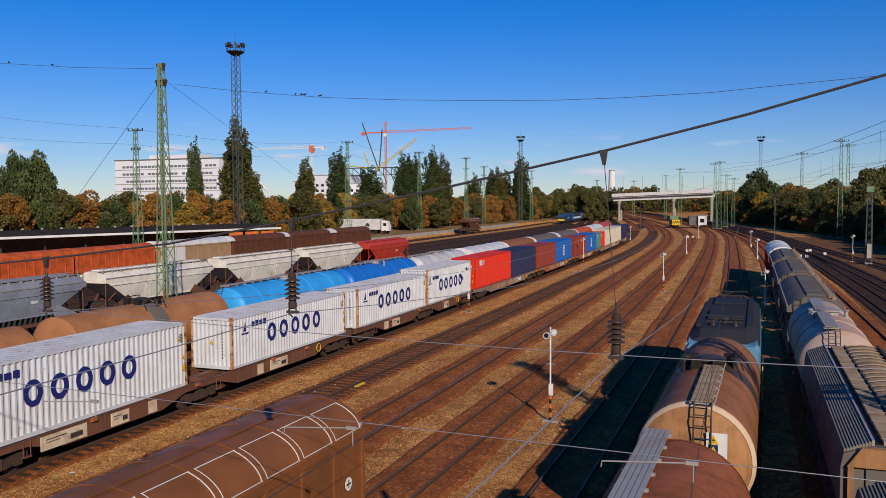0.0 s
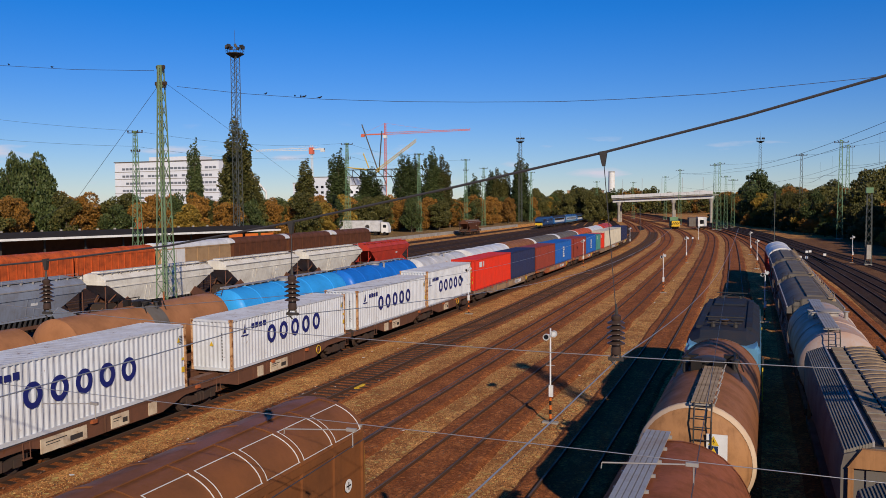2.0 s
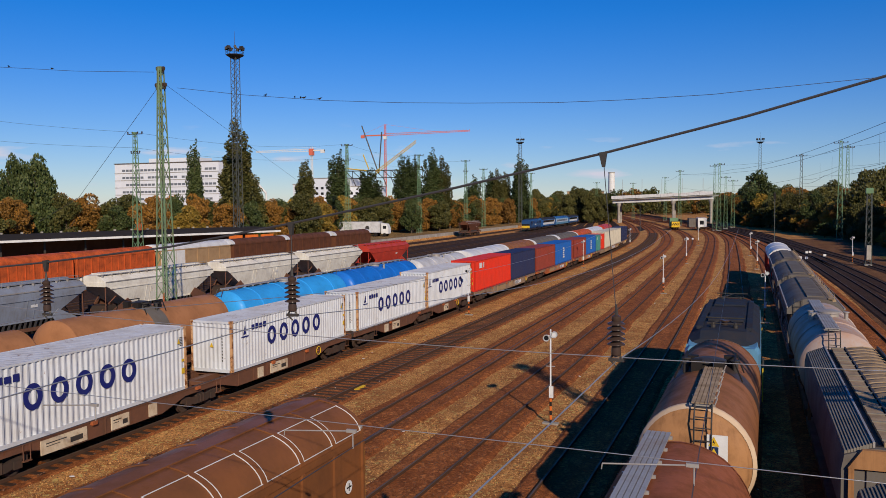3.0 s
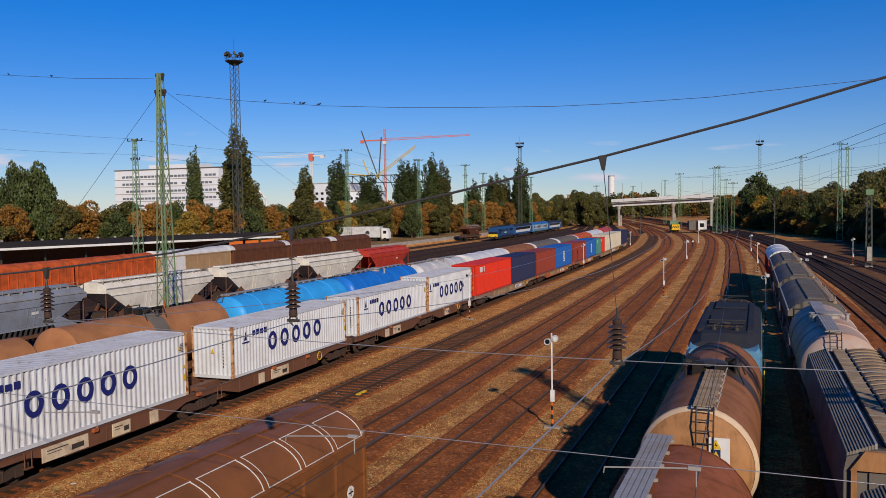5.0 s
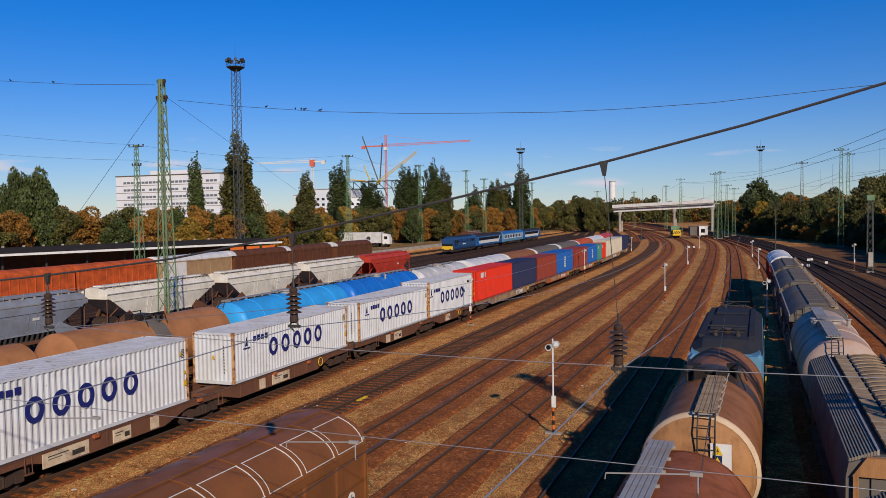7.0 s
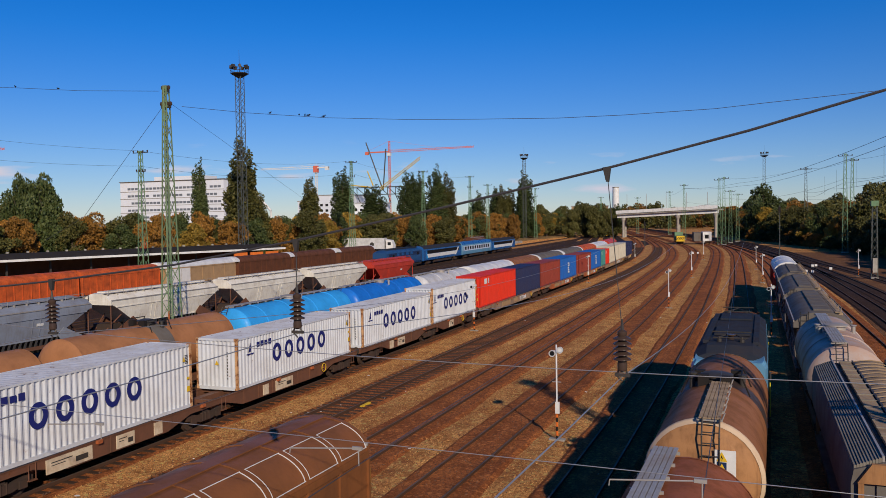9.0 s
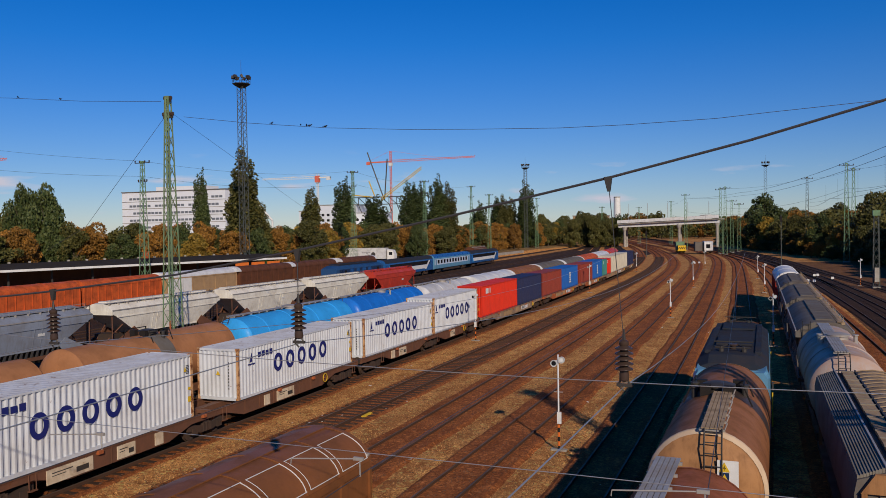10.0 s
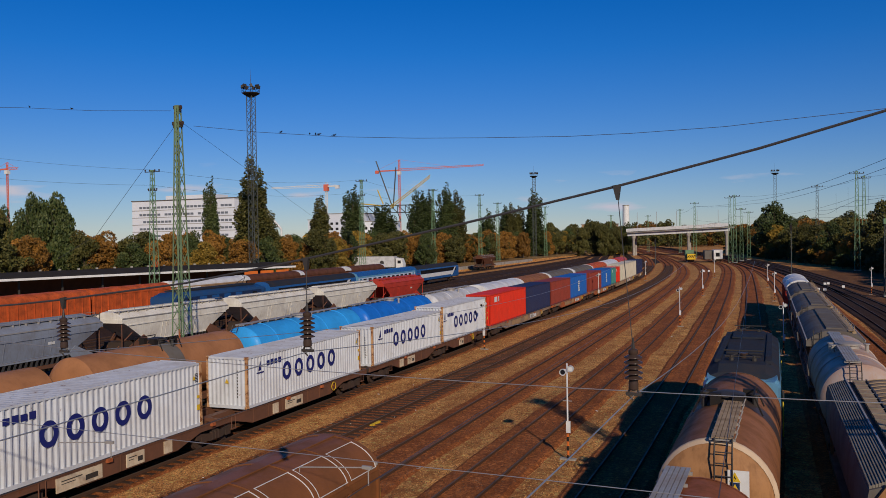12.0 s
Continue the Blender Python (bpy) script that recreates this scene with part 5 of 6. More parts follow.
# ---------------------------------------------------------------- lattice masts and towers
def lattice_mast(m, h, base, top, label, mat_=MAST_GREEN, arms=((0.93, 1.2), (0.985, 0.0)), levels=16, group="overhead line masts", leg=0.06, name="overhead_line_mast", cat="mast"):
    t = thing(name, m, label, cat, group)
    wid = lambda z: (base + (top - base) * z / h) / 2
    for sx in (-1, 1):
        for sy in (-1, 1):
            part("leg", Shape().rod((sx * base / 2, sy * base / 2, -0.25), (sx * top / 2, sy * top / 2, h), leg, 4), mat_, t)
    b = Shape()
    zs = [h * (1 - (1 - i / levels) ** 1.15) if base > top else h * i / levels for i in range(levels + 1)]
    for za, zb in zip(zs, zs[1:]):
        a, c = wid(za), wid(zb)
        for q in range(4):
            r = Matrix.Rotation(q * math.pi / 2, 3, "Z")
            b.rod(r @ Vector((-a, -a, za)), r @ Vector((c, -c, zb)), leg * 0.36, 4)
            b.rod(r @ Vector((a, -a, za)), r @ Vector((-c, -c, zb)), leg * 0.36, 4)
    part("bracing", b, mat_, t, kind="stuff")
    part("footing", Shape().box(-base * 0.58, base * 0.58, -base * 0.58, base * 0.58, -0.3, 0.05), CONCRETE, t)
    for f, w in arms:
        if w:
            part("cross_arm", Shape().box(-w, w, -0.06, 0.06, h * f - 0.06, h * f + 0.06), DARK_STEEL, t)
            for s in (-0.95, -0.35, 0.35, 0.95):
                part("pin_insulator", Shape().lathe_z([(h * f + 0.06, 0.05), (h * f + 0.2, 0.12), (h * f + 0.35, 0.12), (h * f + 0.4, 0.05)], w * s, 0, 8), PORCELAIN, t)
    part("mast_cap", Shape().box(-top * 0.6, top * 0.6, -top * 0.6, top * 0.6, h - 0.15, h + 0.1), mat_, t)
    return t


GREEN_MAST = "pale green steel lattice mast for the overhead line"
near_mast = lattice_mast(pose(-40, 48.6, 0), 19.5, 1.1, 0.30, "pale green lattice mast standing close to the hopper wagons", arms=((0.925, 0.42), (0.985, 0.28)), levels=17, leg=0.05, mat_=RUSTED_MAST)
part("centre_post", Shape().rod((0.1, -0.45, -0.2), (-0.02, -0.2, 19.5), 0.06, 8), RUSTED_MAST, near_mast)
part("rusty_foot", Shape().rod((0.1, -0.45, 0.0), (0.08, -0.41, 3.2), 0.07, 8), FRAME_RED, near_mast, "rust orange foot of the post")
lattice_mast(pose(10.8, 14.4, 0), 19.5, 1.05, 0.5, GREEN_MAST, arms=((0.97, 0.8),), levels=18, leg=0.09)
for x, y, h in ((-93.5, 107, 21.4), (-90.6, 176, 23.8), (-92, 225, 24), (-90, 262, 24), (-91, 285, 22), (-88.5, 345, 22.3)):
    lattice_mast(pose(x, y, 0.8), h - 0.8, 1.25, 0.42, GREEN_MAST + " on the verge", arms=((0.99, 1.5), (0.84, 0.9)), levels=15)
for x, y, h in ((-26, 340, 22), (-10.6, 284, 21.5), (-9, 280, 21.8), (-7.5, 300, 18), (-5.3, 310, 17), (-40, 430, 22), (-60, 460, 20), (15.2, 277, 23.8), (21, 222, 24), (25, 246, 24.2), (-75, 430, 20), (2, 330, 17)):
    lattice_mast(pose(x, y, 0), h, 1.3, 0.5, "grey green lattice mast for the overhead line", mat_=MAST_GREY if 10 < x < 20 else MAST_GREEN, arms=((0.98, 1.6),), levels=13)
post = lattice_mast(pose(16.6, 134.2, 0), 11.2, 0.85, 0.6, "short green lattice mast with a grey box at its foot", arms=(), levels=10, mat_=MAST_GREY)
part("equipment_box", Shape().box(-0.3, 0.3, -0.75, -0.45, 0.8, 2.9), CONCRETE, post)
part("green_head", Shape().box(-0.5, 0.5, -0.5, 0.5, 10.5, 11.3), MAST_GREEN, post)


def light_tower(x, y, h, w=1.3):
    t = lattice_mast(pose(x, y, 0.2), h - 1.5, w * 1.02, w * 0.9, "tall grey lattice floodlight tower with a railed platform", MAST_GREY, arms=(), levels=26, group="floodlight towers", leg=0.07, name="floodlight_tower", cat="light tower")
    z = h - 1.5
    part("platform", Shape().lathe_z([(z - 0.7, 0.5), (z, 1.7), (z + 0.12, 1.75)], 0, 0, 8), DARK_STEEL, t)
    r = Shape()
    for i in range(8):
        a, b = (6.28318 * k / 8 for k in (i, i + 1))
        for q in (0.6, 1.1):
            r.rod((1.7 * math.cos(a), 1.7 * math.sin(a), z + q), (1.7 * math.cos(b), 1.7 * math.sin(b), z + q), 0.035, 4)
        r.rod((1.7 * math.cos(a), 1.7 * math.sin(a), z), (1.7 * math.cos(a), 1.7 * math.sin(a), z + 1.1), 0.035, 4)
    part("railing", r, DARK_STEEL, t)
    for i in range(7):
        a = 6.28318 * i / 7
        part("floodlight", Shape().box(-0.35, 0.35, -0.2, 0.2, -0.3, 0.3, pose(1.5 * math.cos(a), 1.5 * math.sin(a), z + 1.35, 25, 0, math.degrees(a))), DARK_STEEL, t, "floodlight")
    part("lightning_rod", Shape().rod((0, 0, z), (0, 0, z + 4.6), 0.06, 5, 0.02), DARK_STEEL, t)


light_tower(-92, 133, 39.3)
light_tower(-92, 340, 36.6)
light_tower(4.6, 400, 37.6)


# ---------------------------------------------------------------- shunting signals on posts
sig = thing("shunting_signal", pose(-8.07, 34.81, 0), "slim white signal post with two round lamps and striped foot", "signal", "shunting signals")
part("post", Shape().rod((0, 0, 0.9), (0, 0, 4.0), 0.036, 8), WHITE, sig)
for i in range(6):
    part("foot_stripe", Shape().rod((0, 0, -0.2 + i * 0.2), (0, 0, i * 0.2), 0.055, 10), ORANGE if i % 2 else BLACK, sig, "orange stripe" if i % 2 else "black stripe")
for s, z in ((-0.17, 3.62), (0.17, 3.78)):
    lamp = part("lamp_hood", Shape().lathe_y([(-0.12, 0.12), (-0.13, 0.145), (0.0, 0.14), (0.1, 0.08), (0.11, 0.01)], s, z, 18), WHITE, sig, "white round lamp hood")
    part("lens", Shape().rod((s, -0.1, z), (s, -0.08, z), 0.1, 14), GLASS if s < 0 else WHITE, lamp)
part("bracket", Shape().box(-0.25, 0.25, -0.03, 0.03, 3.68, 3.74), WHITE, sig)
part("step", Shape().box(-0.2, 0.2, -0.02, 0.02, 2.35, 2.38), STEEL, sig)
part("relay_box", Shape().box(-0.04, 0.14, -0.16, -0.05, 1.0, 1.5), WHITE, sig)
part("base_plate", Shape().box(-0.35, 0.35, -0.12, 0.12, -0.23, -0.14), CONCRETE, sig)
for x, y in ((-8.4, 88.7), (-9.1, 132.8), (-10.3, 187.2), (-22.8, 67.0), (-22.9, 120.1), (-23.6, 176.2), (1.3, 69.6), (1.2, 124.2), (0.4, 155.5), (15.1, 139.8)):
    copy_thing(sig, pose(x, y, 0, 0, 0, random.uniform(-12, 12)))
for x, y, h in ((5.2, 188, 11.5), (-32, 262, 8)):
    p = thing("signal_post", pose(x, y, 0), "thin grey signal post beside the tracks", "post", "posts by the tracks")
    part("pole", Shape().rod((0, 0, -0.2), (0, 0, h), 0.1, 8, 0.07), MAST_GREY, p)
    part("signal_head", Shape().box(-0.25, 0.25, -0.15, 0.1, h - 1.6, h - 0.4), BLACK, p)


# ---------------------------------------------------------------- overhead wires near the eye
def tube(pts, r, n=6):
    """One bent tube through the points."""
    pts = [Vector(q) for q in pts]
    s, vs = Shape(), []
    for i, q in enumerate(pts):
        d = (pts[min(i + 1, len(pts) - 1)] - pts[max(i - 1, 0)]).normalized()
        u = d.cross(Vector((0, 0, 1)) if abs(d.z) < 0.9 else Vector((1, 0, 0))).normalized()
        w = d.cross(u)
        vs += [q + (u * math.cos(6.28318 * k_ / n) + w * math.sin(6.28318 * k_ / n)) * r for k_ in range(n)]
    m = len(pts)
    return s.add(vs, [(j * n + i, j * n + (i + 1) % n, (j + 1) * n + (i + 1) % n, (j + 1) * n + i) for j in range(m - 1) for i in range(n)] + [tuple(range(n - 1, -1, -1)), tuple(range((m - 1) * n, m * n))])


def wire(name, pts, r, mat_, label):
    return tagged(part(name, tube(pts, r), mat_), label, "wire", "overhead wires")


def sag(a, b, drop, n=14):
    a, b = Vector(a), Vector(b)
    return [a.lerp(b, i / n) - Vector((0, 0, drop * 4 * (i / n) * (1 - i / n))) for i in range(n + 1)]


Y = 10.8
wire("span_cable", [(5.2, Y, 11.9), (1.47, Y, 10.99), (-0.05, Y, 10.59), (-1.8, Y, 10.19), (-4.0, Y, 9.74), (-6.55, Y, 9.26), (-8.81, Y, 8.88), (-11.46, Y, 8.58), (-12.53, Y, 8.48), (-18, Y, 8.1)], 0.019, CABLE, "thick dark stranded steel cross span cable")
wire("upper_cross_wire", sag((-16, Y, 7.98), (5, Y, 7.59), 0.25), 0.006, COPPER, "thin pale upper steady wire across the tracks")
wire("lower_cross_wire", sag((-16, Y, 6.37), (5, Y, 6.12), 0.0), 0.006, COPPER, "thin pale lower steady wire across the tracks")
for x, zt, zi in ((-1.62, 10.17, 8.06), (-6.53, 9.25, 8.46), (-11.45, 8.58, 8.27)):
    xt = -1.8 if x > -2 else x
    t = thing("span_insulator", pose(x, Y, zi), "dark brown ribbed insulator hanging from the span cable", "insulator", "span insulators")
    b = 0.02
    part("hanger_rod", Shape().rod((xt - x, 0, zt - zi), (0, 0, 0), 0.007 if x < -2 else 0.006, 6), CABLE, t)
    part("cable_clamp", Shape().loft_y([(-0.03, [(xt - x - 0.055, zt - zi + 0.03), (xt - x + 0.055, zt - zi + 0.045), (xt - x + 0.025, zt - zi - 0.16), (xt - x - 0.01, zt - zi - 0.16)]), (0.03, [(xt - x - 0.055, zt - zi + 0.03), (xt - x + 0.055, zt - zi + 0.045), (xt - x + 0.025, zt - zi - 0.16), (xt - x - 0.01, zt - zi - 0.16)])]), DARK_STEEL, t)
    part("rod_tip", Shape().rod((0, 0, 0.14), (0, 0, -0.02), 0.012, 6, 0.03), DARK_STEEL, t)
    prof = [(0.0, 0.03), (-0.02, 0.06), (-0.06, 0.065)]
    for i in range(5):
        z = -0.08 - i * 0.068
        prof += [(z, 0.055), (z - 0.03, 0.115 + 0.006 * (i % 2)), (z - 0.042, 0.118 + 0.006 * (i % 2)), (z - 0.046, 0.058)]
    prof += [(-0.44, 0.06), (-0.46, 0.065), (-0.53, 0.065), (-0.55, 0.03)]
    part("ribbed_porcelain", Shape().lathe_z(prof, 0, 0, 20), PORCELAIN, t)
    part("yoke", Shape().box(-0.1, 0.1, -0.02, 0.02, -0.62, -0.58).rod((-0.05, 0, -0.54), (-0.08, 0, -0.6), 0.015, 6).rod((0.05, 0, -0.54), (0.08, 0, -0.6), 0.015, 6).rod((-0.09, 0, -0.6), (0.0, 0, -0.68), 0.012, 6), DARK_STEEL, t)
    wire("messenger_wire", sag((x - 1.4, -14, 7.7), (x, Y, zi - 0.62), 0.2, 8) + sag((x, Y, zi - 0.62), (x + 0.9, 66, 7.4), 1.0, 16)[1:], 0.0075, COPPER, "pale messenger wire along a track")
    wire("contact_wire", [(x + 1.3, -14, 5.85), (x + 1.0, Y, 5.9), (x + 0.5, 66, 5.8)], 0.007, CABLE, "dark contact wire along a track")
    arm = thing("steady_arm", pose(x, Y, 0), "grey tubular steady arm with clamp at a contact wire", "steady arm", "steady arms")
    part("tube", Shape().rod((-0.18, 0, 6.05), (0.92, 0, 6.14), 0.011, 8), STEEL, arm)
    part("clamp", Shape().box(0.9, 1.06, -0.02, 0.02, 6.12, 6.17).rod((1.0, 0, 6.13), (1.0, 0, 5.88), 0.01, 6), STEEL, arm)
    part("hook", Shape().rod((-0.18, 0, 6.05), (-0.19, 0, 5.97), 0.008, 6), STEEL, arm)
# long feeder wires with birds
bw = [(-38.6, 48.6, 18.0), (-33, 48.6, 17.2), (-26.8, 48.6, 16.5), (-21, 48.6, 16.05), (-16.5, 48.6, 15.8), (-11, 48.6, 15.55), (-7.1, 48.6, 15.5), (-2, 48.6, 15.55), (0.6, 48.6, 15.7), (6.6, 48.6, 16.0), (8.6, 32, 17.3), (10.7, 14.4, 19.2)]
wire("feeder_wire", bw, 0.016, CABLE, "long dark feeder wire with birds on it")
bl = [(-75, 48.6, 22.2), (-55.6, 48.6, 20.6), (-48, 48.6, 19.8), (-40.6, 48.6, 19.25)]
wire("feeder_wire", bl, 0.016, CABLE, "long dark feeder wire with birds on it")
wire("stay_wire", [(-40.3, 48.6, 18.1), (-48.0, 48.6, 10.2), (-52, 48.6, 8.4)], 0.014, CABLE, "dark slanting stay wire of the mast")
wire("stay_wire", [(-39.6, 48.6, 18.3), (-90.4, 175.6, 6.4)], 0.012, CABLE, "dark slanting stay wire of the mast")
wire("line_wire", sag((-155, 107, 29.5), (-93.5, 107, 21.5), 0.8) + sag((-93.5, 107, 21.5), (-90.6, 176, 24), 1.4)[1:] + sag((-90.6, 176, 24), (-92, 225, 24), 1.2)[1:] + sag((-92, 225, 24), (-90, 262, 24), 1.0)[1:], 0.02, CABLE, "thin line wire between verge masts")
wire("line_wire", sag((-155, 107, 25), (-93.5, 107, 19), 0.8) + sag((-93.5, 107, 19), (-90.6, 176, 21), 1.4)[1:] + sag((-90.6, 176, 21), (-92, 225, 21), 1.2)[1:], 0.02, CABLE, "thin line wire between verge masts")
wire("line_wire", sag((40, 150, 27), (25, 246, 24), 2.0) + sag((25, 246, 24), (15.2, 277, 23.6), 0.8)[1:] + sag((15.2, 277, 23.6), (-10.6, 284, 21.5), 1.0)[1:], 0.025, CABLE, "thin dark line wire between grey masts")
wire("line_wire", sag((30, 120, 20), (21, 222, 18), 2.0) + sag((21, 222, 18), (-9, 280, 15), 2.0)[1:] + sag((-9, 280, 15), (-40, 430, 15), 2)[1:], 0.025, CABLE, "thin dark line wire between grey masts")
wire("line_wire", sag((34, 110, 17), (15.2, 277, 14), 2.0) + sag((15.2, 277, 14), (-26, 340, 15), 1.5)[1:], 0.025, CABLE, "thin dark line wire between grey masts")

for dx, z in ((0.0, 19.5), (0.9, 18.6)):
    wire("line_wire", sag((10.8 + dx, 14.4, z - 0.3), (16.4 + dx, 117, z), 0.4) + sag((16.4 + dx, 117, z), (-4.3 + dx, 272, z), 1.2)[1:] + sag((-4.3 + dx, 272, z), (-26, 340, 20.5), 0.6)[1:] + sag((-26, 340, 20.5), (-40, 430, 20), 0.6)[1:], 0.03, CABLE, "dark feeder wire along the outer tracks")
for x, z in ((15.6, 15.0), (18.5, 16.2)):
    wire("line_wire", sag((x + 1, 60, z), (x, 200, z), 1.2) + sag((x, 200, z), (15.2, 277, z), 0.8)[1:], 0.028, CABLE, "dark messenger wire along the outer tracks")
for y in (120, 150, 185, 215):
    wire("dropper_wire", [(15.9, y, 14.0), (15.9, y, 18.5)], 0.015, CABLE, "hair thin dropper wire between overhead wires")


def bird(x, y, z):
    t = thing("perched_bird", pose(x, y, z, 0, 0, random.uniform(0, 360)) @ Matrix.Scale(0.72, 4), "small dark bird perched on a wire", "bird", "birds on the wire")
    part("body", Shape().lathe_y([(-0.16, 0.01), (-0.1, 0.05), (0.0, 0.075), (0.1, 0.06), (0.2, 0.02), (0.32, 0.015)], 0, 0.12, 10), BLACK, t)
    part("head", Shape().lathe_y([(-0.24, 0.005), (-0.19, 0.035), (-0.14, 0.045), (-0.09, 0.03), (-0.08, 0.005)], 0, 0.2, 8), BLACK, t)
    part("beak", Shape().rod((0, -0.22, 0.2), (0, -0.29, 0.19), 0.012, 5, 0.003), DARK_STEEL, t)
    part("legs", Shape().rod((0, 0, 0.08), (0, 0, 0.0), 0.012, 5), BLACK, t)


def along(pts, x):
    return float(np.interp(x, [p[0] for p in pts], [p[2] for p in pts]))


for x in (-54.6, -50.2, -47.0):
    bird(x, 48.6, along(bl, x) + 0.012) if x < -48 else None
for x in (-31.2, -28.9, -28.45, -28.2, -27.0):
    bird(x, 48.6, along(bw, x) + 0.012)


# ---------------------------------------------------------------- trees
def leaf_cloud(clumps, n, size, seed):
    """Small leaf cards spread over clumps (centre, radii)."""
    rg = np.random.default_rng(seed)
    c, r = np.array([k[0] for k in clumps]), np.array([k[1] for k in clumps])
    w = r[:, 0] * (r[:, 1] + r[:, 2])
    pick = rg.choice(len(clumps), n, p=w / w.sum())
    unit = lambda q: q / np.linalg.norm(q, axis=1, keepdims=True)
    d = unit(rg.normal(size=(n, 3)))
    p = c[pick] + d * r[pick] * rg.uniform(0.55, 1.08, (n, 1)) ** 0.6
    nrm = unit(d * 0.6 + rg.normal(size=(n, 3)))
    u = unit(np.cross(nrm, rg.normal(size=(n, 3))))
    v_ = np.cross(nrm, u)
    a = size * rg.uniform(0.5, 1.25, (n, 1))
    b = a * rg.uniform(0.5, 0.9, (n, 1))
    s = Shape()
    s.v = np.stack([p - u * a, p - v_ * b, p + u * a, p + v_ * b], 1).reshape(-1, 3).tolist()
    s.f = np.arange(4 * n).reshape(-1, 4).tolist()
    return s


def limbs(h, r, spread, seed, n=7):
    rg = random.Random(seed)
    s = Shape().rod((0, 0, -0.5), (0.1, 0, h * 0.55), r, 8, r * 0.5).rod((0.1, 0, h * 0.55), (0, 0.1, h * 0.92), r * 0.5, 6, r * 0.1)
    for i in range(n):
        z, a = h * rg.uniform(0.2, 0.6), rg.uniform(0, 6.28)
        s.rod((0.05, 0, z), (math.cos(a) * spread * 0.7, math.sin(a) * spread * 0.7, z + h * rg.uniform(0.15, 0.3)), r * 0.3, 5, r * 0.08)
    return s


def poplar_shape(seed, rad):
    """Several upright plumes side by side, ragged at the edge, widest a third of the way up."""
    rg = random.Random(seed)
    cl = []
    for p in range(9):
        a = p * 0.79 + rg.uniform(-0.3, 0.3)
        o = 0.0 if p == 0 else rad * rg.uniform(0.35, 0.62)
        tip = 24.2 if p == 0 else (rg.uniform(11, 15) if p == 5 else rg.uniform(16.5, 23.6))
        lean = (rg.uniform(-0.5, 0.5), rg.uniform(-0.5, 0.5))
        n = int(tip / 1.0)
        for i in range(n):
            f = i / n
            w = rad * 0.42 * min(1.0, 0.35 + f * 2.4) * max(0.2, (1.0 - f) ** 0.3) * rg.uniform(0.6, 1.15)
            ox = o * math.cos(a) * (1 - 0.32 * f) * min(1.0, 0.6 + f) + lean[0] * f + rg.uniform(-0.45, 0.45)
            oy = o * math.sin(a) * (1 - 0.32 * f) * min(1.0, 0.6 + f) + lean[1] * f + rg.uniform(-0.45, 0.45)
            cl.append(((ox, oy, 0.9 + f * (tip - 0.9)), (w, w, rg.uniform(0.8, 1.5))))
    return cl


def round_shape(seed, w, h):
    rg = random.Random(seed)
    cl = []
    for i in range(38):
        a, f = rg.uniform(0, 6.28), rg.uniform(0.05, 1.0)
        env = w * math.sqrt(max(0.05, 1 - (f * 1.05 - 0.35) ** 2 / 0.55))
        o = env * rg.uniform(0.15, 0.85)
        q = w * rg.uniform(0.14, 0.40)
        cl.append(((o * math.cos(a), o * math.sin(a), h * 0.12 + f * h * 0.76), (q, q, q * rg.uniform(0.6, 0.95))))
    return cl


def tree_model(name, label, clumps, n, size, leaf, h, r, spread, seed, cat="tree"):
    t = thing(name, pose(0, -200, 0), label, cat, "trees round the yard")
    part("trunk", limbs(h, r, spread, seed), BARK, t)
    part("crown", leaf_cloud(clumps, n, size, seed), leaf, t, smooth=0)
    return t


POPLARS = [tree_model("poplar_tree", "tall slender dark green poplar", poplar_shape(s, 3.2), 26000, 0.2, GREEN_DARK if s < 13 else GREEN_OLIVE, 22, 0.4, 2.0, s) for s in (11, 12, 13)]
ROUNDS = [tree_model("deciduous_tree", lab, round_shape(s, 4.2, 10), 9000, 0.215, leaf, 9, 0.28, 3.0, s)
          for s, leaf, lab in ((21, AUTUMN, "broad tree with orange brown autumn leaves"), (22, YELLOWING, "broad tree with yellowing autumn leaves"), (23, GREEN_OLIVE, "broad olive green tree"),
                               (24, GREEN_DARK, "broad dark green tree"), (25, AUTUMN, "broad tree with orange brown autumn leaves"), (26, GREEN_OLIVE, "broad olive green tree"))]
USED = set()


def plant(model, x, y, z, sx, sz, turn=0.0):
    m = Matrix.Translation((x, y, z)) @ Matrix.Rotation(turn, 4, "Z") @ Matrix.Diagonal((sx, sx, sz, 1))
    if model.name not in USED:
        USED.add(model.name)
        model.matrix_basis = m
        return
    o = copy_thing(model, Matrix())
    o.matrix_basis = m


rg = random.Random(5)
for x, y, h, r in ((-114.7, 165, 30.8, 4.4), (-153, 200, 29, 2.6), (-112.2, 170, 17.2, 2.6), (-139.3, 240, 25, 4.4), (-131.8, 250, 28.3, 4.2), (-124.9, 260, 22.7, 4.8), (-112.3, 260, 27.3, 3.6), (-108.8, 262, 26.4, 3.4),
                   (-101.4, 260, 28.4, 4.0), (-98.6, 262, 26.4, 3.4), (-105.5, 350, 25.4, 3.4), (-95.1, 350, 30.7, 4.2), (-112.8, 340, 22, 3.2), (-117, 345, 19, 2.6), (-102, 352, 24, 3.2), (-109, 352, 24.5, 3.2),
                   (-160, 235, 21, 4), (-146, 250, 19, 3.5), (-68, 440, 17, 3)):
    plant(POPLARS[rg.randrange(3)], x, y, 0.6, r / 2.4, (h - 0.6) / 24.4, rg.uniform(0, 6))
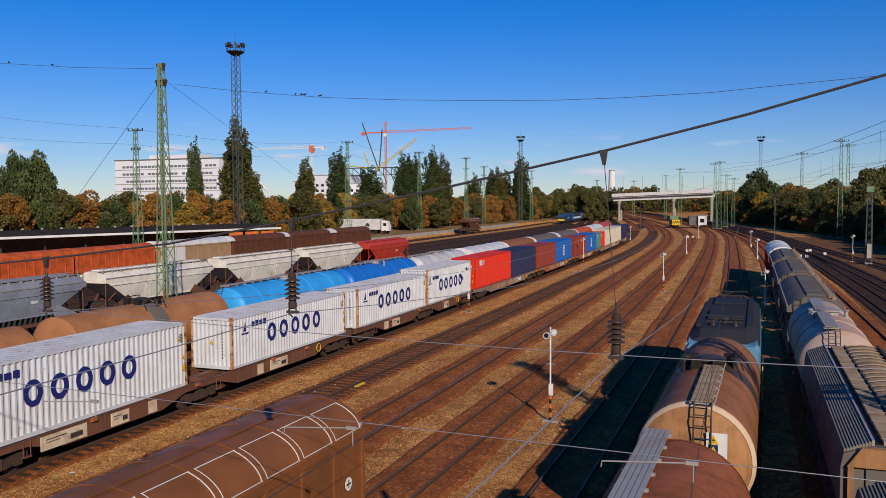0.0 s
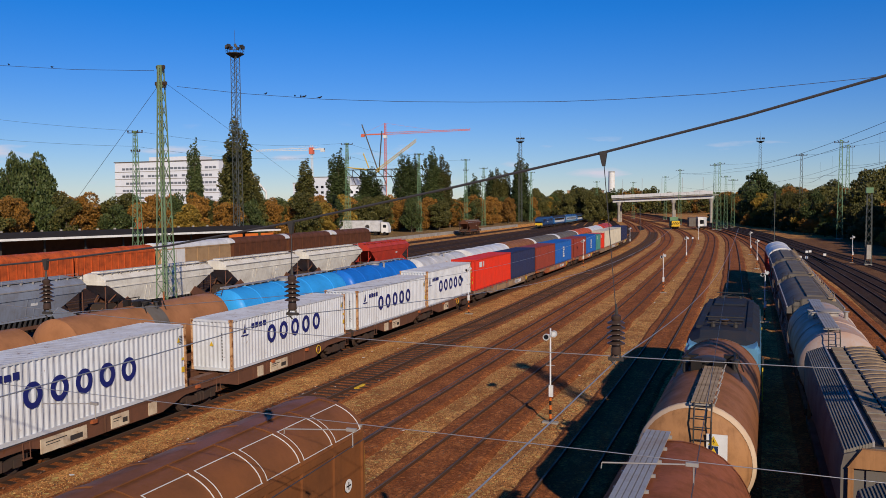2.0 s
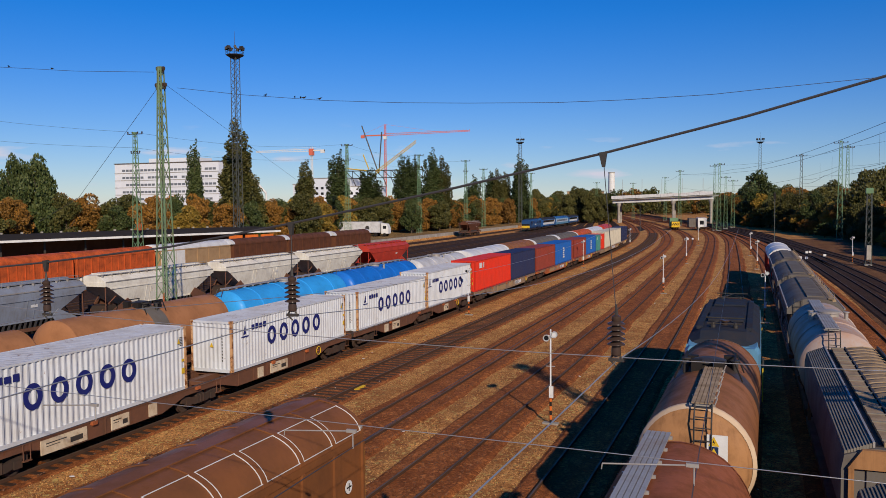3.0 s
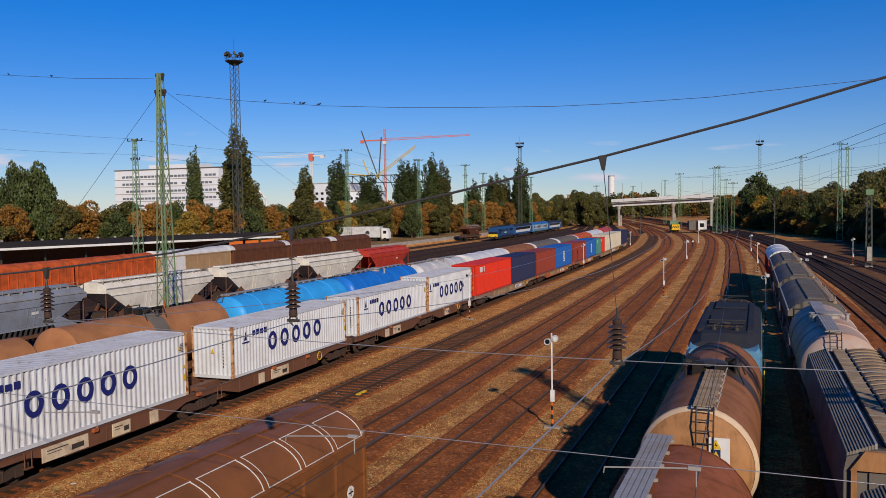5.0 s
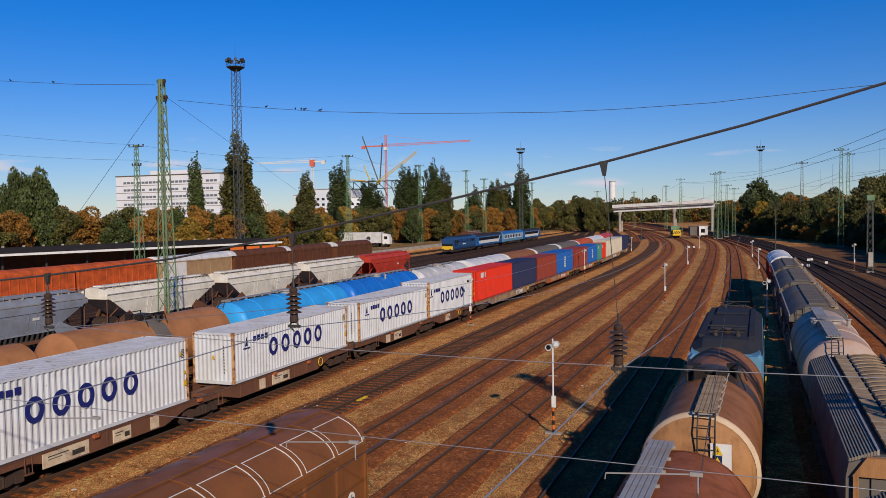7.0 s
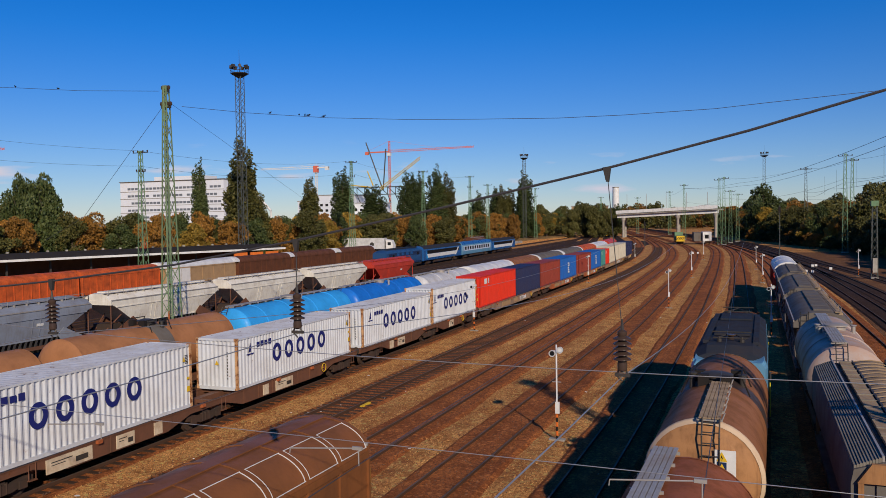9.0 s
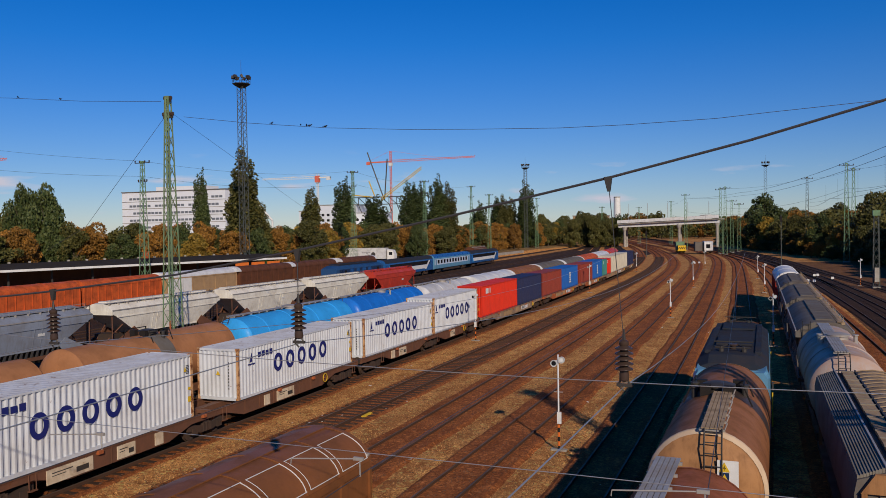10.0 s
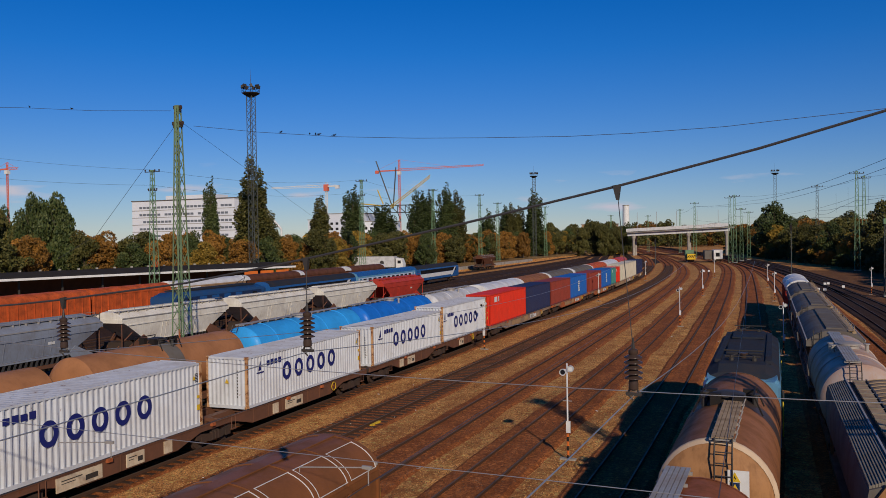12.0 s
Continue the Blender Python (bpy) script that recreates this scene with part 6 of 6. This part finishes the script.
# dark trees at the far left
for i in range(18):
    plant(ROUNDS[3 if i % 3 else 2], -173 + i * 2.5 + rg.uniform(-1, 1), 128 + rg.uniform(-6, 8), 0.5, rg.uniform(0.75, 1.15), rg.uniform(1.3, 2.05), rg.uniform(0, 6))
# belt of autumn bushes behind the platform, up to the bridge
for i in range(150):
    f = i / 149
    y = 92 + 345 * f ** 1.15
    x = -132 + 38 * min(1, (y - 92) / 130) + rg.uniform(-14, 3)
    plant(ROUNDS[rg.choice((0, 2, 1, 2, 4, 5, 0, 4, 3))], x, y, 0.5, rg.uniform(0.75, 1.15), rg.uniform(0.9, 1.22), rg.uniform(0, 6))
for i in range(60):
    y = rg.uniform(110, 330)
    plant(ROUNDS[rg.choice((2, 3, 5, 0, 1))], -150 + 40 * min(1, (y - 100) / 150) + rg.uniform(-24, 0), y, 0.5, rg.uniform(0.9, 1.3), rg.uniform(0.85, 1.12) if y < 200 else rg.uniform(0.9, 1.25), rg.uniform(0, 6))
for i in range(26):
    plant(ROUNDS[rg.choice((2, 3, 3, 5))], -112 + rg.uniform(-6, 40), 425 + rg.uniform(-20, 60), -0.2, rg.uniform(1.0, 1.5), rg.uniform(1.2, 1.9), rg.uniform(0, 6))
for x, y, s in ((-66, 384, 1.3), (-70, 380, 1.5), (-75, 386, 1.7), (-63, 392, 1.1), (-68, 395, 1.4), (-80, 378, 1.4)):
    plant(ROUNDS[3 if y % 2 else 5], x, y, -0.2, 1.1, s, x)
# woods on the right: single trees along the edge, the rest as one mass
def wood_edge(y):
    return float(np.interp(y, [150, 190, 238, 283, 335, 400, 480], [30, 27, 19, 10, -1, -13, -22]))


for i in range(110):
    y = 150 + 280 * rg.random() ** 1.2
    low = i % 3 == 0
    plant(ROUNDS[rg.choice((2, 2, 5, 2, 3, 5, 0, 1, 4))], wood_edge(y) + (rg.uniform(-1, 2) if low else rg.uniform(2, 9)), y, -0.2, rg.uniform(0.5, 0.7) if low else rg.uniform(0.8, 1.25), rg.uniform(0.3, 0.5) if low else rg.uniform(0.8, 1.3), rg.uniform(0, 6))
for x, y, s in ((2, 410, 2.0), (-1, 420, 1.9), (6, 405, 1.8), (14, 380, 1.7), (28, 330, 1.75), (60, 300, 1.9), (66, 310, 2.0), (50, 290, 1.6)):
    plant(ROUNDS[3 if x < 10 else 2], x, y, -0.2, 1.4, s, x)
for x, y, w, s in ((3.5, 332, 1.9, 2.2), (9.5, 334, 1.2, 1.6), (14.5, 318, 1.2, 1.5), (31, 250, 1.2, 1.85), (37, 256, 1.3, 1.95), (43, 262, 1.3, 1.8)):
    plant(ROUNDS[3 if x < 15 else 5], x, y, -0.2, w, s, x)


def woods(spots, per, size, leaf, label, seed):
    """A mass of trees that nobody could count, as one object."""
    cl = []
    for i, (x, y, w, h) in enumerate(spots):
        cl += [((c[0] + x, c[1] + y, c[2]), r) for c, r in round_shape(seed + i, w, h)]
    tagged(part("woodland", leaf_cloud(cl, per * len(spots), size, seed), leaf, smooth=0), label, "woods", kind="stuff")


for leaf, k_ in ((GREEN_OLIVE, 0), (GREEN_OLIVE, 1), (AUTUMN, 2)):
    spots = []
    for i in range((70, 60, 40)[k_]):
        y = rg.uniform(165, 480)
        spots.append((wood_edge(y) + 5 + abs(rg.gauss(0, 24)), y, rg.uniform(3.8, 6.0), rg.uniform(10, 16)))
    # added trees, mostly out of view at right, to cast shade on the verge
    spots += [(30 + 30 * rg.random() ** 1.3, rg.uniform(60, 190), rg.uniform(3.6, 5.0), rg.uniform(9, 13)) for i in range(16)]
    woods(spots, 2200, 0.42, leaf, "dense autumn woodland beside the yard", 300 + k_ * 100)
    spots = [(rg.uniform(-330, 130), rg.uniform(560, 760), rg.uniform(5, 8.5), rg.uniform(9, 15)) for i in range(40)]
    spots += [(rg.uniform(-140, 10), rg.uniform(690, 740), rg.uniform(6, 9), rg.uniform(13, 18)) for i in range(14)]
    spots += [(rg.uniform(-108, -72), rg.uniform(690, 730), rg.uniform(5, 8), rg.uniform(19, 24)) for i in range(3)]
    woods(spots, 1000, 0.8, leaf, "low distant woods along the horizon", 700 + k_ * 100)


# ---------------------------------------------------------------- platform shelter
a, b = Vector((-114.0, 51.0, 0)), Vector((-84.7, 136.2, 0))
ang = -math.degrees(math.atan2(b.x - a.x, b.y - a.y))
P = (b - a).length
pl = thing("platform_canopy", pose(a.x, a.y, 0, 0, 0, ang), "long dark flat platform canopy with a white fascia edge", "canopy")
part("roof_slab", Shape().loft_y([(0, [(0, 4.45), (0, 4.62), (-4, 5.2), (-9, 5.3), (-9, 5.0), (-4, 4.9)]), (P, [(0, 4.45), (0, 4.62), (-4, 5.2), (-9, 5.3), (-9, 5.0), (-4, 4.9)])]), BITUMEN, pl, "dark bitumen roof")
part("fascia", Shape().box(0.0, 0.08, 0, P, 4.32, 4.66), WHITE, pl, "white fascia board")
for i in range(14):
    part("post", Shape().box(-2.6, -2.35, 1 + i * P / 14, 1.25 + i * P / 14, 0.6, 4.9), DARK_STEEL, pl)
part("back_wall", Shape().box(-8.8, -8.6, 0, P, 0.6, 5.0), VAN_DARK, pl)
part("platform_slab", Shape().box(-9, -0.5, 0, P + 8, -0.2, 0.95), CONCRETE, pl)
for i in range(28):
    part("roof_vent", Shape().box(-8.9, -8.6, 2 + i * 3.1, 2.3 + i * 3.1, 5.3, 5.55), CONCRETE, pl)
part("chimney", Shape().box(-8.4, -7.8, P * 0.72, P * 0.72 + 0.8, 5.2, 6.5), VAN_ORANGE, pl, "brick chimney stub")
for i in range(3):
    part("orange_panel", Shape().box(-0.6, -0.4, P - 11.5 + i * 3.6, P - 8.6 + i * 3.6, 2.6, 4.0), ORANGE, pl, "orange shelter panel")

# ---------------------------------------------------------------- lorry, hut and yard vehicles
lor = thing("articulated_lorry", pose(-97.5, 198.5, 0.8, 0, 0, -83), "white lorry with a grey box trailer on the verge road", "lorry")
part("trailer_box", Shape().box(-1.25, 1.25, -6.6, 5.0, 1.1, 4.0), TANK_WHITE, lor)
part("cab", Shape().loft_y([(5.4, mir([(0, 3.7), (1.2, 3.6), (1.2, 0.8), (0, 0.8)])), (6.9, mir([(0, 3.5), (1.2, 3.4), (1.2, 0.8), (0, 0.8)])), (7.4, mir([(0, 2.2), (1.2, 2.1), (1.2, 0.8), (0, 0.8)]))]), WHITE, lor)
part("side_window", Shape().box(1.19, 1.215, 5.9, 6.8, 2.1, 2.9), GLASS, lor)
part("chassis", Shape().box(-0.5, 0.5, -6.5, 6.5, 0.7, 1.1), BLACK, lor)
for y in (-5.2, -4.0, -2.8, 3.8, 6.3):
    for s in (-1, 1):
        part("wheel", Shape().rod((s * 0.9, y, 0.5), (s * 1.2, y, 0.5), 0.5, 16), BLACK, lor)
part("dark_emblem", Shape().rod((1.252, 1.5, 2.3), (1.258, 1.5, 2.3), 0.6, 16), DARK_STEEL, lor)

sh = thing("diesel_shunter", on_track("third", 292, 4), "small diesel shunter with yellow and black striped nose", "locomotive")
part("bonnet", Shape().box(-1.0, 1.0, -4.5, 2.0, 1.1, 2.7), DARK_STEEL, sh)
part("cab", Shape().box(-1.4, 1.4, 0.5, 3.5, 1.1, 3.9), MAST_GREEN, sh)
part("nose_panel", Shape().box(-1.3, 1.3, -4.7, -4.5, 1.0, 2.7), YELLOW, sh)
for i in range(4):
    part("chevron", Shape().box(-0.12, 0.12, -4.73, -4.7, -0.5, 0.5, pose(-0.9 + i * 0.6, 0, 1.85, 0, 35, 0)), BLACK, sh)
part("frame", Shape().box(-1.4, 1.4, -5, 4.5, 0.8, 1.12), YELLOW, sh)
bogies(sh, (-2.6, 2.6))

wg = thing("service_wagon", on_track("fourth", 288, 4) @ pose(0.6, 0, 0), "white service wagon with a dark end window", "wagon")
part("body", Shape().box(-1.4, 1.4, -3, 4, 1.0, 4.0), WHITE, wg)
part("end_window", Shape().box(-0.8, 0.5, -3.02, -3.0, 1.8, 3.1), GLASS, wg)
part("dark_side", Shape().box(-4.2, -1.7, -2.0, 4, 0.9, 3.8), HOP_GREY, wg)
part("frame", Shape().box(-1.4, 1.4, -3.2, 4.2, 0.7, 1.0), GREASE, wg)
bogies(wg, (-1.6, 2.6))

tv = thing("track_machine", on_track("express", 395, 3) @ pose(9, 0, 0), "small yellow track maintenance machine", "rail vehicle")
part("cab", Shape().box(-1.2, 1.2, -1.5, 1.5, 1.0, 3.2), YELLOW, tv)
part("window", Shape().box(-1.0, 1.0, -1.53, -1.5, 2.2, 2.9), GLASS, tv)
part("frame", Shape().box(-1.2, 1.2, -3, 3, 0.6, 1.0), YELLOW, tv)
bogies(tv, (0,))

# ---------------------------------------------------------------- road bridge
br = thing("road_bridge", Matrix(), "white concrete road bridge over the yard on slim piers", "bridge")
a, b = Vector((-60, 384, 0)), Vector((-14.6, 375, 0))
n = 8
for i in range(n):
    p, q = a.lerp(b, i / n), a.lerp(b, (i + 0.985) / n)
    m = Matrix.Translation((p.x, p.y, 12.3 + 1.6 * i / n)) @ Matrix.Rotation(math.atan2(q.y - p.y, q.x - p.x), 4, "Z") @ Matrix.Rotation(-math.atan2(1.6, (b - a).length), 4, "Y")
    ln = (q - p).length
    part("parapet", Shape().box(0, ln, -0.3, 0.1, -1.4, 0, m), WHITE, br, "white parapet panel")
    part("edge_beam", Shape().box(0, ln, 1.2, 2.0, -3.4, -2.1, m), WHITE, br, "white edge beam")
    part("deck", Shape().box(0, ln, 0.11, 11, -2.0, -1.5, m), CONCRETE, br)
for f, top in ((0.07, 8.8), (0.62, 9.7), (0.98, 10.2)):
    p = a.lerp(b, f)
    part("pier", Shape().lathe_z([(-0.3, 0.6), (top - 1.6, 0.6), (top - 0.6, 1.1), (top + 0.3, 1.1)], p.x, p.y + 1.6, 12).lathe_z([(-0.3, 0.6), (top - 1.6, 0.6), (top + 0.3, 0.8)], p.x, p.y + 8, 12), CONCRETE, br, "pale concrete pier")
for i in range(5):
    p = a.lerp(b, 0.1 + i * 0.2)
    part("street_lamp", Shape().rod((p.x, p.y + 5, 11), (p.x, p.y + 5, 20), 0.09, 6), STEEL, br)
cars = thing("white_van", pose(-20.5, 381, 11.95, 0, 0, 80), "white van driving on the road bridge", "van")
part("body", Shape().box(-0.9, 0.9, -2.4, 2.4, 0.3, 2.2), WHITE, cars)
part("window_band", Shape().box(-0.91, 0.91, -1.0, 2.41, 1.3, 1.9), GLASS, cars)

# ---------------------------------------------------------------- buildings and cranes beyond the trees
OFFICE_GLASS = paint("grey_office_glazing", (0.16, 0.18, 0.21), amount=0.3, rough=0.3, streak=0)
off = thing("office_building", pose(-384, 420, 0), "large white office block with rows of ribbon windows", "building")
F = Shape().box(0, 80, 0, 22, 0, 36.4)
part("wall", F, BUILDING, off)
part("roof_block", Shape().box(24, 62, 4, 18, 36.4, 39.6), BUILDING, off)
part("roof", Shape().box(-0.4, 80.4, -0.5, 22.4, 36.4, 36.9), HOP_GREY, off)
for fl in range(6):
    z = 8.5 + fl * 4.6
    for i in range(25):
        if (i * 7 + fl * 3) % 9:
            part("window", Shape().box(6 + i * 2.9, 8.3 + i * 2.9, -0.12, 0.0, z, z + 1.35), OFFICE_GLASS, off)
    part("cornice", Shape().box(-0.2, 80.2, -0.25, 0, z - 1.2, z - 0.9), CONCRETE, off)
    part("side_window", Shape().box(-0.15, 0, 3, 20, z, z + 1.8), GLASS, off)
wing = thing("office_wing", pose(-318, 432, 0), "white office wing with dark strip windows", "building")
part("wall", Shape().box(0, 22, 0, 10, 0, 33.5), BUILDING, wing)
for fl in range(6):
    part("window_strip", Shape().box(1, 21, -0.12, 0, 8 + fl * 4.3, 9.9 + fl * 4.3), GLASS, wing)
part("roof", Shape().box(-0.3, 22.3, -0.3, 10.3, 33.5, 34.2), HOP_GREY, wing)
for x, y, w, d_, h, lab in ((-345, 600, 34, 30, 31, "pale grey unfinished concrete block"), (-372, 620, 20, 20, 27, "white building with a flat roof"), (-318, 610, 30, 20, 24, "pale plain concrete building"),
                            (-470, 430, 30, 20, 13, "white flat roofed building far off"), (-118, 560, 22, 20, 17, "yellowish flat roofed building")):
    t = thing("distant_building", pose(x, y, 0), lab, "building", "distant buildings")
    part("wall", Shape().box(0, w, 0, d_, -0.3, h), BUILDING if "yellow" not in lab else VAN_TAN, t)
    part("roof", Shape().box(-0.4, w + 0.4, -0.4, d_ + 0.4, h, h + 0.6), CONCRETE, t)
    for fl in range(int(h / 4.5) - 1):
        for i in range(int(w / 5)):
            part("window", Shape().box(1.5 + i * 5, 4.0 + i * 5, -0.1, 0, 4 + fl * 4.5, 6 + fl * 4.5), GLASS, t)

st = thing("stadium_frame", pose(-330, 610, 0), "dark steel skeleton of a stadium roof under construction", "steel frame")
fr = Shape()
for i in range(12):
    x0, x1 = i * 7, i * 7 + 7
    fr.rod((x0, 0, 37), (x1, 0, 37.0), 0.5, 4).rod((x0, 0, 31), (x1, 0, 31), 0.45, 4).rod((x0, 0, 37), (x1, 0, 31), 0.3, 4).rod((x1, 0, 37), (x1, 0, 31), 0.3, 4)
    fr.rod((x0, 0, 31), (x0 + 3, 0, 24), 0.35, 4)
part("truss", fr, DARK_STEEL, st, kind="stuff")
each("raking_boom", Shape().rod((46, -2, 34), (31, -2, 74), 0.5, 5).rod((46, -2, 34), (49, -2, 68), 0.5, 5), DARK_STEEL, st)
each("yellow_boom", Shape().rod((44, -4, 36), (80, -4, 60), 0.35, 5).rod((44, -4, 34), (80, -4, 58.4), 0.35, 5).rod((38, -4, 38), (33, -4, 50), 0.5, 5).rod((18, -4, 39), (36, -4, 37), 0.5, 5), YELLOW, st, "yellow crane boom")


def tower_crane(x, y, z_jib, z_top, jib, back, mat_, label):
    t = thing("tower_crane", pose(x, y, 0), label, "crane", "tower cranes")
    for sx in (-0.9, 0.9):
        part("mast_leg", Shape().rod((sx, 0, 0), (sx, 0, z_top), 0.28, 4), mat_, t)
    b = Shape()
    for i in range(int(z_top / 2.4)):
        z = i * 2.4
        b.rod((-0.9, 0, z), (0.9, 0, z + 2.4), 0.2, 4).rod((0.9, 0, z), (-0.9, 0, z + 2.4), 0.2, 4)
    part("mast_bracing", b, mat_, t, kind="stuff")
    j = Shape()
    for i in range(int(jib / 3)):
        xa = i * 3
        drop = 0.012 * xa
        for q in (0, 2.0):
            j.rod((xa, 0, z_jib + q * (1 - xa / jib * 0.6) + drop), (xa + 3, 0, z_jib + q * (1 - (xa + 3) / jib * 0.6) + drop), 0.28, 4)
        j.rod((xa, 0, z_jib + drop), (xa + 3, 0, z_jib + 1.6 + drop), 0.18, 4)
    part("jib", j, mat_, t, "lattice jib")
    part("counter_jib", Shape().box(-back, 0, -0.6, 0.6, z_jib, z_jib + 1.2), mat_, t)
    part("counterweight", Shape().box(-back, -back + 3.4, -0.9, 0.9, z_jib - 1.6, z_jib + 1.2), mat_, t)
    part("cab", Shape().box(-1.5, 1.5, -1.5, 1.5, z_jib - 3.5, z_jib - 0.5), WHITE, t)
    part("tie", Shape().rod((0, 0, z_top), (jib * 0.6, 0, z_jib + 2), 0.1, 4).rod((0, 0, z_top), (-back, 0, z_jib + 1), 0.1, 4), mat_, t)
    return t


tower_crane(-320, 700, 73.4, 84, 84, 25, CRANE_RED, "red tower crane with a long lattice jib")
wc = tower_crane(-341.6, 600, 53.8, 57.5, 54, 12, WHITE, "white tower crane with a red slewing head")
wc.matrix_basis = pose(-341.6, 600, 0, 0, 0, 180)
part("red_head", Shape().box(-1.6, 2.0, -1.6, 1.6, 50.5, 56), CRANE_RED, wc)
tower_crane(-565, 480, 70, 76, 14, 12, CRANE_RED, "red tower crane behind the dark trees")
ch = thing("chimney_stack", pose(-109.4, 700, 0), "slim white chimney stack far off", "chimney")
part("flue", Shape().lathe_z([(0, 3.4), (34, 2.7)], 0, 0, 20), WHITE, ch)
part("rim", Shape().lathe_z([(34, 2.8), (34.8, 2.8)], 0, 0, 20), CONCRETE, ch)
wb = thing("white_boom", pose(-322, 520, 0), "white slanting boom above the trees", "boom")
part("boom", Shape().rod((-29, 0, 34.5), (-13, 0, 18), 0.9, 6).rod((-13, 0, 18), (-13, 0, -0.3), 0.7, 6), WHITE, wb)


# ---------------------------------------------------------------- loose stuff on the ground
rgn = np.random.default_rng(9)


def near_track(x, y):
    return min(abs(x - tx(k_, y)) for k_ in ("container", "sleepered", "second", "third", "fourth", "loco", "hopper"))


blades = Shape()
count = 0
while count < 80000:
    y = 16 + 120 * rgn.random() ** 1.7
    x = rgn.uniform(-24.5, -1.8)
    d = near_track(x, y)
    dens = noise.noise(Vector((x * 0.7, y * 0.35, 0))) * 0.6 + 0.5
    if d < 1.0 or rgn.random() > dens * min(1, (d - 0.75)):
        continue
    count += 1
    h, w, a, l_ = rgn.uniform(0.012, 0.05), rgn.uniform(0.012, 0.034), rgn.uniform(0, 6.28), rgn.uniform(0, 0.09)
    c, s = math.cos(a), math.sin(a)
    b = rgn.uniform(0, 6.28)
    k = len(blades.v)
    blades.v += [(x - c * w, y - s * w, -0.23), (x + c * w, y + s * w, -0.23), (x + math.cos(b) * l_, y + math.sin(b) * l_, -0.22 + h)]
    blades.f.append((k, k + 1, k + 2))
tagged(part("dry_grass", blades, STRAW, smooth=0), "straw coloured dry grass between the tracks", "grass", kind="stuff")
stones = Shape()
for i in range(36000):
    y = 15 + 90 * rgn.random() ** 1.7
    x = rgn.uniform(-24, 1.5)
    r = rgn.uniform(0.02, 0.05)
    z = -0.115 if near_track(x, y) < 1.5 else -0.22
    k = len(stones.v)
    for q in range(3):
        a = q * 2.094 + rgn.uniform(-0.5, 0.5)
        stones.v.append((x + math.cos(a) * r, y + math.sin(a) * r, z - 0.01))
    stones.v.append((x + rgn.uniform(-0.4, 0.4) * r, y + rgn.uniform(-0.4, 0.4) * r, z + r * rgn.uniform(0.5, 1.0)))
    stones.f += [(k, k + 1, k + 3), (k + 1, k + 2, k + 3), (k + 2, k, k + 3)]
STONE = leafy("ballast_stones", (0.085, 0.038, 0.022), (0.22, 0.12, 0.07), 0.9)
tagged(part("ballast_stones", stones, STONE, smooth=0), "loose rusty brown ballast stones", "stones", kind="stuff")
lit = Shape()
for i in range(170):
    y = 18 + 130 * rgn.random() ** 1.5
    x = rgn.uniform(-23, 8)
    m = pose(x, y, -0.14, rgn.uniform(-15, 15), rgn.uniform(-15, 15), rgn.uniform(0, 360))
    a = rgn.uniform(0.03, 0.08)
    lit.box(-a, a, -a * 0.6, a * 0.6, -0.01, 0.012, m)
tagged(part("litter_scraps", lit, WHITE, smooth=0), "scattered white litter scraps on the ballast", "litter", kind="stuff")
for x, y in ((-20.3, 38.2), (-21.9, 93.0), (-4.2, 176.0)):
    o = thing("point_lever_box", pose(x + 1.2, y, -0.2), "low yellow point machine cover beside a track", "track equipment", "point machines")
    part("cover", Shape().loft_y([(-0.5, mir([(0.07, 0.12), (0.1, 0.0), (0, 0.0)])), (0.5, mir([(0.07, 0.12), (0.1, 0.0), (0, 0)]))]), YELLOW, o)
for x, y in ((9.9, 160.0), (10.5, 161.0), (8.0, 145.0), (8.9, 144.2), (4.4, 168.0), (-14, 210), (-13, 212), (12.2, 152)):
    o = thing("ground_signal", pose(x, y, -0.2), "small low white ground signal lantern", "signal", "ground signals")
    part("lantern", Shape().box(-0.22, 0.22, -0.15, 0.15, 0.25, 0.62), WHITE, o)
    part("stub", Shape().rod((0, 0, 0), (0, 0, 0.26), 0.06, 6), DARK_STEEL, o)

# sleepers of the near tracks, one by one
for key in NEAR:
    bed = next(o for o in bpy.data.objects if o.name.startswith("railway_track") and o.get("key") == key)
    n_ = 0
    for i in range(int(140 / 0.62)):
        y = -30 + i * 0.62
        if 14 < y < 110:
            a = -math.degrees(math.atan2(tx(key, y + 2) - tx(key, y - 2), 4))
            part("sleeper", sleeper_me, None, bed, at=pose(tx(key, y) + rgn.uniform(-0.03, 0.03), y, rgn.uniform(-0.012, 0.008), 0, 0, a + rgn.uniform(-0.6, 0.6)))

motions()
